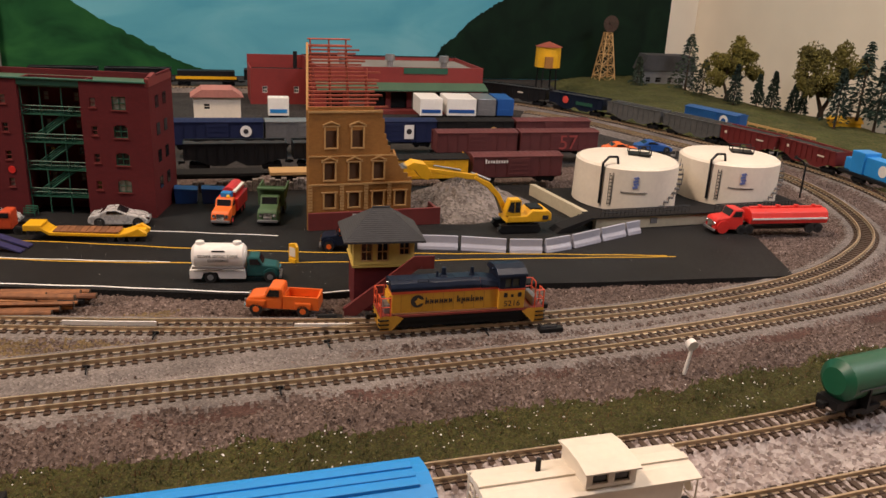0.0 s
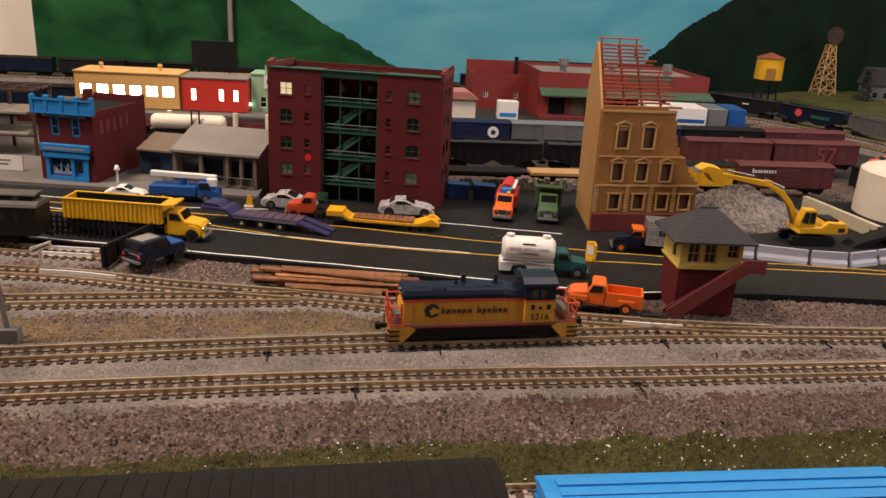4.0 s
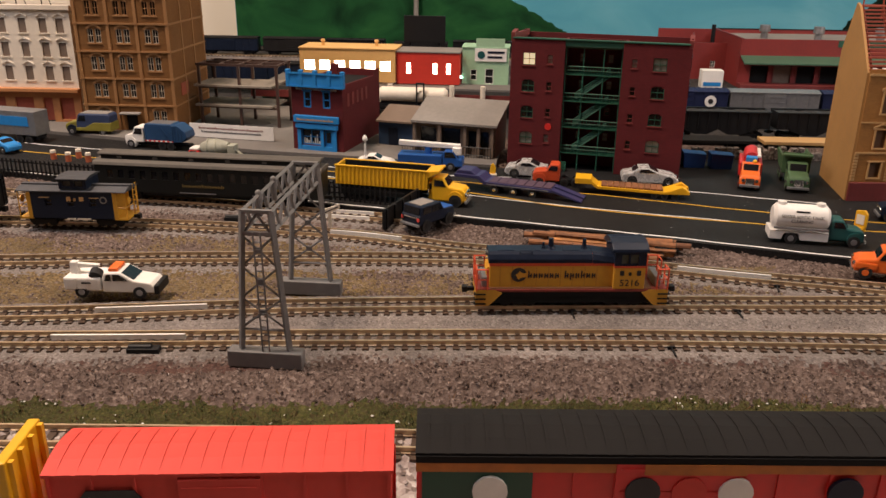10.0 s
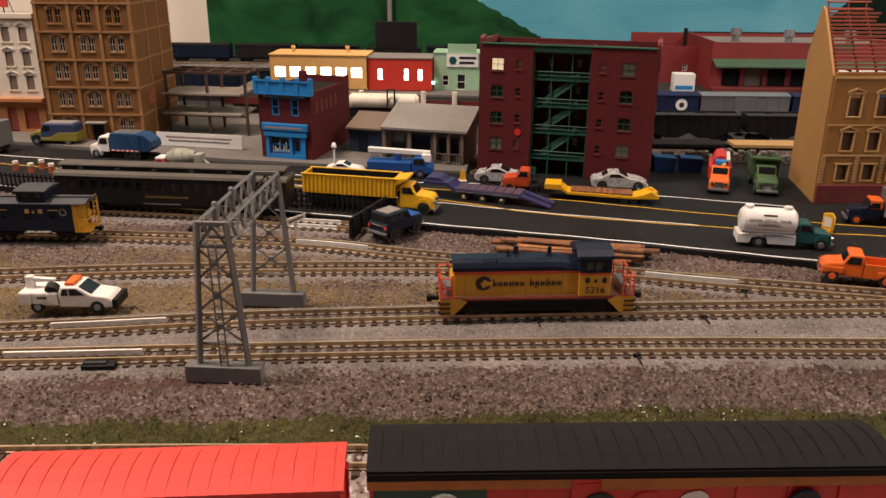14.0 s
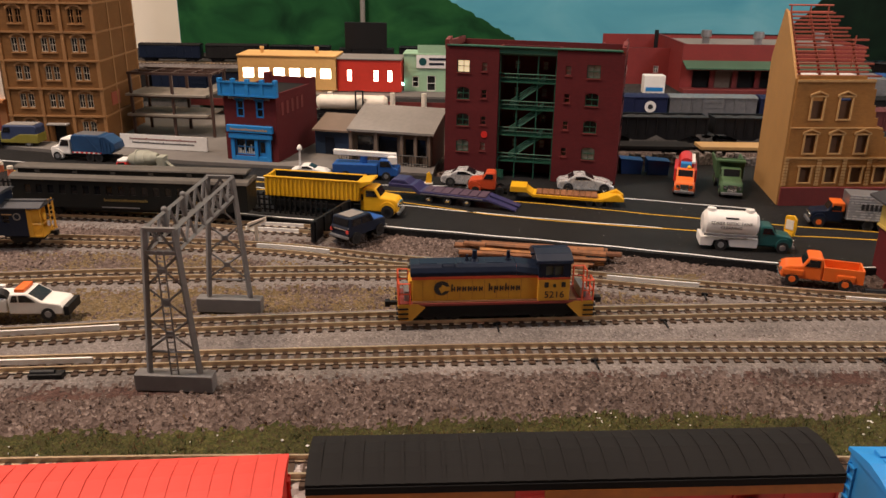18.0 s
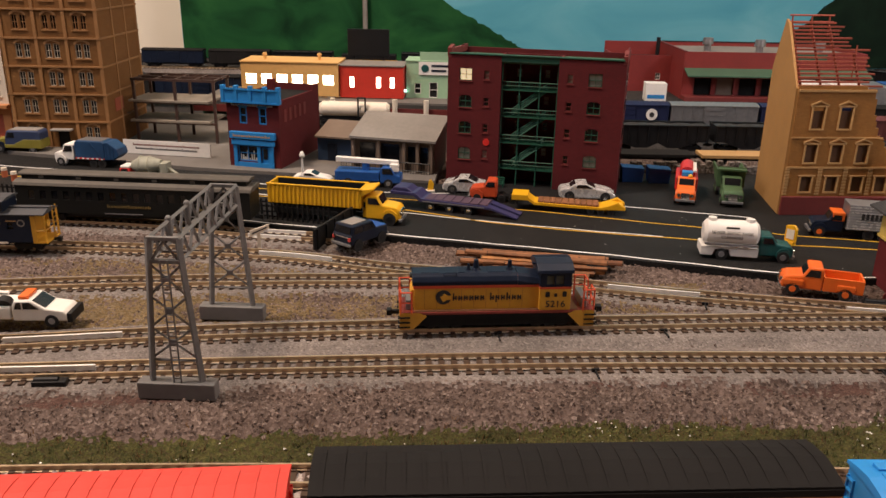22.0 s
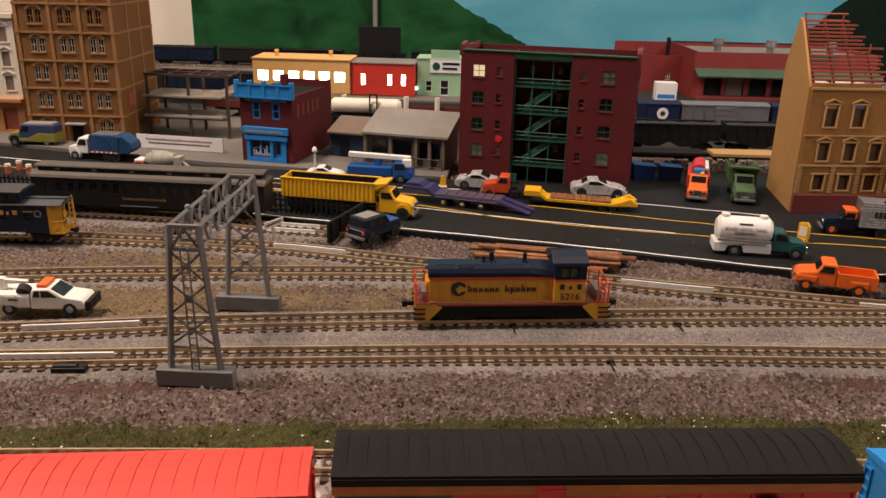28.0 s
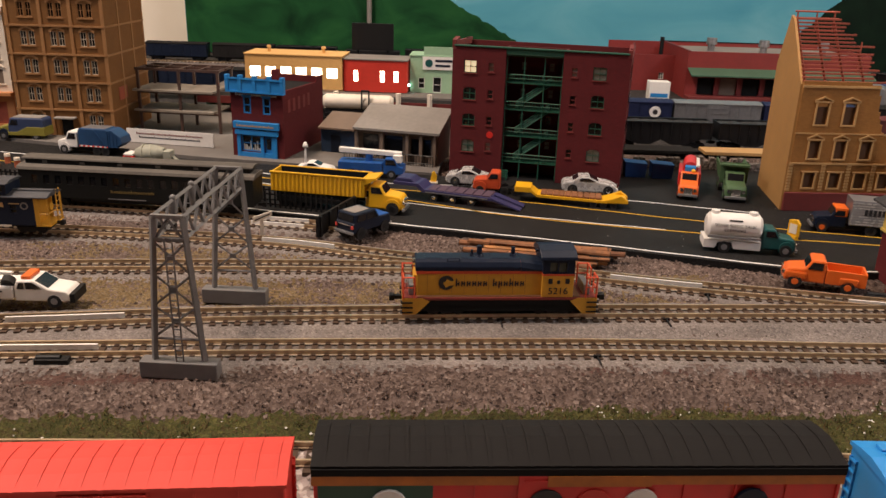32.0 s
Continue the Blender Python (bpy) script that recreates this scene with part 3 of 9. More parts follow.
big, mid, fine = smooth_noise(X.shape, 56, 1), smooth_noise(X.shape, 12, 2), np.random.RandomState(3).rand(*X.shape)
rail_d = line_distance(["near", "engine", "siding", "lead", "coach"])
front_d = line_distance(["front", "train"])
jit = (mid - 0.5) * 0.006 + (fine - 0.5) * 0.004
ny_ = line_y("near", X[0])[None] + 0 * Y
fy_ = line_y("front", X[0])[None] + 0 * Y
ey_ = line_y("engine", X[0])[None] + 0 * Y
sy_ = line_y("siding", X[0])[None] + 0 * Y
zone = np.zeros(X.shape, int)
speck = (mid - 0.5) * 0.005 + (fine - 0.5) * 0.007
grass_top = ny_ - 0.041 + jit
zone[(Y < grass_top) & (Y > fy_ + 0.006 + jit * 0.5)] = 3
zone[(Y <= fy_ + 0.006 + jit * 0.5)] = 4
zone[(rail_d < 0.0145 + speck * 0.8) & (Y > ny_ - 0.02)] = 1
zone[(Y > ey_ + 0.012 + jit) & (Y < ey_ + 0.05) & (rail_d > 0.0135 + speck * 0.7) & (X < -0.02) & (big * 0.6 + mid * 0.7 + (fine - 0.5) * 0.6 > 0.42)] = 2
zone[(Y > sy_ + 0.014) & (Y < sy_ + 0.04) & (rail_d > 0.0135 + speck * 0.7) & (X < -0.2) & (mid + (fine - 0.5) * 0.5 > 0.4)] = 2
zone[(zone == 2) & (np.roll(fine, 7, 0) > 0.8)] = 0
zone[(Y > ny_ - 0.0225 + jit * 0.5) & (Y < ny_ - 0.0165 + jit * 0.8) & (smooth_noise(X.shape, 30, 7) * 0.75 + mid * 0.3 + (fine - 0.5) * 0.35 > 0.62)] = 5
gap = (X < 0.06 - 0.12 * (fine - 0.5)) & (Y > ny_ + 0.008) & (Y < ey_ - 0.008) & (zone == 0)
zone[gap & ((fine < 0.72) | (mid < 0.58))] = 1
Z = -0.0030 + (big - 0.5) * 0.0016 + (mid - 0.5) * 0.0012
grain = np.where(zone == 0, 0.0017, np.where(zone == 4, 0.0019, np.where(zone == 3, 0.0018, 0.0005)))
Z = Z + (fine - 0.5) * grain
bed = np.clip((0.0165 - rail_d) / 0.004, 0, 1)
Z = Z * (1 - bed) + (-0.0009 + (fine - 0.5) * 0.0004) * bed
bedf = np.clip((0.011 - front_d) / 0.003, 0, 1)
Z = Z * (1 - bedf) + (-0.0010 + (fine - 0.5) * 0.0012) * bedf
ridge = np.exp(-((Y - (ny_ - 0.030)) / 0.007) ** 2) * 0.0018
Z = Z + ridge * (fine * 0.6 + 0.7)
Z = np.where(Y < 0.125, Z - 0.001, Z)
nyv, nxv = X.shape
verts = np.c_[X.ravel(), Y.ravel(), Z.ravel()]
jr = np.random.RandomState(8)
verts[:, :2] += (jr.rand(len(verts), 2) - 0.5) * STEP * 0.7
idx = np.arange(nyv * nxv).reshape(nyv, nxv)
quads = np.stack([idx[:-1, :-1], idx[:-1, 1:], idx[1:, 1:], idx[1:, :-1]], -1).reshape(-1, 4)
me = bpy.data.meshes.new("gravel_bed")
me.vertices.add(len(verts))
me.vertices.foreach_set("co", verts.ravel())
me.loops.add(quads.size)
me.loops.foreach_set("vertex_index", quads.ravel())
me.polygons.add(len(quads))
me.polygons.foreach_set("loop_start", np.arange(0, quads.size, 4))
me.polygons.foreach_set("material_index", zone[:-1, :-1].ravel().astype(np.int32))
for m_ in (GRAVEL, BALLAST, TAN_SAND, TURF, PALE_GRAVEL, RUST_SOIL):
    me.materials.append(m_)
me.polygons.foreach_set("use_smooth", np.ones(len(quads), bool))
me.update(calc_edges=True)
tagged(new("gravel_bed", me), "pinkish grey gravel, grey ballast roadbeds and strips of turf", "gravel", kind="structure")


def scatter(name, material, label, category, count, keep, make, seed):
    """Loose bits strewn over the ground as one mesh."""
    r = random.Random(seed)
    vs, fs = [], []
    for _ in range(count * 6):
        if count <= 0:
            break
        x, y = r.uniform(-0.54, 0.58), r.uniform(0.12, 0.62)
        i, j = int((y - gy[0]) / STEP), int((x - gx[0]) / STEP)
        if not keep(zone[i, j], x, y, mid[i, j], r):
            continue
        count -= 1
        make(r, x, y, float(Z[i, j]), vs, fs)
    me = bpy.data.meshes.new(name)
    me.from_pydata(vs, [], fs)
    me.materials.append(material)
    tagged(new(name, me), label, category, kind="stuff")


def blade(r, x, y, z, vs, fs):
    for _ in range(4):
        a, h = r.uniform(0, 6.28), r.uniform(0.0008, 0.0026)
        bx, by, w = x + r.uniform(-0.0012, 0.0012), y + r.uniform(-0.0012, 0.0012), 0.00022
        n = len(vs)
        vs += [(bx - w * math.sin(a), by + w * math.cos(a), z), (bx + w * math.sin(a), by - w * math.cos(a), z), (bx + r.uniform(-0.001, 0.001), by + r.uniform(-0.001, 0.001), z + h)]
        fs.append((n, n + 1, n + 2))


def pebble(lo, hi):
    def make(r, x, y, z, vs, fs):
        s = r.uniform(lo, hi)
        n = len(vs)
        for d in ((1, 0, 0), (-1, 0, 0), (0, 1, 0), (0, -1, 0), (0, 0, 1), (0, 0, -1)):
            k = s * r.uniform(0.6, 1.2)
            vs.append((x + d[0] * k, y + d[1] * k, z + s * 0.3 + d[2] * k * 0.8))
        for f in ((0, 2, 4), (2, 1, 4), (1, 3, 4), (3, 0, 4), (2, 0, 5), (1, 2, 5), (3, 1, 5), (0, 3, 5)):
            fs.append(tuple(n + k for k in f))
    return make


GRASS = mat("green_static_grass", (0.055, 0.062, 0.016), 0.85, var=0.3, scale=90)
scatter("static_grass", GRASS, "short green static grass tufts beside the track", "grass", 9000, lambda q, x, y, m, r: q == 3 and m > 0.25 + 0.3 * r.random(), blade, 11)
scatter("white_flecks", WHITE, "small white flecks strewn in the grass", "flecks", 4200, lambda q, x, y, m, r: q == 3 and (m > 0.55 or r.random() < 0.22), pebble(0.0002, 0.0006), 12)
scatter("loose_stones", GRAVEL, "loose pinkish grey gravel stones", "gravel", 26000, lambda q, x, y, m, r: q == 0 and (y < 0.31 or r.random() < 0.45), pebble(0.00035, 0.0009), 13)
scatter("pale_stones", PALE_GRAVEL, "loose pale gravel stones round the front tracks", "gravel", 9000, lambda q, x, y, m, r: q == 4, pebble(0.0006, 0.0014), 14)
scatter("dust_flecks", WHITE, "fine white dust flecks on asphalt and ballast", "flecks", 500, lambda q, x, y, m, r: True, pebble(0.00015, 0.0003), 15)

near_y = lambda x: float(line_y("near", x))
DRY = mat("dry_brown_grass", (0.13, 0.07, 0.028), 0.9, var=0.3, scale=90)
scatter("rust_grit", RUST_SOIL, "streaks of rust brown grit along the roadbed", "grit", 2600, lambda q, x, y, m, r: -0.0205 < y - near_y(x) < -0.0135 and q in (0, 1) and m * 0.8 + 0.25 * r.random() + 0.25 * math.sin(x * 60) > 0.55, pebble(0.0003, 0.0009), 16)
scatter("dry_grass", DRY, "dry brown grass tufts on the edge of the turf", "grass", 4600, lambda q, x, y, m, r: -0.056 < y - near_y(x) < -0.0365 and q in (0, 3) and r.random() < 0.6, blade, 17)

# asphalt sheet, pavement and lines
setting("road", prism(nb(), [(-620, 546), (-187, 444), (-118, 428), (33, 389), (122, 390), (205, 381), (328, 372), (352, 440), (345, 470), (250, 590), (20, 605), (-30, 590), (-150, 552), (-330, 578), (-640, 660)], "z", -5, 0.3), ASPHALT, "black asphalt street and yard sheet with painted lines", "road")
setting("pavement", prism(nb(), [(-640, 665), (-330, 584), (-155, 556), (-150, 620), (-200, 760), (-640, 760)], "z", -5, 1.2), CONCRETE, "grey concrete pavement before the shops", "pavement")


def road_line(name, pts, w, material, label):
    p, h = curve_points([(a / 1000, b / 1000) for a, b in pts], 0.006)
    w_ = np.array([0.0003 * math.sin(i * 0.9) for i in range(len(p))])
    p = p + np.c_[w_ * 0, w_]
    return tagged(part(name, sweep(nb(), p, h, 0, [(-w, 0.35), (w, 0.35), (w, 0.55), (-w, 0.55)]), material, None), label, "road line", kind="structure")


road_line("road_line", [(-600, 545), (-400, 497), (-187, 447), (-118, 431), (-60, 417), (33, 392), (68, 391)], 0.5, ROAD_WHITE, "thin wavy white edge line on the road")
road_line("road_line", [(-600, 592), (-400, 545), (-200, 500), (-114, 467), (-26, 447), (80, 433), (180, 424), (276, 413)], 0.45, ROAD_YELLOW, "thin yellow centre line on the road")
road_line("road_line", [(-300, 540), (-180, 515), (-89, 492), (-7, 468), (80, 448), (180, 432), (274, 415)], 0.45, ROAD_YELLOW, "thin yellow centre line on the road")
road_line("road_line", [(-330, 538), (-250, 515), (-180, 488), (-100, 465), (-20, 447)], 0.35, ROAD_WHITE, "thin white lane line on the road")
road_line("road_line", [(-600, 622), (-478, 585), (-303, 553), (-221, 531), (-120, 527), (-40, 507), (40, 486)], 0.45, ROAD_WHITE, "thin white edge line on the far side")


kerb_y = lambda x: float(np.interp(x, [-0.62, -0.187, -0.118, 0.033, 0.122, 0.205, 0.328], [0.546, 0.444, 0.428, 0.389, 0.39, 0.381, 0.372]))
speck_on = pebble(0.00012, 0.0003)
scatter("street_flecks", WHITE, "fine white dust flecks on the black asphalt", "flecks", 420, lambda q, x, y, m, r: kerb_y(x) + 0.004 < y < kerb_y(x) + 0.11 and -0.35 < x < 0.33 and m + 0.4 * r.random() > 0.75, lambda r, x, y, z, vs, fs: speck_on(r, x, y, 0.0003, vs, fs), 18)

# ---- track pieces ----
tie_mesh = bpy.data.meshes.new("tie")
tbm = box(nb(), -1.15, 1.15, -8.2, 8.2, -0.6, 0.95)
for s_ in (-4.6, 4.6):
    box(tbm, -0.9, 0.9, s_ - 1.5, s_ + 1.5, 0.95, 1.35)
tbm.to_mesh(tie_mesh)
tbm.free()
tie_mesh.materials.append(TIE)


def lay_track(key, label, span=(-0.6, 0.62)):
    pts, head = LINES[key]
    tr = thing("railway_track", 0, 0, -0.0012, 0, label, "track", "tracks of the layout", "structure")
    fine_p, fine_h = curve_points(TRACKS[key], 0.004)
    keep = (fine_p[:, 0] > span[0] - 0.1) & (fine_p[:, 0] < span[1] + 0.1)
    for off in (-4.6, 4.6):
        part("rail", sweep(nb(), fine_p[keep], fine_h[keep], off, RAIL_FORM), RAIL, tr)
        if key not in ("front", "train"):
            # pale strip added along the rail foot to give it glints
            part("rail_foot", sweep(nb(), fine_p[keep], fine_h[keep], off, [(-1.05, 0.85), (1.05, 0.85), (1.0, 1.14), (-1.0, 1.14)]), FOOT_GLINT, tr)
    for (x, y), h in zip(pts, head):
        if not span[0] < x < span[1]:
            continue
        o = new("tie", tie_mesh)
        o.parent = tr
        o.matrix_basis = Matrix.Translation((x, y, 0)) @ Matrix.Rotation(float(h) + rnd.uniform(-0.015, 0.015), 4, "Z")
    return tr


near_track = lay_track("near", "curving railway track with brass rails on brown ties")
engine_track = lay_track("engine", "railway track with brass rails carrying the locomotive")
siding_track = lay_track("siding", "straight siding track with brass rails")
lead_track = lay_track("lead", "diverging yard lead track with switch rails")
coach_track = lay_track("coach", "short stub track behind a fence", (-0.6, -0.2))
for key_, tr_ in (("near", near_track), ("engine", engine_track)):
    p_, h_ = curve_points(TRACKS[key_], 0.01)
    k_ = p_[:, 1] > 0.652
    part("roadbed", sweep(nb(), p_[k_], h_[k_], 0, [(-17, -4.8), (17, -4.8), (12.5, 0.2), (-12.5, 0.2)]), BALLAST, tr_, "light grey ballast roadbed")
front_track = lay_track("front", "foreground track with weathered ties in pale gravel")
train_track = lay_track("train", "foreground track carrying a freight train")


def bright_rail(tr, x0, x1, key, off):
    p, h = curve_points(TRACKS[key], 0.003)
    k = (p[:, 0] >= x0) & (p[:, 0] <= x1) & (p[:, 1] < 0.7)
    # short near-white piece where the switch rail catches a highlight
    part("switch_rail", sweep(nb(), p[k], h[k], off, [(-0.5, 1.0), (0.5, 1.0), (0.5, 3.0), (-0.5, 3.0)]), RAIL_BRIGHT, tr, "switch rail with its highlight put in as near-white colour")


bright_rail(engine_track, -0.322, -0.276, "engine", 1.6)
bright_rail(near_track, -0.328, -0.276, "near", 1.4)
bright_rail(lead_track, -0.245, -0.205, "lead", 1.6)
bright_rail(lead_track, -0.072, -0.028, "lead", 1.4)
bright_rail(lead_track, 0.03, 0.06, "lead", -1.0)
bright_rail(coach_track, -0.255, -0.222, "coach", -4.6)
bright_rail(coach_track, -0.255, -0.222, "coach", 4.6)


# ---- rolling stock ----
def bogie(parent, cx, z=0.0, material=BLACK):
    """A two-axle truck: frame and four wheels."""
    bm = nb()
    for s in (-1, 1):
        prism(bm, [(cx - 8, z + 4.6), (cx + 8, z + 4.6), (cx + 7.4, z + 2.6), (cx + 2.5, z + 2.2), (cx + 1.8, z + 1.2), (cx - 1.8, z + 1.2), (cx - 2.5, z + 2.2), (cx - 7.4, z + 2.6)], "y", s * 5.6, s * 6.8)
    box(bm, cx - 2, cx + 2, -6, 6, z + 2.5, z + 5)
    tr = part("truck_frame", bm, material, parent)
    for dx in (-5.2, 5.2):
        for s in (-1, 1):
            w = nb()
            rod(w, (cx + dx, s * 3.6, z + 2.9), (cx + dx, s * 5.2, z + 2.9), 2.9, 2.9, 14)
            part("wheel", w, STEEL if material is not BLACK else BLACK, tr)
    return tr


def couplers(parent, half, z=5.5):
    for s in (-1, 1):
        bm = box(nb(), *sorted((s * (half - 1), s * (half + 2.6))), -0.9, 0.9, z - 0.8, z + 0.8)
        box(bm, *sorted((s * (half + 2.0), s * (half + 4.2))), -1.6, 1.6, z - 1.3, z + 1.3, 0.3)
        part("coupler", bm, BLACK, parent)


def boxcar(x, y, rz, length, body, roof, label, door=None, ribs=9, z0=1.7, height=27.0, roof_ribs=True, group="freight cars", name="boxcar"):
    h = length / 2
    car = thing(name, x, y, z0 * MM, rz, label, "railway car", group)
    part("body", box(nb(), -h, h, -9, 9, 5.5, height - 2.2, 0.25), body, car)
    bm = nb()
    for i in range(int(length / ribs * 1.0) + 1):
        a = -h + 0.6 + i * ribs * (length - 1.2) / (int(length / ribs) * ribs)
        for s in (-1, 1):
            box(bm, a - 0.35, a + 0.35, *sorted((s * 8.9, s * 9.45)), 6, height - 2.6)
    part("side_rib", bm, body, car)
    prof = [(-9.7, height - 2.6), (9.7, height - 2.6), (9.7, height - 1.7), (5, height - 0.6), (0, height), (-5, height - 0.6), (-9.7, height - 1.7)]
    rf = part("roof", prism(nb(), prof, "x", -h - 0.5, h + 0.5), roof, car)
    if roof_ribs:
        bm = nb()
        n = int(length / 4.6)
        for i in range(n):
            a = -h + (i + 0.5) * length / n
            prism(bm, [(-9.8, height - 1.75), (-5, height - 0.35), (0, height + 0.25), (5, height - 0.35), (9.8, height - 1.75), (9.4, height - 2.2), (-9.4, height - 2.2)], "x", a - 0.45, a + 0.45)
        part("roof_rib", bm, roof, rf)
    for s in (-1, 1):
        bm = box(nb(), -h * 0.24, h * 0.24, *sorted((s * 8.9, s * 9.9)), 6.2, height - 3.4, 0.15)
        for k in range(4):
            zz = 8 + k * (height - 14) / 3
            box(bm, -h * 0.22, h * 0.22, *sorted((s * 9.8, s * 10.15)), zz, zz + 0.6)
        part("sliding_door", bm, door or body, car)
    for s in (-1, 1):
        bm = nb()
        for q in (5.2, 8.0):
            box(bm, *sorted((s * h, s * (h + 0.6))), q, q + 0.4, 6.5, 23)
        for k in range(6):
            box(bm, *sorted((s * h, s * (h + 0.7))), 5.2, 8.4, 7 + k * 3, 7.5 + k * 3)
        part("ladder", bm, body, car)
    part("underframe", box(nb(), -h * 0.98, h * 0.98, -2.5, 2.5, 3.2, 5.6), BLACK, car)
    for c in (-h * 0.68, h * 0.68):
        bogie(car, c)
    couplers(car, h)
    return car


def hopper(x, y, rz, length, body, label, z0=1.7, load=COAL):
    h = length / 2
    car = thing("hopper_car", x, y, z0 * MM, rz, label, "railway car", "hopper cars on the outer curve")
    prof = [(-h, 9), (-h * 0.8, 9), (-h * 0.45, 4), (-h * 0.2, 4), (0, 8), (h * 0.2, 4), (h * 0.45, 4), (h * 0.8, 9), (h, 9), (h, 22), (-h, 22)]
    bm = nb()
    for s in (-1, 1):
        prism(bm, prof, "y", s * 8.2, s * 9.0)
    box(bm, -h, -h + 0.8, -8.2, 8.2, 9, 22)
    box(bm, h - 0.8, h, -8.2, 8.2, 9, 22)
    box(bm, -h + 0.8, h - 0.8, -8.2, 8.2, 9, 10)
    part("body", bm, body, car)
    bm = nb()
    for i in range(11):
        a = -h + 1 + i * (length - 2) / 10
        for s in (-1, 1):
            box(bm, a - 0.4, a + 0.4, *sorted((s * 9, s * 9.8)), 8.5, 21.4)
    for s in (-1, 1):
        box(bm, -h, h, *sorted((s * 8.8, s * 10)), 21.2, 22.3)
    part("side_rib", bm, body, car)
    bm = nb()
    r = random.Random(int(length * 10 + x * 1000))
    n = 16
    rows = [[bm.verts.new(((-h + 0.9 + i * (length - 1.8) / n) * MM, (-8 + j * 4) * MM, (19.8 + 2.6 * (1 - (j - 2) ** 2 / 4) * (0.6 + 0.6 * r.random())) * MM)) for j in range(5)] for i in range(n + 1)]
    for i in range(n):
        for j in range(4):
            bm.faces.new([rows[i][j], rows[i + 1][j], rows[i + 1][j + 1], rows[i][j + 1]])
    part("load", bm, load, car, "black coal load")
    for c in (-h * 0.7, h * 0.7):
        bogie(car, c)
    couplers(car, h)
    return car


RUST_DECK = mat("rusty_brown_deck", (0.12, 0.05, 0.02), 0.6, var=0.15)
CAB_GLASS = mat("grey_green_cab_glass", (0.07, 0.075, 0.06), 0.2, var=0.2)


def ring_mark(bm, x, z, r, y, t=0.55, seg=12, squash=1.0):
    """A flat ring on a face that looks to -y."""
    for i in range(seg):
        a, b = 2 * math.pi * i / seg, 2 * math.pi * (i + 1) / seg
        q = [(x + k * math.cos(c), z + k * squash * math.sin(c)) for k, c in ((r, a), (r, b), (r - t, b), (r - t, a))]
        prism(bm, q, "y", y - 0.1, y + 0.1)
    return bm


def name_marks(parent, x0, z, h, y, plan):
    """A row of thin upright marks, tall or short as the plan says, each a part."""
    x = x0
    for c in plan:
        k = {"t": 1.0, "s": 0.66, "d": 0.66}[c]
        lo = z - h * 0.28 if c == "d" else z
        bm = prism(nb(), [(x, lo), (x + h * 0.15, lo), (x + h * 0.17, z + h * k), (x + h * 0.02, z + h * k)], "y", y - 0.1, y + 0.1)
        box(bm, x + h * 0.14, x + h * 0.32, y - 0.1, y + 0.08, z + h * 0.26, z + h * 0.4)
        box(bm, x + h * 0.3, x + h * 0.45, y - 0.1, y + 0.1, z + h * 0.06, z + h * 0.62)
        part("name_mark", bm, INK, parent)
        x += h * 0.66


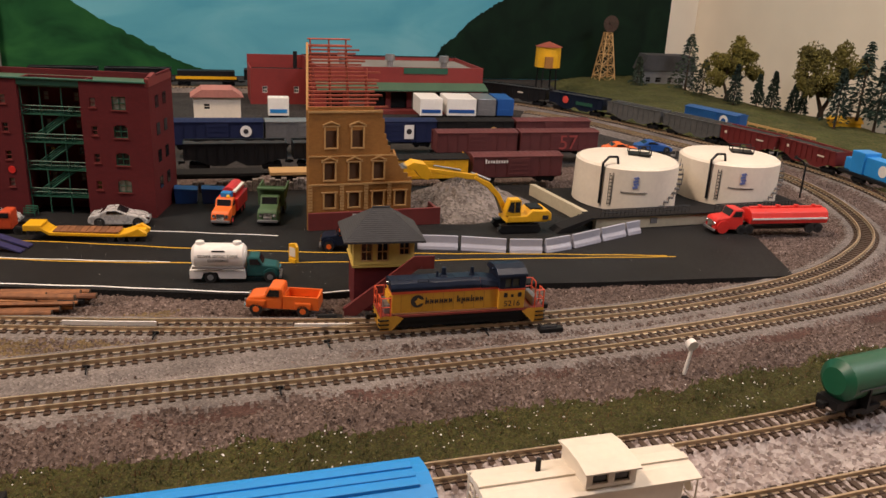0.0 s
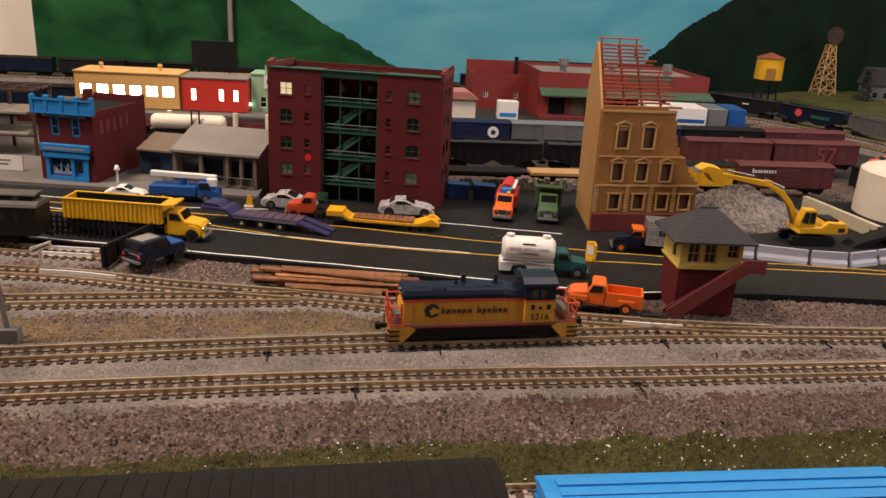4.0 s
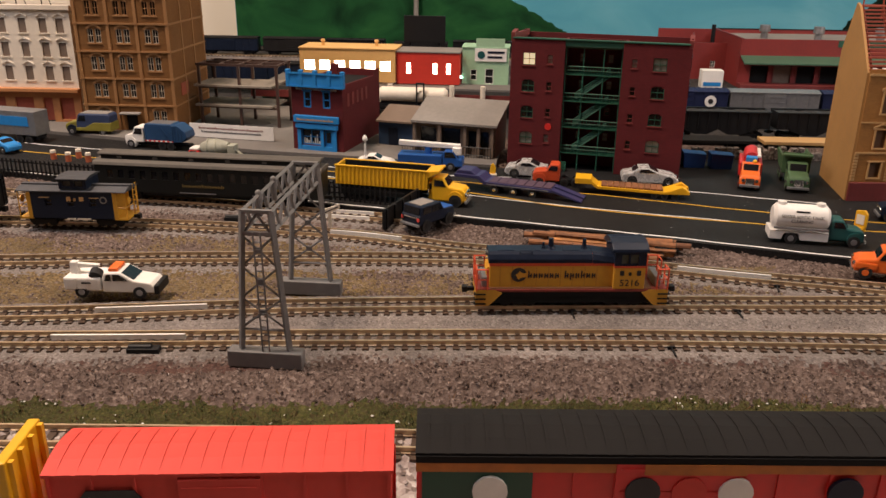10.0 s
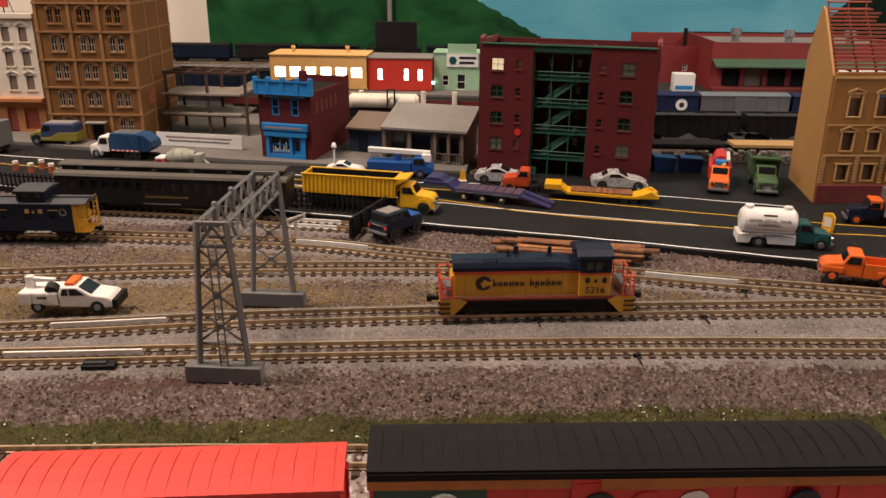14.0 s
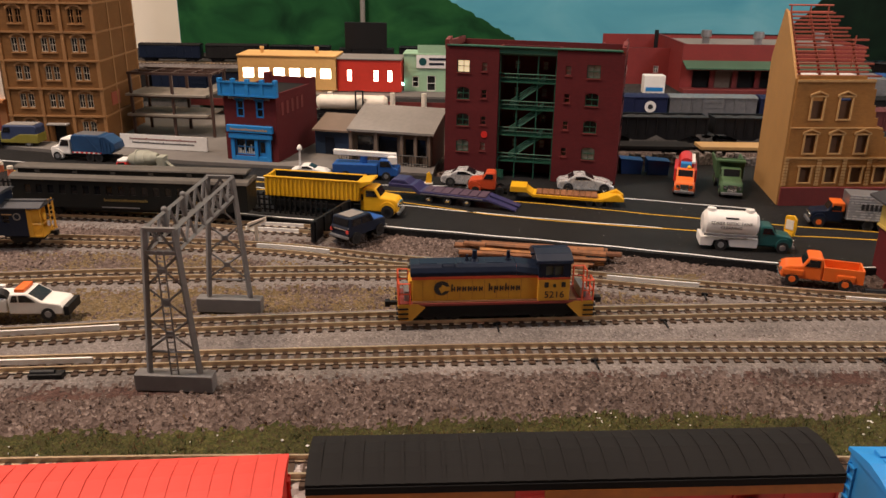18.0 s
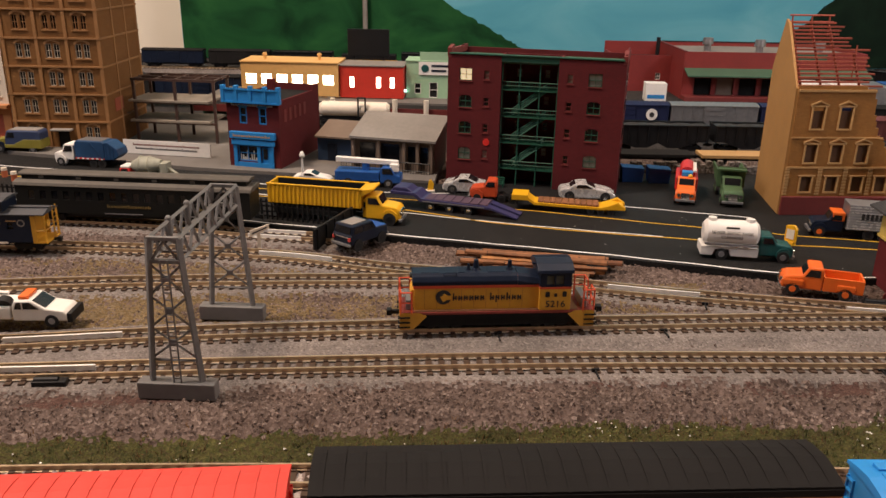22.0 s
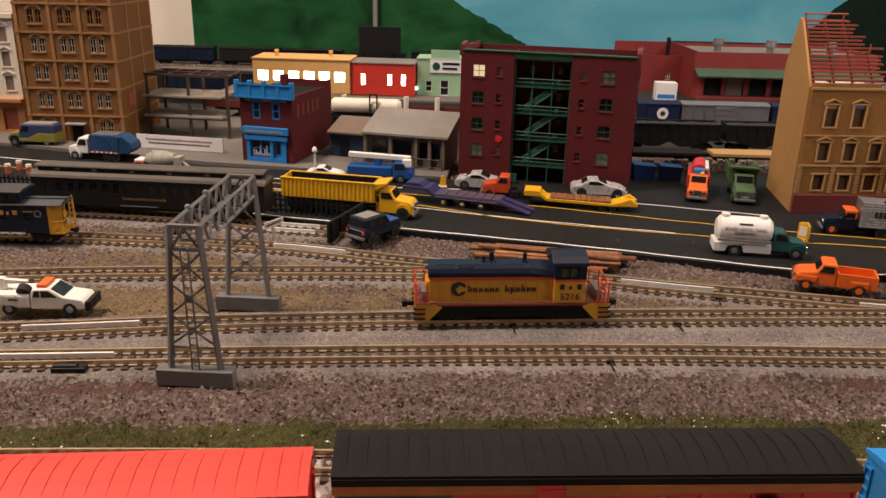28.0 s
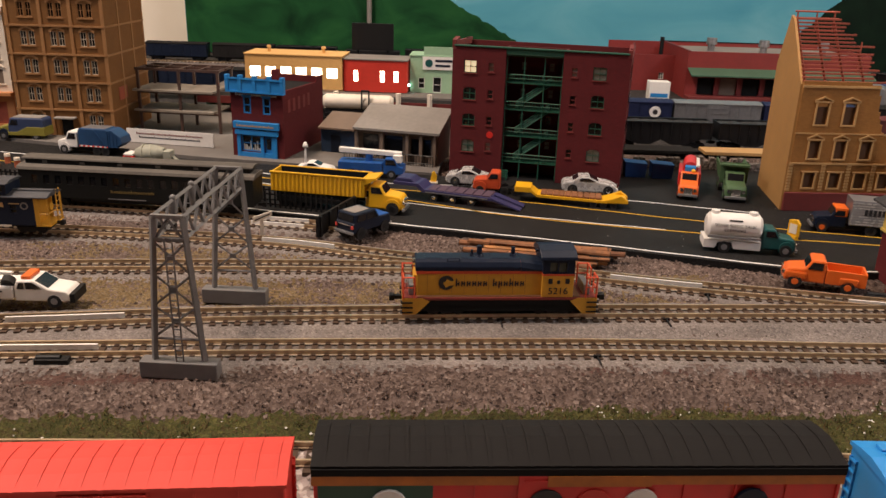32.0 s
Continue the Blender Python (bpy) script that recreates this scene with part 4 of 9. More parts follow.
def switcher(x, y, rz):
    """End-cab diesel switcher; the cab stands towards +x."""
    e = thing("diesel_switcher", x, y, 1.7 * MM, rz, "orange yellow and navy diesel switcher locomotive on the track", "locomotive")
    part("frame_deck", box(nb(), -40, 40, -8.3, 8.3, 7.9, 9.2, 0.2), DECK_RED, e, "dull red running board")
    part("deck_edge", box(nb(), -34, 33, -8.0, 8.0, 9.2, 9.6), RUST_DECK, e)
    part("side_sill", box(nb(), -36, 36, -7.9, 7.9, 5.6, 7.9), DARK, e)
    hood = part("hood", prism(nb(), [(-6.4, 9.2), (6.4, 9.2), (6.4, 19.8), (-6.4, 19.8)], "x", -34.2, 17, 0.25), ENGINE_YELLOW, e, "yellow engine hood with dark lettering")
    tip = [(-6.7, 20.4), (6.7, 20.4), (6.7, 22.2), (5.5, 24.2), (3.5, 24.9), (-3.5, 24.9), (-5.5, 24.2), (-6.7, 22.2)]
    part("hood_top", prism(nb(), tip, "x", -34.8, 8, 0.3), NAVY, e, "navy blue hood top")
    bm = nb()
    low = [(a, b if b < 22 else b - 1.5) for a, b in tip]
    va = [bm.verts.new((8 * MM, a * MM, b * MM)) for a, b in tip]
    vb = [bm.verts.new((17 * MM, a * MM, b * MM)) for a, b in low]
    for i in range(8):
        bm.faces.new((va[i], va[(i + 1) % 8], vb[(i + 1) % 8], vb[i]))
    part("sloping_hood_top", bm, NAVY, e)
    part("hood_stripe", box(nb(), -34.4, 17, -6.62, 6.62, 19.2, 20.6), VERMILION, hood, "vermilion stripe")
    for k in range(9):
        part("hood_door_line", box(nb(), -30 + k * 5, -29.85 + k * 5, -6.48, -6.3, 10.0, 18.8), OCHRE, hood)
    bm = box(nb(), -35.2, -34.0, -4.8, 4.8, 10, 18)
    part("radiator_grille", bm, ENGINE_YELLOW, hood)
    for k in range(6):
        part("grille_slat", box(nb(), -35.5, -35.1, -4.4, 4.4, 10.6 + k * 1.2, 11.2 + k * 1.2), ENGINE_YELLOW, hood)
    for hx, hr, hz in ((-8.5, 1.25, 29.4), (-11.6, 0.6, 27.6), (5.4, 0.95, 29.0)):
        bm = rod(nb(), (hx, 0, 24.6), (hx, 0, hz), hr, hr * 0.8, 14)
        rod(bm, (hx, 0, 24.6), (hx, 0, 25.8), hr * 1.7, hr * 1.15, 14)
        part("exhaust_pipe", bm, NAVY, e)
    for a, b in ((-31, -24), (-16, -13.4), (-4, 3)):
        part("roof_hatch", box(nb(), a, b, -3.2, 3.2, 24.8, 25.1, 0.12), NAVY, e)
    bm = nb()
    for a in (-22, -17):
        bar(bm, (a, -5.4, 23.8), (a, -5.2, 25.6), 0.3)
    bar(bm, (-22, -5.2, 25.6), (-17, -5.2, 25.6), 0.3)
    part("grab_rail", bm, NAVY, e)
    part("horn", rod(nb(), (14.2, -2.5, 28.4), (16.6, -2.5, 28.4), 0.7, 0.4), NAVY, e)
    part("headlight", rod(nb(), (-34.6, 0, 22.4), (-35.8, 0, 22.4), 1.5, 1.5, 12), CHROME, e, "round chrome headlight")
    # cab
    cab = part("cab_lower", box(nb(), 16.8, 29.8, -8.2, 8.2, 9.2, 19.6, 0.2), ENGINE_YELLOW, e)
    bm = nb()
    hole = [(19.6, 22.7, 20.6, 24.8), (23.3, 26.6, 20.6, 24.8)]
    side_wall(bm, 16.8, 29.8, 19.6, 26.2, -8.2, -7.5, hole)
    side_wall(bm, 16.8, 29.8, 19.6, 26.2, 7.5, 8.2, hole)
    box(bm, 16.8, 17.5, -7.5, 7.5, 19.6, 26.2)
    box(bm, 29.1, 29.8, -7.5, 7.5, 19.6, 26.2)
    part("cab_upper", bm, NAVY, e, "navy blue upper cab")
    for s in (-1, 1):
        for q in hole:
            part("cab_window", box(nb(), q[0], q[1], *sorted((s * 7.3, s * 7.6)), q[2], q[3]), CAB_GLASS, cab)
    part("cab_roof", prism(nb(), [(-8.8, 25.9), (8.8, 25.9), (8.5, 27.3), (5.2, 29.3), (0, 30.1), (-5.2, 29.3), (-8.5, 27.3)], "x", 15.6, 30.6, 0.2), NAVY, e)
    part("cab_stripe", box(nb(), 16.7, 29.9, -8.35, 8.35, 18.9, 19.8), VERMILION, cab)
    # emblem, name marks and engine number
    em = part("emblem", rod(nb(), (-22.2, -6.4, 15.2), (-22.2, -6.62, 15.2), 3.2, 3.2, 22), INK, hood, "dark round emblem")
    part("emblem_notch", prism(nb(), [(-23.6, 15.4), (-22.6, 15.7), (-22.0, 16.9), (-20.4, 15.9), (-18.8, 16.1), (-18.8, 14.2), (-21.0, 14.0), (-22.4, 13.0)], "y", -6.75, -6.55), ENGINE_YELLOW, em)
    name_marks(hood, -18.4, 13.6, 3.4, -6.5, "tsssss")
    name_marks(hood, -3.2, 13.6, 3.4, -6.5, "tdstss")
    part("cab_panel", box(nb(), 17.2, 29.4, -8.45, -8.25, 9.8, 18.6), ENGINE_YELLOW, cab)
    for q in (19.2, 22.8, 26.2):
        part("name_mark", box(nb(), q, q + (1.2 if q == 22.8 else 1.7), -8.6, -8.4, 15.5, 17.8 if q != 22.8 else 17.0, 0.3), INK, cab)
    letters("engine_number", cab, "5216", 4.2, pose(0.0234, -0.0086, 0.0108, 90), INK)
    # ends: steps, railings, platforms, pilot
    for s in (-1, 1):
        x0 = s * 40
        for q in (-1, 1):
            part("pilot_step", prism(nb(), [(x0, 9.0), (x0 - s * 8.0, 9.0), (x0 - s * 11.0, 7.4), (x0 - s * 5.6, 1.6), (x0, 1.6)], "y", q * 7.2, q * 8.4), ENGINE_YELLOW, e, "yellow end step")
            for k in range(3):
                part("step_tread", box(nb(), *sorted((x0 + s * 0.7, x0 - s * 4.2)), *sorted((q * 6.6, q * 9.0)), 2.4 + k * 2.2, 2.9 + k * 2.2), DARK, e)
            for xx in (x0 - s * 0.4, x0 - s * 4.8):
                part("railing_post", bar(nb(), (xx, q * 8.2, 8.6), (xx, q * 8.2, 18.4), 0.55), VERMILION, e)
            for zz in (13.6, 18.2):
                part("handrail", bar(nb(), (x0 - s * 0.4, q * 8.2, zz), (x0 - s * 4.8, q * 8.2, zz), 0.5), VERMILION, e)
                part("handrail", bar(nb(), (x0 - s * 0.4, q * 8.2, zz), (x0 - s * 0.4, q * 2.6, zz), 0.5), VERMILION, e)
            part("railing_post", bar(nb(), (x0 - s * 0.4, q * 2.6, 8.6), (x0 - s * 0.4, q * 2.6, 18.2), 0.5), VERMILION, e)
        part("pilot_plate", box(nb(), *sorted((x0, x0 - s * 1.0)), -8, 8, 2.2, 8.8), ENGINE_YELLOW, e)
        part("end_box", box(nb(), *sorted((x0 - s * 2.6, x0 - s * 5.2)), -5.6, 5.6, 9.2, 13.8, 0.3), STEEL, e, "dull grey battery box")
    part("fuel_tank", box(nb(), -10, 9, -6.8, 6.8, 1.8, 5.8, 0.3), DARK, e)
    for q in (-1, 1):
        part("skirt_plate", prism(nb(), [(-30, 7.9), (30, 7.9), (33.6, 2.6), (-33.6, 2.6)], "y", q * 6.9, q * 7.3), DARK, e)
    for c in (-22, 22):
        bogie(e, c)
    couplers(e, 41, 6.2)
    return e


SHUNTER = switcher(0.109, 0.342, 0)
SHUNTER.scale = (1.0, 1.0, 0.965)


def angled(key, x):
    a, b, h = on_line(key, x)
    return a, b, h


# foreground freight train
x_, y_, h_ = angled("train", -0.2235)
red_car = boxcar(x_, y_, h_, 79, CORAL, CORAL, "coral red boxcar with ribbed roof on the passing freight train", group="foreground freight train", height=29.5)
part("herald_plate", prism(nb(), [(-31, 16.4), (-19, 16.4), (-18, 21.4), (-19.5, 23.4), (-30.5, 23.4), (-32, 21.4)], "y", -9.9, -9.5), INK, red_car, "dark shield shaped plate")
part("herald_bars", script_bars(nb(), -30, -20, -9.95, 18.0, 3.6, 6), WHITE, red_car)
x_, y_, h_ = angled("train", -0.117)
long_car = boxcar(x_, y_ + 0.0005, h_, 122, RED, CHARCOAL, "long boxcar with charcoal roof and red and green sides", door=RED, ribs=12, group="foreground freight train", height=33)
# black strip puts the shade below the roof edge into the shape
part("eave", box(nb(), -61.4, 61.4, -10.0, 10.0, 28.8, 30.6), CHARCOAL, long_car, "black strip for the shade under the roof edge")
part("fascia", box(nb(), -61.4, -8, -9.75, 9.75, 26.2, 28.8), DULL_ORANGE, long_car, "dull orange stripe under the roof")
part("fascia", box(nb(), -8, 16, -10.2, 10.2, 26.0, 28.8), DULL_ORANGE, long_car, "dull orange stripe over the door")
part("fascia", box(nb(), 16, 61.4, -9.75, 9.75, 26.2, 28.8), DULL_ORANGE, long_car, "dull orange stripe under the roof")
part("side_panel", box(nb(), -60, -34, -9.6, 9.6, 6.5, 26.2), CAR_DARK_GREEN, long_car, "dark green side panel")
for k_, mm_ in ((-44, WHITE), (-8, INK), (3, CORAL), (14, WHITE), (40, NAVY)):
    part("side_emblem", rod(nb(), (k_, -9.5, 21), (k_, -10.4, 21), 4.2, 4.2, 16), mm_, long_car)
x_, y_, h_ = angled("train", 0.003)
blue_car = boxcar(x_, y_, h_, 95, CAR_BLUE, CAR_BLUE, "bright blue boxcar with raised roof panels", ribs=10, group="foreground freight train", roof_ribs=False, height=28)
for k_ in (-4.2, 0, 4.2):
    part("roof_panel", box(nb(), -44, 44, k_ - 1.5, k_ + 1.5, 27.0, 28.3, 0.2), CAR_BLUE, blue_car)

x_, y_, h_ = angled("train", 0.094)


def caboose(x, y, rz, body, ends, roof, label, group, length=62, cupola=4):
    h = length / 2
    c = thing("caboose", x, y, 1.7 * MM, rz, label, "railway car", group)
    w = [(-16, -11.5, 13, 18), (-3, 1.5, 13, 18), (10, 14.5, 13, 18)]
    bm = nb()
    side_wall(bm, -h + 8, h - 8, 6, 22.5, -8.6, -7.8, w)
    side_wall(bm, -h + 8, h - 8, 6, 22.5, 7.8, 8.6, w)
    box(bm, -h + 8, -h + 8.8, -7.8, 7.8, 6, 22.5)
    box(bm, h - 8.8, h - 8, -7.8, 7.8, 6, 22.5)
    bd = part("body", bm, body, c)
    for q in w:
        window(bd, q, -8.5, body, GLASS, 0, 0.5)
    part("roof", prism(nb(), [(-9.4, 22.3), (9.4, 22.3), (9.4, 22.9), (4, 24.4), (-4, 24.4), (-9.4, 22.9)], "x", -h, h), roof, c)
    bm = nb()
    side_wall(bm, cupola - 8, cupola + 8, 24, 30, -8.2, -7.4, [(cupola - 6, cupola - 1, 25.4, 28.8), (cupola + 1, cupola + 6, 25.4, 28.8)])
    side_wall(bm, cupola - 8, cupola + 8, 24, 30, 7.4, 8.2, [])
    box(bm, cupola - 8, cupola - 7.2, -7.4, 7.4, 24, 30)
    box(bm, cupola + 7.2, cupola + 8, -7.4, 7.4, 24, 30)
    cu = part("cupola", bm, body, c)
    part("pane", box(nb(), cupola - 6, cupola + 6, -7.4, -7.1, 25.4, 28.8), GLASS, cu)
    part("cupola_roof", prism(nb(), [(-9.4, 29.8), (9.4, 29.8), (9.4, 30.3), (4, 31.4), (-4, 31.4), (-9.4, 30.3)], "x", cupola - 9, cupola + 9), roof, cu)
    part("walkway", box(nb(), -h, h, -1.6, 1.6, 24.6, 25.2), roof, c)
    part("smoke_jack", rod(nb(), (-14, 3, 24), (-14, 3, 29), 0.8), BLACK, c)
    for s in (-1, 1):
        part("end_platform", box(nb(), *sorted((s * (h - 8), s * h)), -8.6, 8.6, 5.4, 6.4), ends, c)
        part("end_wall", box(nb(), *sorted((s * (h - 8.2), s * (h - 7.6))), -7.6, 7.6, 6.4, 21), ends, c)
        for q in (-8.2, 8.2):
            part("corner_post", bar(nb(), (s * (h - 0.5), q, 6), (s * (h - 0.5), q, 22.5), 0.5), ends, c)
            part("side_panel", prism(nb(), [(s * (h - 8), 6), (s * (h - 5.6), 6), (s * (h - 5.6), 21), (s * (h - 8), 22.2)], "y", q - 0.4, q + 0.4), ends, c)
            part("side_rail", bar(nb(), (s * (h - 0.5), q, 13), (s * (h - 7), q, 13), 0.5), ends, c)
        for q in (2.2, 6.6):
            part("ladder_stile", bar(nb(), (s * (h - 0.3), q, 6), (s * (h - 0.3), q, 24.6), 0.6), ends, c)
        for k in range(6):
            part("ladder_rung", bar(nb(), (s * (h - 0.3), 2.2, 8.5 + 3 * k), (s * (h - 0.3), 6.6, 8.5 + 3 * k), 0.4), ends, c)
        part("end_rail", bar(nb(), (s * (h - 0.5), -8.2, 13), (s * (h - 0.5), 2.2, 13), 0.5), ends, c)
        part("brake_wheel", rod(nb(), (s * (h - 0.8), -4, 16.5), (s * (h - 0.2), -4, 16.5), 2.2, 2.2, 14), ends, c)
    part("underframe", box(nb(), -h + 2, h - 2, -3, 3, 3.4, 6), BLACK, c)
    for q in (-h * 0.62, h * 0.62):
        bogie(c, q)
    couplers(c, h)
    return c


white_van = caboose(x_ + 0.005, y_, h_, CREAM, CREAM, CREAM, "unpainted cream white caboose with cupola on the passing freight train", "foreground freight train", 68, 4)
white_van.scale = (1.0, 1.0, 0.9)
x_, y_, h_ = angled("train", -0.3105)
by_ = thing("bulkhead_car", x_, y_, 1.7 * MM, h_, "flat car with a yellow end bulkhead and a pale load", "railway car", "foreground freight train")
part("deck", box(nb(), -42, 42, -9, 9, 6, 8.6, 0.3), YELLOW, by_)
bk_ = part("bulkhead", box(nb(), 37.6, 40.4, -9.4, 9.4, 8.6, 31.5, 0.4), YELLOW, by_, "tall yellow end bulkhead")
for q in (-7.6, -2.6, 2.6, 7.6):
    part("bulkhead_rib", box(nb(), 40.2, 41.6, q - 0.7, q + 0.7, 8.6, 31), YELLOW, bk_)
part("load", box(nb(), -40, 35, -8, 8, 8.6, 22, 0.6), CREAM, by_, "pale wrapped load")
for q in (-28, 28):
    bogie(by_, q)
couplers(by_, 42)

# green tank car
x_, y_, h_ = angled("front", 0.272)
tc_ = thing("tank_car", x_, y_ - 0.004, 1.7 * MM, h_, "dark green tank car with black underframe", "railway car")
bm = rod(nb(), (-42, 0, 15), (42, 0, 15), 8.6, 8.6, 24)
rod(bm, (-44.5, 0, 15), (-42, 0, 15), 5.5, 8.6, 24)
rod(bm, (42, 0, 15), (44.5, 0, 15), 8.6, 5.5, 24)
part("tank", bm, CAR_GREEN, tc_)
part("dome", rod(nb(), (0, 0, 22), (0, 0, 26.5), 3.4, 3.2, 16), CAR_GREEN, tc_)
part("sill", box(nb(), -46, 46, -5, 5, 4.4, 7.6), BLACK, tc_)
bm = nb()
for s in (-1, 1):
    bar(bm, (-40, s * 8.8, 14), (40, s * 8.8, 14), 0.4)
    for k in range(5):
        box(bm, -34 + k * 16.5, -33 + k * 16.5, *sorted((s * 5, s * 8.9)), 5, 14)
part("handrail", bm, BLACK, tc_)
for q in (-31, 31):
    bogie(tc_, q)
couplers(tc_, 46)

# heavyweight coach and dark caboose on the left-hand yard tracks
x_, y_, h_ = angled("coach", -0.335)
DULL_GILT = mat("dull_gilt_lettering", (0.16, 0.11, 0.03), 0.6, var=0.1)
DUSTY = mat("dusty_grey_roof", (0.085, 0.074, 0.062), 0.8, var=0.2)
co = thing("passenger_coach", -0.3205, 0.4575, 1.7 * MM, -4.0, "dark olive heavyweight passenger coach with clerestory roof", "railway car")
wins = [(-66 + k * 7.4, -62 + k * 7.4, 14, 19) for k in range(18)]
bm = nb()
side_wall(bm, -74, 74, 6, 22, -9.2, -8.4, wins)
side_wall(bm, -74, 74, 6, 22, 8.4, 9.2, [])
box(bm, -74, -73, -8.4, 8.4, 6, 22)
box(bm, 73, 74, -8.4, 8.4, 6, 22)
cb = part("body", bm, COACH_GREEN, co)
for q in wins:
    part("pane", box(nb(), q[0], q[1], -8.7, -8.4, q[2], q[3]), GLASS, cb)
part("roof", prism(nb(), [(-9.8, 21.8), (9.8, 21.8), (9.0, 23.6), (5.4, 24.6), (-5.4, 24.6), (-9.0, 23.6)], "x", -75, 75, 0.3), DUSTY, co, "dusty grey lower roof")
part("clerestory", box(nb(), -71, 71, -5.0, 5.0, 24.5, 27.4), COACH_GREEN, co, "dark clerestory side")
part("upper_roof", prism(nb(), [(-5.8, 27.3), (5.8, 27.3), (5.4, 28.2), (0, 28.9), (-5.4, 28.2)], "x", -73, 73, 0.2), DUSTY, co, "dusty grey clerestory roof")
for k_ in range(6):
    part("roof_ventilator", box(nb(), -60 + k_ * 24, -57 + k_ * 24, -5.4, -4.9, 25.2, 26.6), DUSTY, co)
co.scale = (0.9, 0.95, 0.97)
part("name_lettering", script_bars(nb(), -16, 12, -9.3, 10.2, 1.8, 13), DULL_GILT, co, "dull gilt lettering")
part("number_lettering", script_bars(nb(), 42, 50, -9.3, 10.2, 1.8, 4), DULL_GILT, co)
for a_, b_ in ((-18, 6), (30, 44)):
    part("sill_strip", box(nb(), a_, b_, -9.5, -9.1, 6.4, 6.9), STEEL, co)
part("underframe", box(nb(), -60, 60, -4, 4, 2.6, 6), BLACK, co)
for q in (-54, 54):
    bogie(co, q)
couplers(co, 75)
x_, y_, h_ = angled("lead", -0.376)
cab_ = caboose(-0.377, 0.411, 1.0, NAVY, ENGINE_YELLOW, CAB_ROOF, "dark navy caboose with yellow end platforms", "yard cars", 64, 1.5)
for a_, b_ in ((-2.8, -0.4), (1.2, 2.6), (4.6, 7.2)):
    part("name_mark", box(nb(), a_, b_, -8.8, -8.6, 16.8, 19.4 if b_ != 2.6 else 18.6, 0.3), OCHRE_TRIM, cab_)
part("emblem", ring_mark(nb(), 18.6, 17.6, 2.2, -8.7, 0.7), GREY_ROOF, cab_)
for a_, b_ in ((-19, -13), (10.5, 16)):
    part("grab_rail", box(nb(), a_, b_, -8.9, -8.6, 18.6, 19.1), OCHRE_TRIM, cab_)
for a_, b_ in ((-4, 1), (2, 10)):
    part("step_board", box(nb(), a_, b_, -8.8, -8.4, 5.2, 6.2), CREAM, cab_)
cab_.scale = (0.9, 0.9, 0.88)
boxcar(-0.47, 0.4145, 1.0, 92, BLACK, BLACK, "black boxcar coupled behind the navy caboose", group="yard cars")

# stored cars at the back
BACK = "stored cars at the back of the yard"
b1 = boxcar(0.008, 0.735, 0, 78, CAR_NAVY, CAR_NAVY, "navy blue boxcar with a round white emblem", group=BACK)
part("emblem", rod(nb(), (24, -9.6, 17), (24, -10.2, 17), 5.0, 5.0, 20), WHITE, b1, "round white emblem")
part("emblem_mark", rod(nb(), (24, -10.1, 17), (24, -10.5, 17), 2.4, 2.0, 9), INK, b1)
b2 = boxcar(0.087, 0.735, 0, 76, STEEL, STEEL, "pale grey boxcar in the yard", group=BACK)
b3 = boxcar(0.167, 0.735, 0, 78, CAR_NAVY, CAR_NAVY, "dark blue boxcar with a white panel emblem", group=BACK)
part("emblem", box(nb(), 8, 17, -10.2, -9.6, 9, 22), WHITE, b3, "white panel emblem")
part("emblem_mark", rod(nb(), (12.5, -10.1, 16), (12.5, -10.5, 16), 3.0, 2.0, 7), INK, b3)
b4 = boxcar(0.245, 0.735, 0, 76, CHARCOAL, CHARCOAL, "charcoal boxcar with faded emblem", group=BACK)
part("emblem", rod(nb(), (18, -9.6, 16), (18, -10.2, 16), 4.0, 4.0, 14), OCHRE_TRIM, b4)
boxcar(0.325, 0.735, 0, 78, OXIDE, OXIDE, "plain oxide red boxcar in the yard", group=BACK)
boxcar(0.232, 0.690, 0, 76, OXIDE, OXIDE, "oxide red boxcar with faded panels", group=BACK, height=25)
b6 = boxcar(0.312, 0.690, 0, 78, OXIDE, OXIDE, "oxide red boxcar with large number 57", group=BACK, height=25)
letters("number", b6, "57", 19, pose(0.008, -0.0104, 0.0075, 90), FADED_RED)
b7 = boxcar(0.236, 0.600, 0, 76, OXIDE, OXIDE, "oxide red boxcar with white lettering", group=BACK, height=24)
part("lettering", script_bars(nb(), -28, -6, -9.6, 17, 3.2, 5), WHITE, b7)
boxcar(0.156, 0.600, 0, 76, YELLOW, CHARCOAL, "dull yellow boxcar with charcoal roof", group=BACK, height=23)
hopper(0.02, 0.66, 0, 80, BLACK, "black open hopper car in the yard")
hopper(0.105, 0.66, 0, 80, BLACK, "black open hopper car in the yard")
for fx in (-0.005, 0.085):
    fl = thing("flat_car", fx, 0.618, 1.7 * MM, 0, "black flat car with bare wooden deck", "railway car", BACK)
    part("deck", box(nb(), -42, 42, -9, 9, 6, 8.4, 0.2), OCHRE_TRIM if fx > 0.05 else CHARCOAL, fl)
    part("sill", box(nb(), -41, 41, -4, 4, 3.4, 6), BLACK, fl)
    for q in (-30, 30):
        bogie(fl, q)
    couplers(fl, 42)
boxcar(-0.10, 0.735, 0, 78, BLACK, CHARCOAL, "black boxcar behind the brick apartment house", group=BACK)
boxcar(-0.40, 0.86, 0, 90, NAVY, CHARCOAL, "dark blue boxcar before the backdrop", group=BACK)
boxcar(-0.49, 0.86, 0, 84, CHARCOAL, CHARCOAL, "charcoal boxcar before the backdrop", group=BACK)
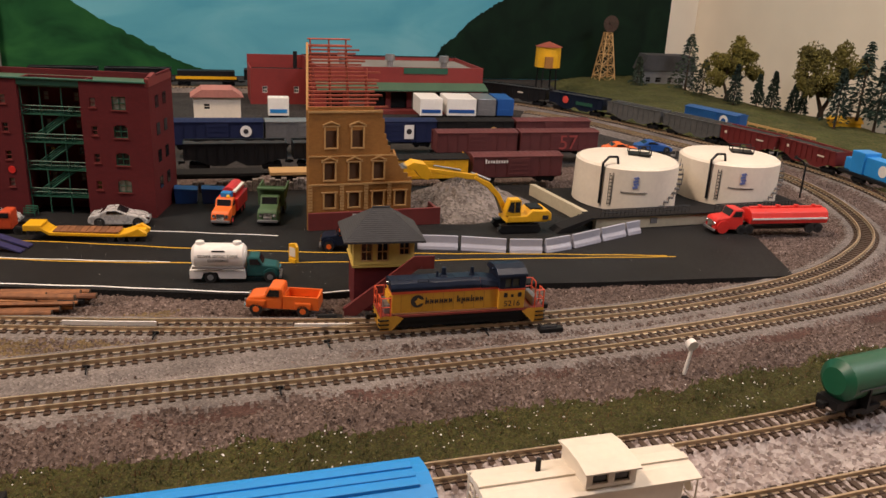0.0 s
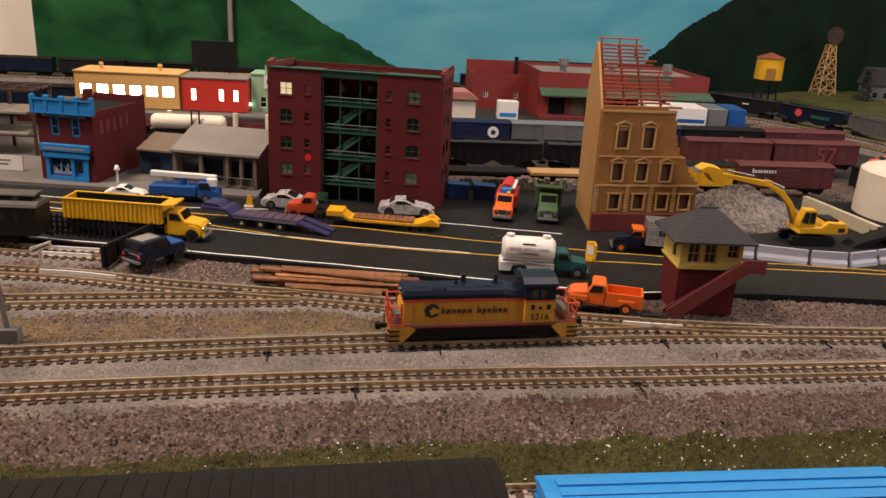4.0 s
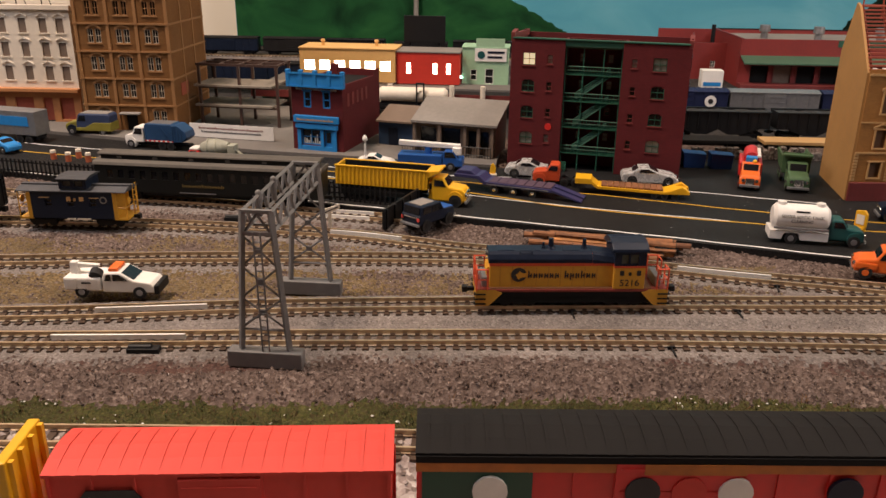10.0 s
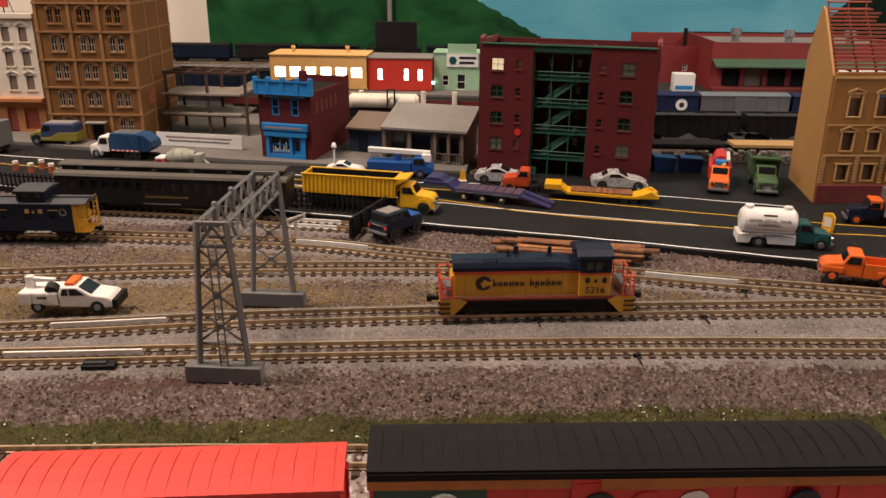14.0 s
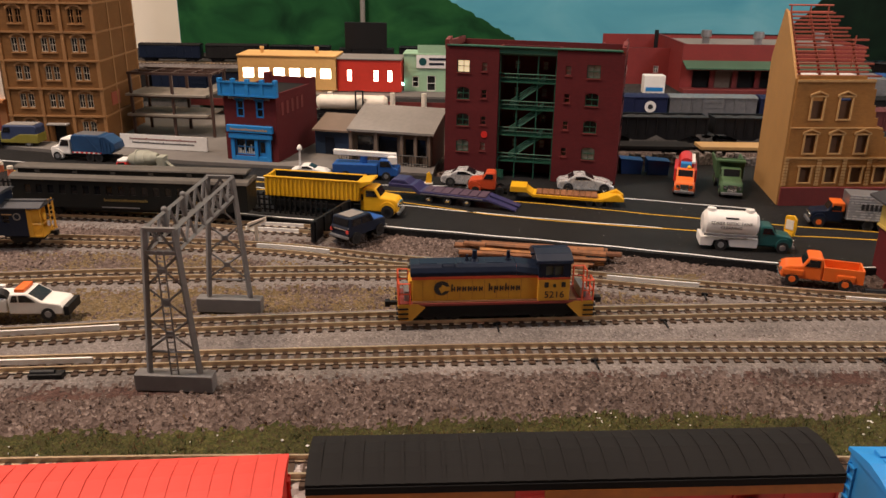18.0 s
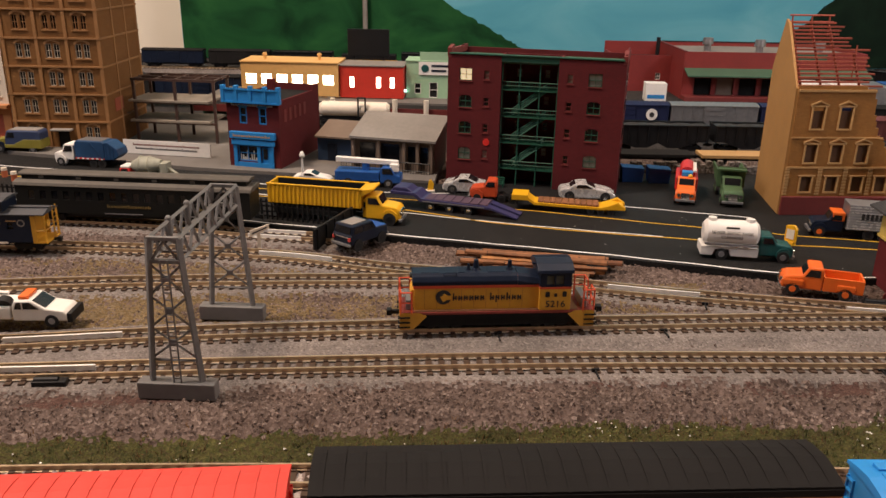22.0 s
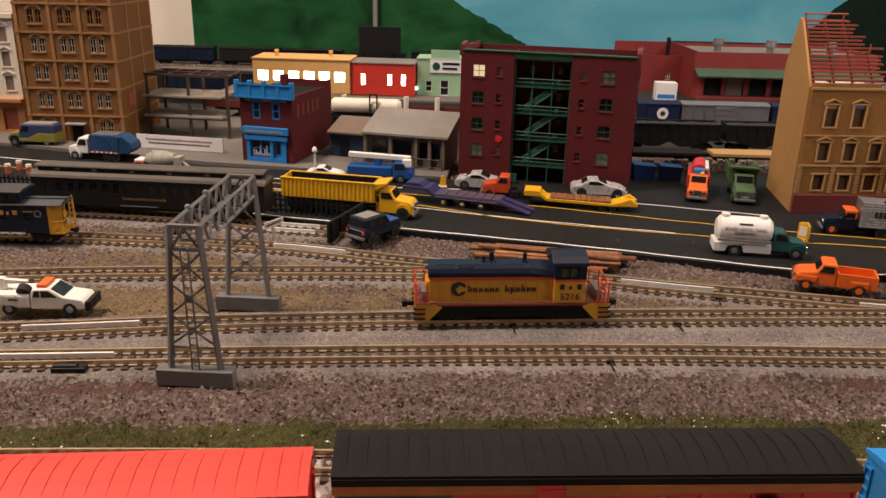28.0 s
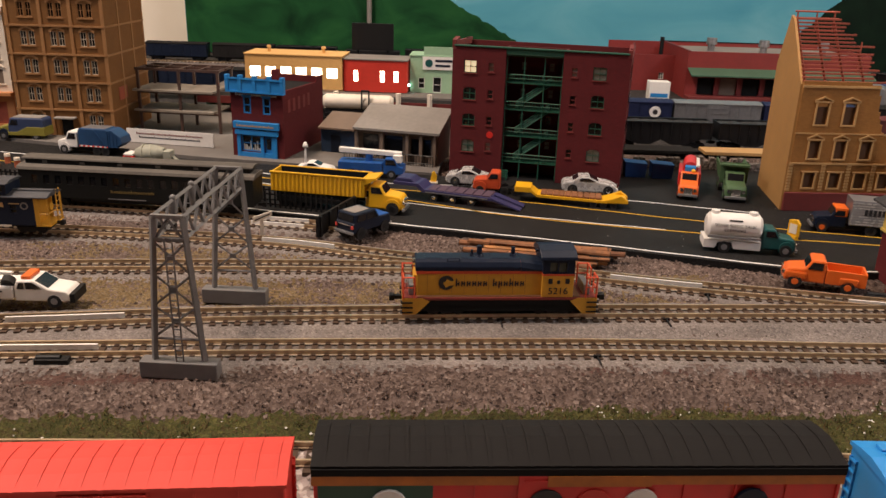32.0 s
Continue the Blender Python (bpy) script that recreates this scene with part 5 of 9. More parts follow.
for hx, hy, hl_, hm, hl in (
    (0.547, 0.621, 70, HOPPER_RED, "dark red hopper car with coal"), (0.53, 0.693, 70, HOPPER_RED, "dark red hopper car with coal"),
    (0.507, 0.757, 76, HOPPER_GREY, "weathered grey hopper car with coal"), (0.48, 0.84, 78, HOPPER_GREY, "weathered grey hopper car with coal"),
    (0.444, 0.919, 80, NAVY, "dark hopper car with bright markings"), (0.397, 0.99, 80, BLACK, "black hopper car with coal"),
    (0.335, 1.045, 80, BLACK, "black hopper car with coal"), (0.262, 1.085, 80, BLACK, "black hopper car with coal")):
    qx, qy, qh = along("near", hx, hy, 0)
    hc_ = hopper(qx, qy, qh, hl_, hm, hl)
    if hm is HOPPER_RED:
        part("number_panel", box(nb(), -22, -14, 9.7, 10.0, 14.5, 15.8), CREAM, hc_, "pale lettering")
        part("emblem", box(nb(), 22, 24.6, 9.7, 10.0, 15, 17.6), CREAM, hc_)
    if hm is NAVY:
        part("emblem", rod(nb(), (14, 9.6, 15), (14, 10.1, 15), 4.5, 4.5, 12), CORAL, hc_)
        part("number_panel", box(nb(), -26, -2, 9.7, 10.0, 11, 15), GREEN_IRON, hc_)
    if hm is BLACK:
        part("number_panel", box(nb(), -8, 0, 9.7, 10.0, 14.5, 16), CREAM, hc_, "pale lettering")
# the same train goes on before the backdrop
for k_ in range(9):
    qx, qy, qh = along("near", 0.262, 1.085, 0.086 * (k_ + 1))
    if k_ in (2, 5):
        fl = thing("flat_car", qx, qy, 1.7 * MM, qh, "black flat car with a yellow sill before the backdrop", "railway car", "cars before the backdrop")
        part("deck", box(nb(), -40, 40, -9, 9, 6, 9.4, 0.2), CHARCOAL, fl)
        part("side_sill", box(nb(), -38, 38, 8.8, 9.6, 9.4, 13), YELLOW, fl, "yellow side sill")
        part("load", box(nb(), -36, 36, -8, 8, 9.4, 20, 0.6), BLACK, fl, "dark covered load")
        for q in (-28, 28):
            bogie(fl, q)
        couplers(fl, 40)
    elif k_ in (7, 8):
        c_ = boxcar(qx, qy, qh, 80, NAVY if k_ == 8 else CHARCOAL, CHARCOAL, "dark boxcar with pale lettering before the backdrop", group="cars before the backdrop", height=24)
        part("lettering", box(nb(), -16, -2, -10.2, -9.6, 15, 17), GREY_ROOF, c_, "pale lettering")
    else:
        hopper(qx, qy, qh, 80, BLACK, "black hopper car with coal before the backdrop")
# blue road diesel at the head of the hopper train
bd_ = thing("road_diesel", 0.548, 0.526, 1.7 * MM, 86, "bright blue road diesel locomotive with white emblem", "locomotive")
part("hood", box(nb(), -50, 30, -6.5, 6.5, 9, 25, 0.6), CAR_BLUE, bd_)
part("cab", box(nb(), 30, 46, -8.5, 8.5, 9, 28, 0.8), CAR_BLUE, bd_)
part("nose", box(nb(), 46, 56, -6, 6, 9, 20, 1.0), CAR_BLUE, bd_)
part("frame_deck", box(nb(), -58, 60, -9, 9, 6, 9, 0.3), BLACK, bd_)
part("emblem", rod(nb(), (8, 6.4, 17), (8, 6.9, 17), 5, 5, 18), WHITE, bd_)
for q in (-36, 36):
    bogie(bd_, q)
couplers(bd_, 58)


# ---- buildings ----
def apartment():
    a = thing("apartment_house", -0.1471, 0.5610, 0.0004, -14, "dark red brick four storey apartment house with green fire escapes", "building")
    a.scale = (0.935, 1.15, 0.975)
    rows = (21, 39, 57, 75)
    left = [(8.5, 17.5, z - 4.2, z + 4.2) for z in rows] + [(26, 30, z - 3, z + 3) for z in rows]
    right = [(84, 88, z - 3, z + 3) for z in rows] + [(98.5, 107.5, z - 4.2, z + 4.2) for z in rows]
    w = part("front_wall", side_wall(nb(), 0, 38, 0, 88, 0, 1.6, left), BRICK_RED, a)
    w2 = part("front_wall", side_wall(nb(), 78, 123, 0, 88, 0, 1.6, right), BRICK_RED, a)
    for q in left + right:
        lit = q[2] > 68 and q[0] < 20
        wide = q[1] - q[0] > 6
        own = w if q[0] < 50 else w2
        pale = (q[0] > 90 and (q[2] > 68 or q[2] < 20)) or (q[0] < 40 and q[2] < 20) or (not wide and q[2] > 68)
        window(own, q, 0.35, GREEN_IRON if wide else MAROON, LIT_DIM if lit else (PALE_PANE if pale else GLASS), 1 if wide else 0, 0.45)
        if wide and q[2] < 68:
            part("arch", prism(nb(), [(q[0], q[3] - 1.6), (q[0] + 2.2, q[3] - 0.3), (q[1] - 2.2, q[3] - 0.3), (q[1], q[3] - 1.6), (q[1], q[3]), (q[0], q[3])], "y", 0.1, 0.9), BRICK_RED, own)
        part("sill", box(nb(), q[0] - 0.5, q[1] + 0.5, -0.5, 0.3, q[2] - 0.7, q[2]), MAROON, w if q[0] < 50 else w2)
    back = [(46 + k * 20, 50 + k * 20, z - 3, z + 3) for z in rows for k in (0, 1)]
    rw = part("recess_wall", side_wall(nb(), 38, 78, 0, 88, 16, 17.6, back), BRICK_RED, a)
    for q in back:
        window(rw, q, 16.3, MAROON, PALE_PANE if (q[2] > 50 or q[2] < 20) else GLASS, 0, 0.4)
    part("recess_side", box(nb(), 36.4, 38, 1.6, 17.6, 0, 88), BRICK_RED, a)
    part("recess_side", box(nb(), 78, 79.6, 1.6, 17.6, 0, 88), BRICK_RED, a)
    part("side_wall", box(nb(), 0, 1.6, 1.6, 42, 0, 90), BRICK_RED, a)
    sw = part("side_wall", box(nb(), 121.4, 123, 1.6, 42, 0, 92), BRICK_RED, a)
    for z in rows:
        for k in (10, 24):
            part("side_window", box(nb(), 122.8, 123.3, k, k + 6, z - 4, z + 4), GLASS, sw)
    part("rear_wall", box(nb(), 0, 123, 42, 43.6, 0, 88), BRICK_RED, a)
    part("parapet", prism(nb(), [(0, 86), (-0.2, 92), (8, 93.5), (9, 91), (30, 90), (43, 90), (43, 86)], "x", -0.4, 2.4), MAROON, a)
    part("parapet", prism(nb(), [(0, 86), (-0.2, 91), (12, 93.5), (13, 91), (43, 90), (43, 86)], "x", 120.6, 123.4), MAROON, a)
    part("roof", box(nb(), 1.6, 121.4, 1.8, 42, 83, 84.2), GREEN_ROOF, a, "grey green flat roof")
    part("coping", box(nb(), 1.0, 121.6, -0.7, 1.8, 88, 89.0, 0.2), GREEN_IRON, a, "dark green coping along the front")
    part("recess_lintel", box(nb(), 38, 78, 0.2, 1.7, 84.5, 88), GREEN_IRON, a)
    part("wall_medallion", rod(nb(), (29, 0.2, 29.5), (29, -0.4, 29.5), 2.4, 2.4, 14), RED, a, "round red sign")
    for z in (12, 30, 48, 66):
        fe = part("fire_escape_landing", box(nb(), 38, 78, 2, 14, z - 0.8, z), GREEN_IRON, a)
        bm = nb()
        for k in range(21):
            bar(bm, (38.5 + k * 1.95, 2.2, z), (38.5 + k * 1.95, 2.2, z + 5), 0.25)
        bar(bm, (38, 2.2, z + 5), (78, 2.2, z + 5), 0.5)
        bar(bm, (38, 2.2, z + 2.5), (78, 2.2, z + 2.5), 0.35)
        part("railing", bm, GREEN_IRON, fe)
        if z < 60:
            bm = nb()
            for y in (3.5, 7.5):
                bar(bm, (46, y, z), (70, y, z + 17.5), 0.9)
                for up in (1.6, 3.1, 4.6):
                    bar(bm, (46, y, z + up), (70, y, z + 17.5 + up), 0.5)
                for k in range(8):
                    bar(bm, (47 + k * 3.2, y, z + 0.5 + k * 2.3), (47 + k * 3.2, y, z + 5 + k * 2.3), 0.3)
            for k in range(12):
                f = (k + 0.5) / 12
                box(bm, 46 + 24 * f - 0.9, 46 + 24 * f + 0.9, 3.5, 7.5, z + 17.5 * f - 0.2, z + 17.5 * f + 0.2)
            part("stair_flight", bm, GREEN_IRON, fe)
    bm = nb()
    for x in (38.6, 51, 65, 77.4):
        bar(bm, (x, 2.6, 0), (x, 2.6, 87), 0.7)
    part("post", bm, GREEN_IRON, a)
    for x in (36.5, 43.5):
        for y in (-5.5, -1.0):
            part("step_leg", bar(nb(), (x, y, 0), (x, y, 6), 0.5), GREEN_IRON, a)
    for k in range(4):
        part("step_tread", box(nb(), 36, 44, -6 + k * 1.3, -5 + k * 1.3, 2.4 + k * 1.1, 2.9 + k * 1.1), GREEN_IRON, a)


# pale colour stands for the light showing through these panes
PALE_PANE = mat("pale_pane_light", (0.27, 0.25, 0.21), 0.35, var=0.3, scale=600)
LIT_DIM = mat("dim_lit_window", (1.0, 0.75, 0.45), 0.6, var=0, emit=0.7)
apartment()


BROWN_CARD = mat("dark_brown_card", (0.1, 0.045, 0.018), 0.7, var=0.15)
OCHRE_PLAIN = mat("smooth_ochre_card", (0.36, 0.19, 0.06), 0.7, var=0.08)


def ruin():
    r = thing("ruined_house", 0.0575, 0.495, 0.0004, 3, "half demolished ochre brick house with bare roof laths", "building")
    g = [(c - 3.6, c + 3.6, 15, 24.5) for c in (14, 31, 48, 64)]
    f1 = [(c - 3.6, c + 3.6, 34, 45) for c in (14, 31, 48)]
    f2 = [(c - 3.8, c + 3.8, 55.5, 68.5) for c in (15, 33)]
    bm = nb()
    side_wall(bm, 0, 72, 12, 34, 0, 1.8, g)
    side_wall(bm, 0, 62, 34, 47, 0, 1.8, f1)
    side_wall(bm, 0, 50, 47, 80, 0, 1.8, f2)
    for x0, x1, z0, z1 in ((62, 66, 34, 40), (62, 64, 40, 44), (66, 69, 34, 37), (50, 58, 47, 51), (50, 56, 51, 56), (50, 54, 56, 60), (50, 53, 60, 64), (50, 51.5, 64, 74), (58, 61, 47, 49), (0, 44, 80, 82)):
        box(bm, x0, x1, 0, 1.8, z0, z1)
    wall = part("front_wall", bm, OCHRE, r)
    for q in g + f1 + f2:
        bm = nb()
        t = 1.0
        for b in ((q[0] - t, q[0], q[2], q[3] + t), (q[1], q[1] + t, q[2], q[3] + t), (q[0] - t, q[1] + t, q[2] - 0.9, q[2]), (q[0] - 2, q[1] + 2, q[3] + 0.6, q[3] + 1.4)):
            box(bm, b[0], b[1], -0.7, 0.1, b[2], b[3])
        c = (q[0] + q[1]) / 2
        if q[2] > 30:
            prism(bm, [(q[0] - 2, q[3] + 1.4), (c, q[3] + 3.6), (q[1] + 2, q[3] + 1.4), (q[1] + 2, q[3] + 2.2), (c, q[3] + 4.6), (q[0] - 2, q[3] + 2.2)], "y", -0.9, 0)
        fr = part("window_surround", bm, OCHRE_TRIM, wall)
        part("broken_sash", box(nb(), q[0], q[1], 1.2, 1.5, q[2], q[2] + (q[3] - q[2]) * (0.84 if q[2] > 50 else 1.0)), BROWN_CARD, fr)
    bm = nb()
    box(bm, -0.3, 72.4, -0.6, 0.1, 30.2, 31.4)
    box(bm, -0.3, 60, -0.5, 0.1, 49.5, 50.3)
    box(bm, -0.3, 50, -0.8, 0.1, 78.2, 79.6)
    for k in range(9):
        for c in (0.8, 22.5, 39.5, 56):
            box(bm, c - 1.4, c + 1.4, -0.5, 0.1, 13 + k * 2, 14.4 + k * 2)
    part("moulding", bm, OCHRE_TRIM, wall)
    part("gable_wall", prism(nb(), [(0.2, 0), (60, 0), (60, 86), (44, 118), (38, 116), (1, 80)], "x", -1.6, 0), OCHRE_PLAIN, r, "smooth ochre end wall").rotation_euler = (0, 0, radians(-11))
    part("rear_wall", box(nb(), 12, 52, 57, 58.6, 0, 70), OCHRE, r)
    part("party_wall", prism(nb(), [(1.8, 12), (58, 12), (58, 40), (40, 44), (20, 30), (8, 26), (1.8, 20)], "x", 70, 71.6), OCHRE, r)
    part("floor_slab", box(nb(), 10, 60, 1.8, 50, 31.5, 33), TAUPE, r)
    part("floor_slab", box(nb(), 10, 46, 1.8, 50, 51.5, 53), TAUPE, r)
    part("base_wall", box(nb(), -0.8, 94, -1.8, 0, 0, 12, 0.2), MAROON, r, "maroon foundation wall")
    part("base_wall", box(nb(), 92, 94, 0, 20, 0, 10, 0.2), MAROON, r)
    part("foundation", box(nb(), 11, 70, 0, 57, 0, 12), MAROON, r)
    n = 17
    for k in range(n):
        f = k / (n - 1)
        ln = 50 - 20 * f + (4 if k % 3 == 0 else (-3 if k % 4 == 1 else 0)) + (7 if k in (5, 7, 9) else 0)
        bar_ = nb()
        box(bar_, 8 * f, 8 * f + ln, 1 + 37 * f, 2.6 + 37 * f, 81 + 34.5 * f, 82.1 + 34.5 * f)
        part("lath", bar_, LATH, r)
    for x in (2, 15, 27, 40):
        f = 1.0 if x < 20 else (0.95 if x < 30 else 0.5)
        part("rafter", rod(nb(), (x, 2.5, 80), (x + 7 * f, 2.5 + 38 * f, 80 + 36 * f), 0.9, None, 4), LATH, r)
    for x in (1, 14, 26):
        part("roof_post", bar(nb(), (x + 8, 40, 108), (x + 8, 40, 121), 0.8), LATH, r)
    for z in (116.5, 120.6):
        part("ridge_rail", bar(nb(), (7, 40, z), (37, 40, z), 0.8), LATH, r)
    part("roof_post", bar(nb(), (44, 20, 84), (44, 20, 104), 0.7), LATH, r)
    r.scale = (0.93, 1.0, 0.955)


ruin()


def signal_tower():
    s = thing("signal_tower", 0.079, 0.382, -0.0005, -4, "small brick and yellow signal tower with hipped slate roof", "building")
    part("brick_base", box(nb(), -14.5, 14.5, -12, 12, -2, 22), BRICK_RED, s)
    holes = [(-11.5, -5.5, 24.2, 34.2), (-3.6, 2.4, 24.2, 34.2), (7.5, 13.0, 27.0, 34.2)]
    bm = nb()
    side_wall(bm, -15, 15, 22, 36.2, -12.5, -11.5, holes)
    side_wall(bm, -15, 15, 22, 36.2, 11.5, 12.5, [])
    for x in (-15, 14):
        box(bm, x, x + 1, -11.5, -6, 22, 36.2)
        box(bm, x, x + 1, -1, 11.5, 22, 36.2)
        box(bm, x, x + 1, -6, -1, 22, 24.5)
        box(bm, x, x + 1, -6, -1, 31.5, 36.2)
    up = part("cabin_wall", bm, PALE_YELLOW, s, "pale yellow boarded upper storey")
    for q in holes:
        window(up, q, -12.2, OCHRE_TRIM, GLASS, 1, 0.6)
    for k in range(11):
        z = 22.9 + k * 1.2
        free = [-15.1, *[c for q in holes if q[2] < z + 0.4 < q[3] for c in (q[0] - 0.2, q[1] + 0.2)], 15.1]
        for a0, a1 in zip(free[::2], free[1::2]):
            part("clapboard", prism(nb(), [(-12.45, z), (-12.85, z + 0.1), (-12.5, z + 1.1)], "x", a0, a1), PALE_YELLOW, up)
    part("belt_trim", box(nb(), -15.6, 15.6, -13.1, 13.1, 21.4, 22.6), PALE_YELLOW, s)
    part("floor_trim", box(nb(), -14, 14, -11, 11, 22.6, 23), DARK, s)
    rf = nb()
    base = [(-20, -17, 36), (20, -17, 36), (20, 17, 36), (-20, 17, 36)]
    vs = [rf.verts.new(Vector(p) * MM) for p in base]
    lo = [rf.verts.new((Vector(p) - Vector((0, 0, 1.0))) * MM) for p in base]
    t0, t1 = rf.verts.new(Vector((-4, 0, 48.5)) * MM), rf.verts.new(Vector((4, 0, 48.5)) * MM)
    for f in ((vs[0], vs[1], t1, t0), (vs[1], vs[2], t1), (vs[2], vs[3], t0, t1), (vs[3], vs[0], t0), lo[::-1]):
        rf.faces.new(f)
    for i in range(4):
        rf.faces.new((lo[i], lo[(i + 1) % 4], vs[(i + 1) % 4], vs[i]))
    roof = part("roof", rf, SLATE, s, "dark grey shingled hipped roof")
    for k in range(1, 17):
        f = k / 17
        y, z, x = -17 * (1 - f), 36 + 12.5 * f, 20 - 16 * f
        bm = box(nb(), -x, x, y - 0.12, y + 0.4, z - 0.1, z + 0.1)
        box(bm, -x, x, -y - 0.4, -y + 0.12, z - 0.1, z + 0.1)
        for q in (-1, 1):
            box(bm, *sorted((q * (x - 0.4), q * (x + 0.12))), y, -y, z - 0.1, z + 0.1)
        part("shingle_course", bm, SLATE, roof)
    part("ridge", box(nb(), -4.5, 4.5, -0.5, 0.5, 48.0, 49.0), SLATE, roof)
    st = nb()
    prism(st, [(-20, -1), (-14, -1), (18, 24), (18, 29), (14, 29), (-20, 3)], "y", -20, -19)
    prism(st, [(-20, -1), (-14, -1), (18, 24), (18, 26), (14, 26), (-20, 1)], "y", -14.5, -13.7)
    for k in range(12):
        box(st, -18 + k * 3, -15 + k * 3, -19, -14.5, k * 2.1, k * 2.1 + 0.6)
    box(st, 14, 24, -20, -12.6, 22.4, 23.2)
    part("staircase", st, MAROON, s, "reddish brown outside staircase")
    part("landing_rail", box(nb(), 18, 24, -20, -19.2, 23, 29), MAROON, s)


signal_tower()


def shop():
    s = thing("corner_shop", -0.3035, 0.592, 0.0012, -14, "narrow red brick shop with bright blue front", "building")
    door, pane = (25, 31, 1, 15), (7, 22, 4, 15.5)
    up = [(9.5, 15.5, 31, 43), (24.5, 30.5, 31, 43)]
    w = part("front_wall", side_wall(nb(), 0, 40, 0, 47, 0, 1.5, [door, pane, *up]), BRICK_RED, s)
    bm = nb()
    box(bm, 5, 34, -1.2, 0.1, 0, 3.2)
    box(bm, 4, 6.6, -1.4, 0.1, 0, 19)
    box(bm, 22.4, 24.6, -1.4, 0.1, 0, 19)
    box(bm, 31.4, 34.6, -1.4, 0.1, 0, 19)
    box(bm, 3, 36, -2.4, 0.1, 16, 19.5, 0.3)
    part("shopfront", bm, SKY_BLUE, s, "bright blue shopfront")
    part("sign_fascia", box(nb(), 2, 37, -3.0, 0.1, 20.5, 25.5, 0.3), SKY_BLUE, s)
    part("sign_lettering", script_bars(nb(), 5, 34, -3.05, 22, 1.8, 14), OCHRE_TRIM, s)
    part("cornice", box(nb(), -1.5, 41.5, -2.6, 0.1, 47, 56, 0.3), SKY_BLUE, s)
    bm = nb()
    for x in (-2, 8, 19, 30, 40):
        box(bm, x - 0.4, x + 2.4, -3.2, 0.3, 46, 58, 0.3)
    box(bm, -2, 42, -3.4, 0.2, 46, 47.2)
    box(bm, -2, 42, -3.4, 0.2, 55, 56)
    part("cornice_post", bm, SKY_BLUE, s)
    part("upper_lettering", script_bars(nb(), 4, 36, -0.1, 43.6, 1.6, 12), WHITE, s)
    for q in up:
        window(w, q, 0.2, SKY_BLUE, GLASS, 0, 0.9)
        part("lintel", box(nb(), q[0] - 0.8, q[1] + 0.8, -0.6, 0.1, q[3], q[3] + 1.2), SKY_BLUE, w)
    window(w, pane, 0.3, SKY_BLUE, GLASS, 1, 0.6)
    bm = nb()
    rr = random.Random(9)
    for k in range(8):
        box(bm, 8 + k * 1.7, 9.1 + k * 1.7, 0.9, 1.1, 4.6, 6 + rr.random() * 6)
    part("display_goods", bm, CREAM, w)
    part("door", box(nb(), 25, 31, 0.4, 1.0, 1, 15), SKY_BLUE, s)
    part("door_pane", box(nb(), 26.4, 29.6, 0.2, 0.45, 6, 13.5), GLASS, s)
    sw = part("side_wall", prism(nb(), [(1.5, 0), (72, 0), (72, 51), (60, 51), (60, 47), (1.5, 48)], "x", 38.5, 40), BRICK_RED, s)
    for k in range(5):
        part("side_window", box(nb(), 39.8, 40.25, 8 + k * 8.5, 12 + k * 8.5, 32, 41), MAROON, sw)
    part("side_wall", box(nb(), 0, 1.5, 1.5, 72, 0, 48), BRICK_RED, s)
    part("rear_wall", box(nb(), 0, 40, 70.5, 72, 0, 50), BRICK_RED, s)
    part("roof", box(nb(), 1.5, 38.5, 1.5, 70.5, 44, 45), CHARCOAL, s)
    part("chimney", box(nb(), 22, 27, 20, 25, 45, 60, 0.3), BRICK_RED, s)


shop()


def porch_house():
    s = thing("porch_house", -0.2135, 0.5915, 0.0012, -14, "low taupe shop house with grey sloping roof and fenced porch", "building")
    holes = [(4, 16, 3, 19), (20, 34, 3, 19), (40, 46, 6, 18), (49, 55, 6, 18)]
    w = part("front_wall", side_wall(nb(), 0, 60, 0, 22.8, 0, 1.4, holes), TAUPE, s)
    for q in holes:
        part("pane", box(nb(), q[0], q[1], 0.8, 1.1, q[2], q[3]), GLASS, w)
    part("roof", prism(nb(), [(-5, 22.6), (34, 34), (34, 35.2), (-5, 24)], "x", -2, 62, 0.2), GREY_ROOF, s, "warm grey sloping roof")
    part("side_wall", prism(nb(), [(1.4, 0), (32, 0), (32, 33), (1.4, 24)], "x", 58.6, 60), TAUPE, s)
    part("side_wall", prism(nb(), [(1.4, 0), (32, 0), (32, 33), (1.4, 24)], "x", 0, 1.4), TAUPE, s)
    part("rear_wall", box(nb(), 0, 60, 32, 33, 0, 33), TAUPE, s)
    part("eave", box(nb(), -2, 62, -5.2, -4.4, 22.4, 24.0), GREY_ROOF, s)
    for q in (-1, 18, 37, 47, 57):
        part("porch_pier", box(nb(), q, q + 2.2, -3.6, -1.4, 0, 22.6), TAUPE, s)
    bm = nb()
    for k in range(34):
        bar(bm, (-8 + k * 2, -6, 0), (-8 + k * 2, -6, 8), 0.35)
    bar(bm, (-8, -6, 7.6), (58, -6, 7.6), 0.6)
    bar(bm, (-8, -6, 2), (58, -6, 2), 0.5)
    part("porch_fence", bm, BLACK, s, "black picket porch rail")
    a = thing("lean_to", -0.243, 0.612, 0.0012, -14, "small blue shed with a brown roof beside the shop", "shed")
    part("wall", box(nb(), 0, 27, 0, 24, 0, 18), SHED_BLUE, a)
    part("roof", prism(nb(), [(-3, 17.5), (26, 25), (26, 26), (-3, 18.8)], "x", -1, 27), TAUPE, a)
    part("door", box(nb(), 8, 15, -0.4, 0.1, 0, 13), NAVY, a)


porch_house()


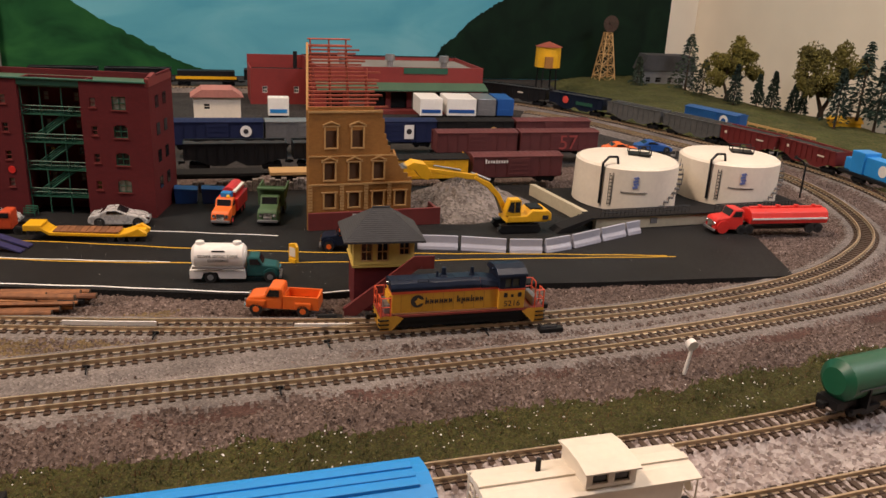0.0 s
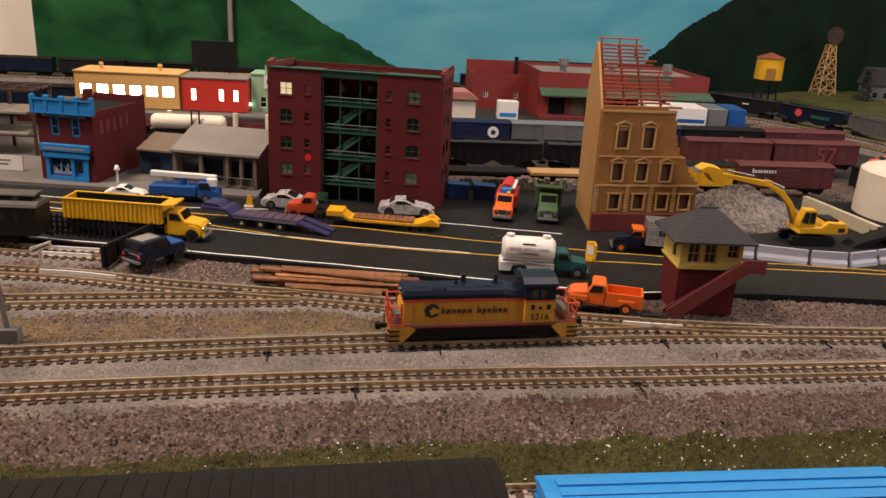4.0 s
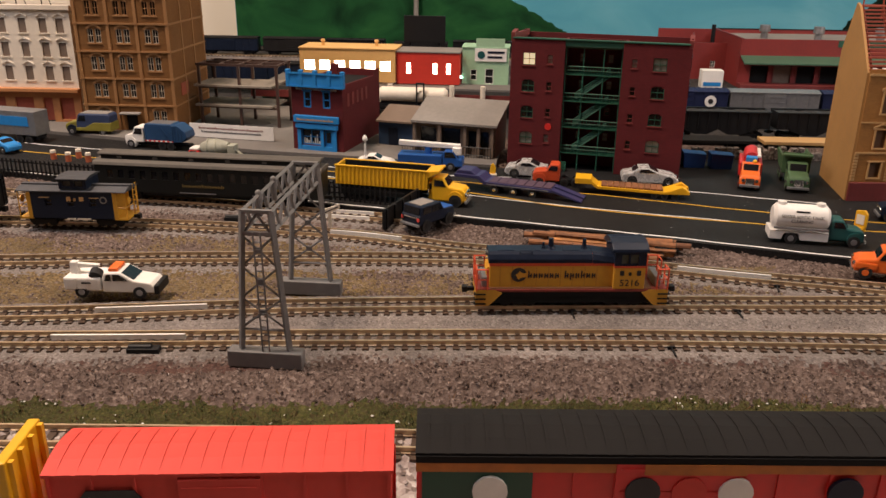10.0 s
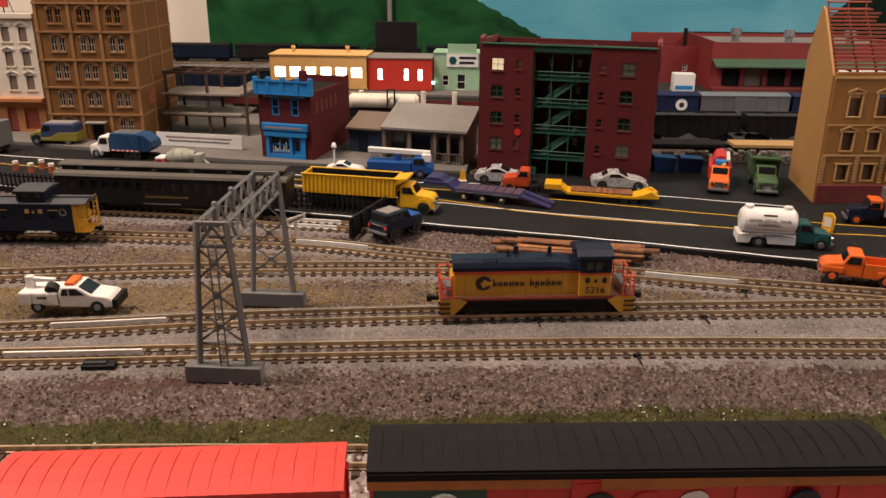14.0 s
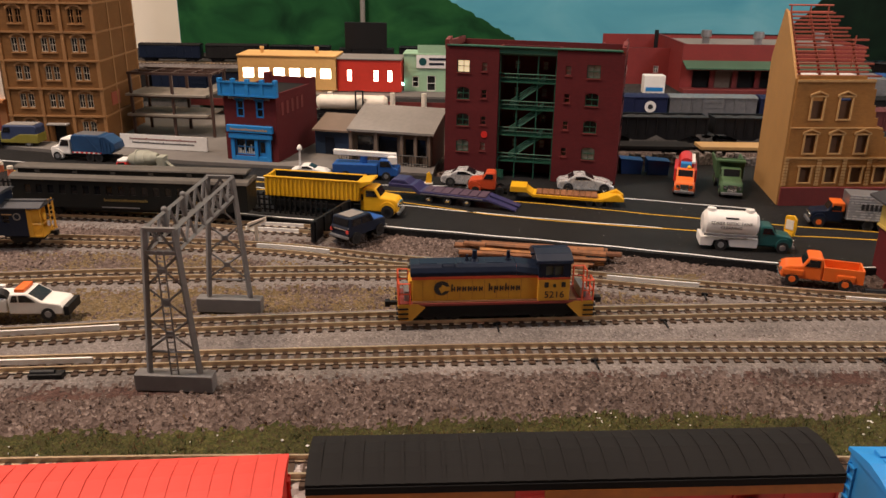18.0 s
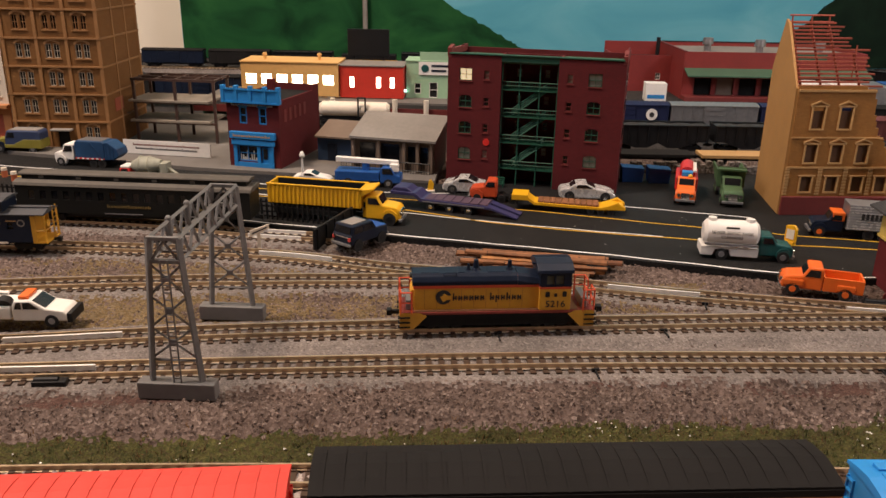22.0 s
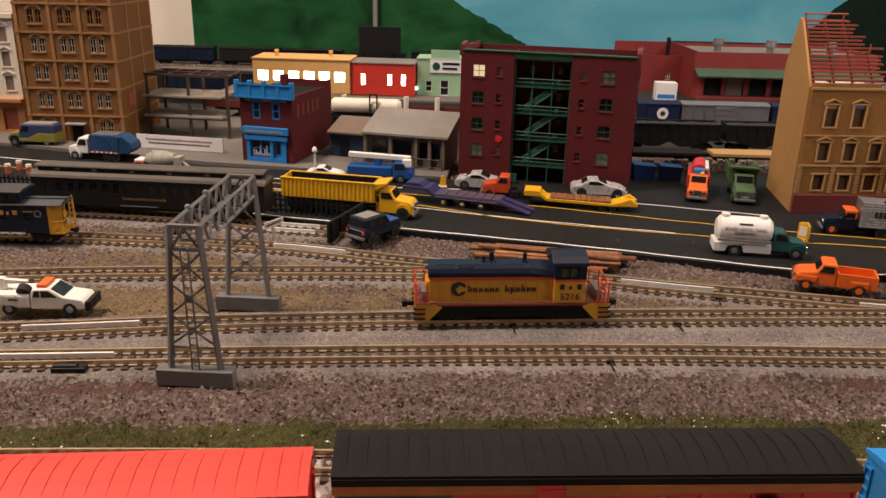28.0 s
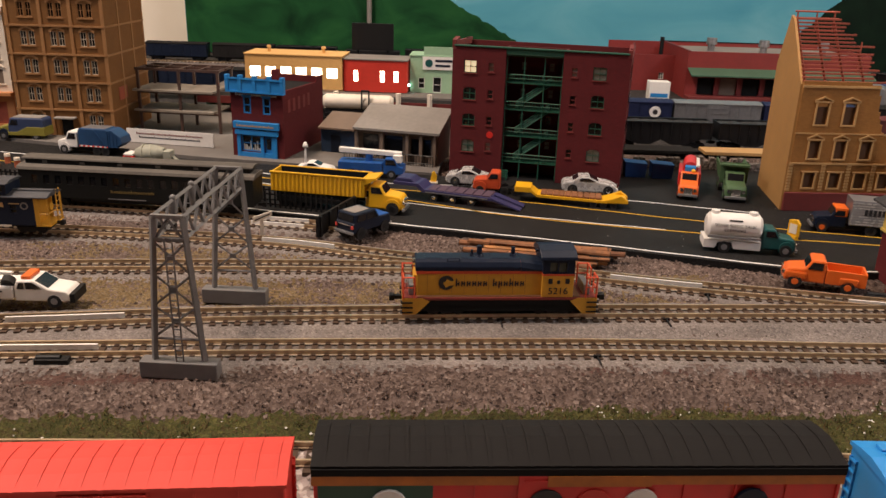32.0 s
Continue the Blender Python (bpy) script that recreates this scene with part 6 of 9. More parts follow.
def brown_block():
    s = thing("office_block", -0.4815, 0.640, 0.0012, 0, "tall brown brick office block with paired arched windows", "building")
    W, H = 74, 168
    fl = [3.5 + 20.9 * k for k in range(8)]
    holes = []
    for c in (15, 37.5, 60):
        for k, z in enumerate(fl):
            for d in (-5.4, 0.7):
                if not (k == 0 and c == 37.5):
                    holes.append((c + d, c + d + 4.7, z + 2.0, z + 12.5))
    door = (32.5, 41.5, 0.2, 13)
    w = part("front_wall", side_wall(nb(), 0, W, 0, H, 0, 1.6, holes + [door]), BROWN_BRICK, s)
    for q in holes:
        window(w, q, 0.35, SASH if q[2] < 80 else BROWN_TRIM, GLASS, 1, 0.5)
    for q in holes[::2]:
        z = q[3] + 0.4
        c = q[1] + 0.7
        part("window_arch", prism(nb(), [(c - 6, z - 1), (c - 5.8, z + 0.6), (c - 3, z + 2.4), (c, z + 3), (c + 3, z + 2.4), (c + 5.8, z + 0.6), (c + 6, z - 1), (c + 5, z - 1), (c + 3, z + 0.8), (c, z + 1.6), (c - 3, z + 0.8), (c - 5, z - 1)], "y", -0.6, 0.1), BROWN_TRIM, w)
        part("window_sill", box(nb(), c - 6, c + 6, -0.8, 0.1, q[2] - 1.1, q[2] - 0.2), BROWN_TRIM, w)
    for k in range(1, 9):
        part("string_course", box(nb(), -0.8, W + 0.8, -1.2, 0.1, 20.9 * k - 1.6, 20.9 * k - 0.2), BROWN_TRIM, s)
    for x in (0, 25.1, 47.6, 71.6):
        part("pilaster", box(nb(), x, x + 2.4, -0.9, 0.1, 0, H), BROWN_TRIM, s)
    part("door", box(nb(), 32.5, 41.5, 0.8, 1.2, 0.2, 13), DARK, s)
    part("canopy", box(nb(), 29, 45, -6, 0, 13.5, 14.8, 0.3), GREY_ROOF, s)
    sw = part("side_wall", box(nb(), W - 1.6, W, 1.6, 78, 0, H), BROWN_BRICK, s)
    part("side_wall", box(nb(), 0, 1.6, 1.6, 78, 0, H), BROWN_BRICK, s)
    part("rear_wall", box(nb(), 0, W, 78, 79.6, 0, H), BROWN_BRICK, s)
    part("roof", box(nb(), 0, W, 0, 79, H, H + 2), BROWN_BRICK, s)
    for k in range(1, 9):
        part("side_course", box(nb(), W, W + 0.7, 0, 79, 20.9 * k - 1.6, 20.9 * k - 0.2), BROWN_TRIM, s)
    for y in (26, 52, 77):
        part("side_pilaster", box(nb(), W, W + 0.5, y - 1.2, y + 1.2, 0, H), BROWN_TRIM, s)
    part("side_poster", box(nb(), W - 0.1, W + 0.4, 14, 30, 26, 36), LATH, sw, "faded painted wall sign")


SASH = mat("dusty_sash_paint", (0.4, 0.34, 0.26), 0.7, var=0.12)
BROWN_BRICK = courses("brown_brick_plastic", (0.19, 0.085, 0.025), (0.13, 0.06, 0.02))
BROWN_TRIM = mat("brown_trim", (0.27, 0.13, 0.045), 0.65, var=0.12)
brown_block()


def white_hotel():
    s = thing("white_hotel", -0.582, 0.667, 0.0012, 0, "white stuccoed hotel with a terracotta ground floor", "building")
    W = 84
    holes = [(c - 3.2, c + 3.2, z, z + 11.5) for c in (10, 27, 44, 61, 75) for z in (34, 53, 72)]
    w = part("front_wall", side_wall(nb(), 0, W, 28, 92, 0, 1.5, holes), CREAM, s)
    for q in holes:
        part("pane", box(nb(), q[0], q[1], 0.8, 1.1, q[2], q[3]), TAUPE, w)
        bm = nb()
        c = (q[0] + q[1]) / 2
        prism(bm, [(c - 5, q[3] + 1), (c, q[3] + 3.4), (c + 5, q[3] + 1), (c + 5, q[3] + 2), (c, q[3] + 4.6), (c - 5, q[3] + 2)], "y", -0.9, 0.1)
        box(bm, c - 4.6, c + 4.6, -0.7, 0.1, q[2] - 1, q[2])
        part("window_head", bm, CREAM, w)
    part("ground_floor", side_wall(nb(), 0, W, 0, 26, -1, 1.5, [(6, 20, 2, 20), (28, 44, 2, 20), (52, 60, 0, 20), (66, 78, 2, 20)]), TERRACOTTA, s)
    part("shop_pane", box(nb(), 4, 80, 0.6, 1, 1, 21), LATH, s)
    part("canopy", box(nb(), -1, W + 1, -6, 1, 25, 28, 0.4), TERRACOTTA, s, "terracotta shop canopy")
    part("cornice", box(nb(), -1.5, W + 1.5, -2, 1.5, 90, 94, 0.4), CREAM, s)
    part("side_wall", box(nb(), W - 1.5, W, 1.5, 55, 0, 92), CREAM, s)
    part("side_wall", box(nb(), 0, 1.5, 1.5, 55, 0, 92), CREAM, s)
    part("rear_wall", box(nb(), 0, W, 53.5, 55, 0, 92), CREAM, s)
    part("roof", box(nb(), 0, W, 1.5, 53.5, 88, 89), GREY_ROOF, s)
    b = thing("roof_billboard", -0.575, 0.684, 0.0927, -3, "orange roof billboard on a dark frame", "billboard")
    part("panel", box(nb(), 0, 52, 0, 1.2, 6, 34), CORAL, b, "orange red poster panel")
    bm = nb()
    for k in range(3):
        box(bm, 6, 46 - 6 * k, -0.4, 0, 12 + 7 * k, 15 + 7 * k)
    part("poster_bars", bm, WHITE, b)
    bm = nb()
    for x in (4, 26, 48):
        bar(bm, (x, 0.6, 0), (x, 0.6, 34), 0.8)
        bar(bm, (x, 14, 0), (x, 1, 26), 0.6)
    part("frame", bm, BLACK, b)


TERRACOTTA = mat("terracotta_plastic", (0.45, 0.19, 0.07), 0.6, var=0.1)
white_hotel()


def steel_skeleton():
    s = thing("building_skeleton", -0.397, 0.668, 0.0012, -6, "unfinished building of brown steel columns and grey floor slabs", "building frame")
    for x in (0, 34, 66):
        for y in (0, 30):
            part("column", box(nb(), x - 1, x + 1, y - 1, y + 1, 0, 50), RUST, s)
    for z in (16, 32):
        part("floor_slab", box(nb(), -4, 62, -3, 33, z, z + 1.6), SLAB, s, "pale tan unfinished floor slab")
    for y in (0, 15, 30):
        part("beam", box(nb(), -2, 68, y - 0.8, y + 0.8, 48.4, 50.4), RUST, s)
    for x in (0, 17, 34, 50, 66):
        part("beam", box(nb(), x - 0.8, x + 0.8, -1, 31, 48.6, 50.2), RUST, s)
    for z in (14.5, 30.5):
        for y in (0, 30):
            part("beam", box(nb(), -1, 67, y - 0.7, y + 0.7, z, z + 1.6), RUST, s)
    b = thing("site_banner", -0.392, 0.622, 0.0012, -10, "long white banner with a line of dark lettering", "banner")
    part("sheet", box(nb(), 0, 70, 0, 0.6, 0.5, 11), WHITE, b)
    for z, a0, a1, m in ((7.0, 8, 62, MAROON), (4.2, 10, 60, NAVY)):
        part("lettering", script_bars(nb(), a0, a1, -0.05, z, 1.7, 24), m, b)
    bm = nb()
    for x in (0.5, 23, 46, 69.5):
        bar(bm, (x, 1, 0), (x, 1, 11), 0.7)
    part("stake", bm, TAUPE, b)


RUST = mat("rust_brown_steel", (0.06, 0.03, 0.022), 0.6, var=0.15)
steel_skeleton()


def small_house(name, x, y, z, rz, W, D, H, wall, roof, label, holes, lit, cat="building", frame=None):
    s = thing(name, x, y, z, rz, label, cat)
    w = part("front_wall", side_wall(nb(), 0, W, 0, H, 0, 1.2, holes), wall, s)
    for q in holes:
        window(w, q, 0.2, frame or wall, lit, 0, 0.5)
    part("side_wall", box(nb(), 0, 1.2, 1.2, D, 0, H), wall, s)
    part("side_wall", box(nb(), W - 1.2, W, 1.2, D, 0, H), wall, s)
    part("rear_wall", box(nb(), 0, W, D - 1.2, D, 0, H), wall, s)
    part("roof", box(nb(), -0.8, W + 0.8, -0.8, D + 0.8, H, H + 1.4, 0.3), roof, s)
    return s


deck = thing("elevated_street", -0.37, 0.755, 0.0012, -3, "raised dark street deck on white pillars", "platform")
part("deck_slab", box(nb(), -10, 240, 0, 110, 12, 15), CHARCOAL, deck)
part("paving", box(nb(), -8, 238, 22, 108, 15, 16.8), CONCRETE, deck)
part("fascia", box(nb(), -10, 240, -1, 0, 9, 15.5), MAROON, deck)
for k_ in (66, 121, 177, 205):
    part("pillar", rod(nb(), (k_, -4, -2), (k_, -4, 24), 2.3, 2.3, 14), CREAM, deck)
part("dark_arcade", box(nb(), -10, 240, 30, 32, 0, 12), CAR_DARK_GREEN, deck)
tk_ = thing("tank_wagon", -0.2245, 0.698, 0.0012, -3, "pale silver tank wagon standing below the raised street", "railway car")
bm = rod(nb(), (-27, 0, 23), (27, 0, 23), 6.2, 6.2, 22)
rod(bm, (-29.5, 0, 23), (-27, 0, 23), 4.2, 6.2, 22)
rod(bm, (27, 0, 23), (29.5, 0, 23), 6.2, 4.2, 22)
part("tank", bm, CREAM, tk_, "pale cream tank")
part("frame", box(nb(), -31, 31, -4, 4, 13, 17), BLACK, tk_)
for q in (-20, 20):
    bogie(tk_, q, 9.5)
part("trestle", box(nb(), -34, 34, -8, 8, 0, 10.7), CHARCOAL, tk_)
for q in (4, 10):
    part("filler_pipe", rod(nb(), (q, -7, 12), (q, -7, 34), 0.7, 0.7, 8), BLACK, tk_)
part("filler_arm", rod(nb(), (4, -7, 33.5), (10, -7, 33.5), 0.7, 0.7, 8), BLACK, tk_)
small_house("diner", -0.341, 0.790, 0.0200, -3, 92, 40, 30, DINER, DINER, "peach yellow diner with brightly lit windows", [(4 + k * 14.6, 15 + k * 14.6, 10, 20) for k in range(6)], LIT)
for k_ in (20, 72):
    v_ = thing("roof_vent", -0.341 + k_ * MM, 0.806, 0.0514, 0, "small cream roof vent on the diner", "vent", "diner vents")
    part("vent_pipe", rod(nb(), (0, 0, 0), (0, 0, 4), 1.6, 1.6, 10), DINER, v_)
    part("vent_cap", rod(nb(), (0, 0, 4), (0, 0, 6), 2.4, 1.8, 10), DINER, v_)
small_house("red_cottage", -0.248, 0.788, 0.0190, -3, 60, 36, 29, SCARLET, GREY_ROOF, "scarlet cottage with three glowing windows and flat grey roof", [(9, 14, 9, 20), (34, 39, 9, 20), (47, 52, 9, 20)], LIT)
mint = small_house("mint_shop", -0.186, 0.798, 0.0180, -3, 44, 30, 34, MINT, MINT, "mint green stepped shop with a white sign", [(8, 14, 4, 14), (22, 30, 0.5, 15)], GLASS, frame=WHITE)
part("stepped_gable", box(nb(), 13, 40, -0.4, 1.2, 34, 43), MINT, mint)
part("sign_board", box(nb(), 12, 42, -1.2, -0.4, 22, 34), WHITE, mint, "white sign with round emblem")
part("sign_emblem", rod(nb(), (18, -1.1, 28), (18, -1.6, 28), 3.6, 3.6, 16), TEAL, mint)
part("sign_bars", box(nb(), 24, 40, -1.5, -1.2, 29.5, 31.5), NAVY, mint)
part("sign_bars", box(nb(), 24, 38, -1.5, -1.2, 25, 27), NAVY, mint)
part("bulb", dome(nb(), (-2, -2, 6), 2.6, 1.0), LIT_COOL, mint, "glowing cool bulb")
for k_, (bx, by, bw) in enumerate(((-0.245, 0.832, 41),)):
    b_ = thing("black_billboard", bx, by, 0.0162, -2, "black billboard on posts seen from behind", "billboard")
    part("panel", box(nb(), 0, bw, 0, 1.5, 36, 62, 0.3), BLACK, b_)
    part("post", box(nb(), 5, 7, 1.5, 3.5, 0, 62), BLACK, b_)
    part("post", box(nb(), bw - 7, bw - 5, 1.5, 3.5, 0, 62), BLACK, b_)
p_ = thing("backdrop_pole", -0.269, 1.262, -0.0055, 0, "tall pale grey pole before the backdrop", "pole")
part("pole", rod(nb(), (0, 0, 0), (0, 0, 300), 3.6, 3.6, 14), GREY_ROOF, p_)
part("foot", rod(nb(), (0, 0, 0), (0, 0, 3), 6, 6, 14), GREY_ROOF, p_)


def depot():
    s = thing("freight_depot", 0.054, 0.97, -0.0055, 0, "long red freight depot with green awning and roof vents", "building")
    h1 = [(14, 20, 14, 22), (52, 58, 14, 22)]
    w1 = part("low_wing", side_wall(nb(), 0, 72, 0, 43, 48, 50, h1), SCARLET_DARK, s)
    for q in h1:
        window(w1, q, 48.4, WHITE, GLASS, 1, 0.6)
    part("wing_end", box(nb(), 0, 2, 50, 110, 0, 43), SCARLET_DARK, s)
    part("wing_roof", box(nb(), 2, 72, 50, 110, 36, 37), CHARCOAL, s)
    h2 = [(84 + k * 26, 104 + k * 26, 2, 24) for k in range(7)]
    w2 = part("main_hall", side_wall(nb(), 70, 278, 0, 53.5, -6, -4, h2), SCARLET_DARK, s)
    for k, q in enumerate(h2):
        part("loading_door", box(nb(), q[0], q[1], -3.4, -3.0, q[2], q[3]), (DARK, TAUPE, DARK)[k % 3], w2)
        part("door_post", box(nb(), q[0] - 1, q[0], -6.6, -3.6, 2, 25), MAROON, w2)
    part("hall_end", box(nb(), 70, 72, -4, 110, 0, 53.5), SCARLET_DARK, s)
    part("hall_end", box(nb(), 276, 278, -4, 110, 0, 53.5), SCARLET_DARK, s)
    part("rear_wall", box(nb(), 0, 278, 110, 112, 0, 53.5), SCARLET_DARK, s)
    part("roof", box(nb(), 72, 276, -4, 110, 48, 49), GREY_ROOF, s, "grey gravelled roof behind a low parapet")
    part("coping", box(nb(), 69.4, 278.6, 109.6, 112.6, 53.5, 54.6), BLACK, s)
    part("coping", box(nb(), 69.6, 72.4, -6.4, 109.6, 53.5, 54.3), MAROON, s)
    part("awning", prism(nb(), [(-24, 27.5), (-6, 34), (-6, 35.4), (-24, 29)], "x", 71, 280), GREEN_ROOF, s, "green sloping awning")
    part("sign_panel", box(nb(), 177, 232, -6.8, -6.1, 46, 53), GREEN_IRON, s, "green sign panel")
    part("platform", box(nb(), 70, 284, -24, -6, 0, 5, 0.3), MAROON, s)
    for x, y in ((112, 50), (169, 34), (236, 26)):
        bm = rod(nb(), (x, y, 48), (x, y, 57), 4.2, 4.2, 16)
        rod(bm, (x, y, 57), (x, y, 64.5), 6.4, 5.8, 18)
        part("roof_vent", bm, STEEL, s, "round metal roof ventilator")
    part("chimney_pipe", rod(nb(), (55, 60, 36), (55, 60, 63), 2.5, 2.5, 12), BLACK, s)


SCARLET_DARK = mat("depot_red_wall", (0.2, 0.021, 0.018), 0.6, var=0.1)
depot()
small_house("pink_roof_hut", -0.012, 0.85, -0.0055, 0, 46, 30, 34, CREAM, LATH, "small cream hut with a dull pink roof", [(10, 16, 22, 28)], GLASS)
part("hipped_roof", prism(nb(), [(-3, 34.5), (49, 34.5), (38, 42), (8, 42)], "y", -3, 33), mat("dull_pink_roof", (0.4, 0.16, 0.13), 0.7), bpy.data.objects["pink_roof_hut"])
for k_, (cx, cw, cm, cl) in enumerate(((0.064, 22, SKY_BLUE, "small blue and white container by the depot"), (0.232, 26, WHITE, "white container with blue stripe"), (0.264, 34, WHITE, "white container with small emblem"), (0.300, 22, STEEL, "plain grey container by the depot"), (0.324, 20, BLUE, "plain blue container by the depot"))):
    c_ = thing("container", cx, 0.885, 0.004, -3 - k_, cl, "container", "containers by the depot")
    part("body", box(nb(), 0, cw, 0, 46 if k_ else 16, 0, 19, 0.4), WHITE if k_ == 0 else cm, c_)
    part("stripe", box(nb(), 2, cw - 2, -0.3, 0.1, 3, 7), BLUE if cm is WHITE else cm, c_)
    part("support_block", box(nb(), 1, cw - 1, 1, 15, -9.5, 0), BLACK, c_)

# water tower and windmill
wt = thing("water_tower", 0.4824, 1.1133, -0.0055, 0, "yellow water tower with a dull red conical roof", "water tower")
part("tank", rod(nb(), (0, 0, 40), (0, 0, 69), 18.5, 18, 26), YELLOW, wt)
part("roof", rod(nb(), (0, 0, 69), (0, 0, 76), 20, 1.0, 26), LATH, wt)
part("outlet_frame", box(nb(), -12, 0, -19.5, -17, 40, 56), OCHRE, wt)
for a_ in range(4):
    c_, s_ = math.cos(a_ * 1.571 + 0.78) * 14, math.sin(a_ * 1.571 + 0.78) * 14
    part("leg", rod(nb(), (c_ * 1.15, s_ * 1.15, 0), (c_, s_, 38), 1.4, 1.2, 8), BLACK, wt)
wm = thing("wind_pump", 0.628, 1.215, -0.0055, 0, "timber lattice wind pump tower with a dark wheel", "windmill")
bm = nb()
cs = [(-1, -1), (1, -1), (1, 1), (-1, 1)]
for i_ in range(4):
    a_, b_ = cs[i_], cs[(i_ + 1) % 4]
    bar(bm, (a_[0] * 15, a_[1] * 15, 0), (a_[0] * 5, a_[1] * 5, 84), 1.3)
    for k_ in range(5):
        z0_, z1_ = k_ * 16.8, (k_ + 1) * 16.8
        r0_, r1_ = 15 - 10 * k_ / 5, 15 - 10 * (k_ + 1) / 5
        bar(bm, (a_[0] * r0_, a_[1] * r0_, z0_), (b_[0] * r1_, b_[1] * r1_, z1_), 0.8)
        bar(bm, (b_[0] * r0_, b_[1] * r0_, z0_), (a_[0] * r1_, a_[1] * r1_, z1_), 0.8)
        bar(bm, (a_[0] * r1_, a_[1] * r1_, z1_), (b_[0] * r1_, b_[1] * r1_, z1_), 0.8)
part("lattice_tower", bm, OCHRE_TRIM, wm, "pale timber lattice")
bm = nb()
for k_ in range(18):
    a_ = k_ * 2 * math.pi / 18
    prism(bm, [(math.cos(a_ - 0.1) * 3, 98 + math.sin(a_ - 0.1) * 3), (math.cos(a_ - 0.12) * 13, 98 + math.sin(a_ - 0.12) * 13), (math.cos(a_ + 0.14) * 13, 98 + math.sin(a_ + 0.14) * 13), (math.cos(a_ + 0.1) * 3, 98 + math.sin(a_ + 0.1) * 3)], "y", -7, -6.2)
rod(bm, (0, -7.5, 98), (0, 4, 98), 2, 2, 10)
rod(bm, (0, -3, 84), (0, -3, 98), 1, 1, 8)
part("wheel", bm, RUST, wm, "dark bladed wheel")


def wrapped(bm, r):
    """Bends what was drawn flat before y = 0 round a drum of radius r (millimetres)."""
    for v in bm.verts:
        a, k = v.co.x / (r * MM), r * MM - v.co.y
        v.co.x, v.co.y = k * math.sin(a), -k * math.cos(a)
    return bm


def tank_farm():
    s = thing("tank_depot_base", 0.246, 0.470, 0.0004, 2, "low cream retaining wall and dark walkway round two storage tanks", "retaining wall")
    part("front_wall", box(nb(), 0, 188, 0, 4, 0, 8.5, 0.4), TANWALL, s)
    part("side_wall", prism(nb(), [(0, 0), (4, 0), (-4, 92), (-8, 92)], "z", 0, 8.5), TANWALL, s)
    part("drain_plate", box(nb(), 42, 47, -0.5, 0.2, 3, 7), GREY_PLASTIC, s)
    part("infill", box(nb(), -2, 188, 4, 90, 0, 5), CHARCOAL, s)
    part("walkway", box(nb(), -4, 176, -2, 14, 8.5, 9.4, 0.2), CHARCOAL, s, "dark grating walkway")
    part("stair_ramp", prism(nb(), [(-26, 3), (-4, 9.8), (-4, 8), (-22, 0), (-30, 0)], "y", -2, 10), CHARCOAL, s)
    for x0 in (2, 92):
        bm = nb()
        for k in range(24):
            bar(bm, (x0 + k * 3, -1.5, 9.8), (x0 + k * 3, -1.5, 15), 0.3)
        bar(bm, (x0, -1.5, 14.8), (x0 + 69, -1.5, 14.8), 0.6)
        bar(bm, (x0, -1.5, 12.2), (x0 + 69, -1.5, 12.2), 0.4)
        part("railing", bm, BLACK, s)
    for k, cx in enumerate((0.296, 0.386)):
        t = thing("storage_tank", cx, 0.527 + 0.003 * k, 0.0054, -25, "large white storage tank with dark pipes and a blue emblem", "tank", "storage tanks")
        bm = rod(nb(), (0, 0, 0), (0, 0, 30), 38, 37.5, 48)
        part("shell", bm, CREAM, t)
        bm = rod(nb(), (0, 0, 30), (0, 0, 31.4), 37.5, 35.5, 48)
        rod(bm, (0, 0, 31.4), (0, 0, 34.4), 35.5, 4, 48)
        part("roof", bm, CREAM, t)
        bm = nb()
        pts = [(-19, -34, 4), (-19, -34, 33), (-15, -30, 37), (-9, -28, 37), (-8, -28, 31)]
        for a, b in zip(pts, pts[1:]):
            rod(bm, a, b, 0.9, None, 10)
        part("feed_pipe", bm, BLACK, t, "bent black feed pipe")
        bm = nb()
        for y in (0, 2.2):
            bar(bm, (-13.5 + y, -36.6, 4), (-13.5 + y, -36.6, 27), 0.35)
        for z in range(9):
            bar(bm, (-13.5, -36.6, 5 + z * 2.5), (-11.3, -36.6, 5 + z * 2.5), 0.4)
        part("ladder", bm, BLACK, t)
        bm = nb()
        for z in range(4):
            prism(bm, [(3 + 0.8 * (z % 2), 17 + z * 2.2), (6.5 + 0.8 * (z % 2), 17.8 + z * 2.2), (6.2, 19.4 + z * 2.2), (2.8, 18.6 + z * 2.2)], "y", -0.3, 0.3)
        part("emblem", wrapped(bm, 38), EMBLEM_BLUE, t, "blue wavy emblem")
        part("lettering", wrapped(script_bars(nb(), -5, 14, -0.1, 13.6, 1.4, 14), 38), INK, t)
        bm = nb()
        box(bm, 0, 16, -6, 6, 34, 35.4)
        for x in (0, 8, 16):
            for y in (-6, 6):
                bar(bm, (x, y, 35), (x, y, 39.5), 0.5)
        for y in (-6, 6):
            bar(bm, (0, y, 39.3), (16, y, 39.3), 0.5)
        part("roof_platform", bm, BLACK, t)
        bm = nb()
        for k2 in range(12):
            a = math.radians(-50 + k2 * 7)
            box(bm, math.cos(a) * 39 - 1.6, math.cos(a) * 39 + 1.6, math.sin(a) * 39 - 1.6, math.sin(a) * 39 + 1.6, 4 + k2 * 2.5, 5 + k2 * 2.5)
            bar(bm, (math.cos(a) * 41, math.sin(a) * 41, 4 + k2 * 2.5), (math.cos(a) * 41, math.sin(a) * 41, 9 + k2 * 2.5), 0.4)
        part("spiral_stair", bm, GREY_PLASTIC, t)
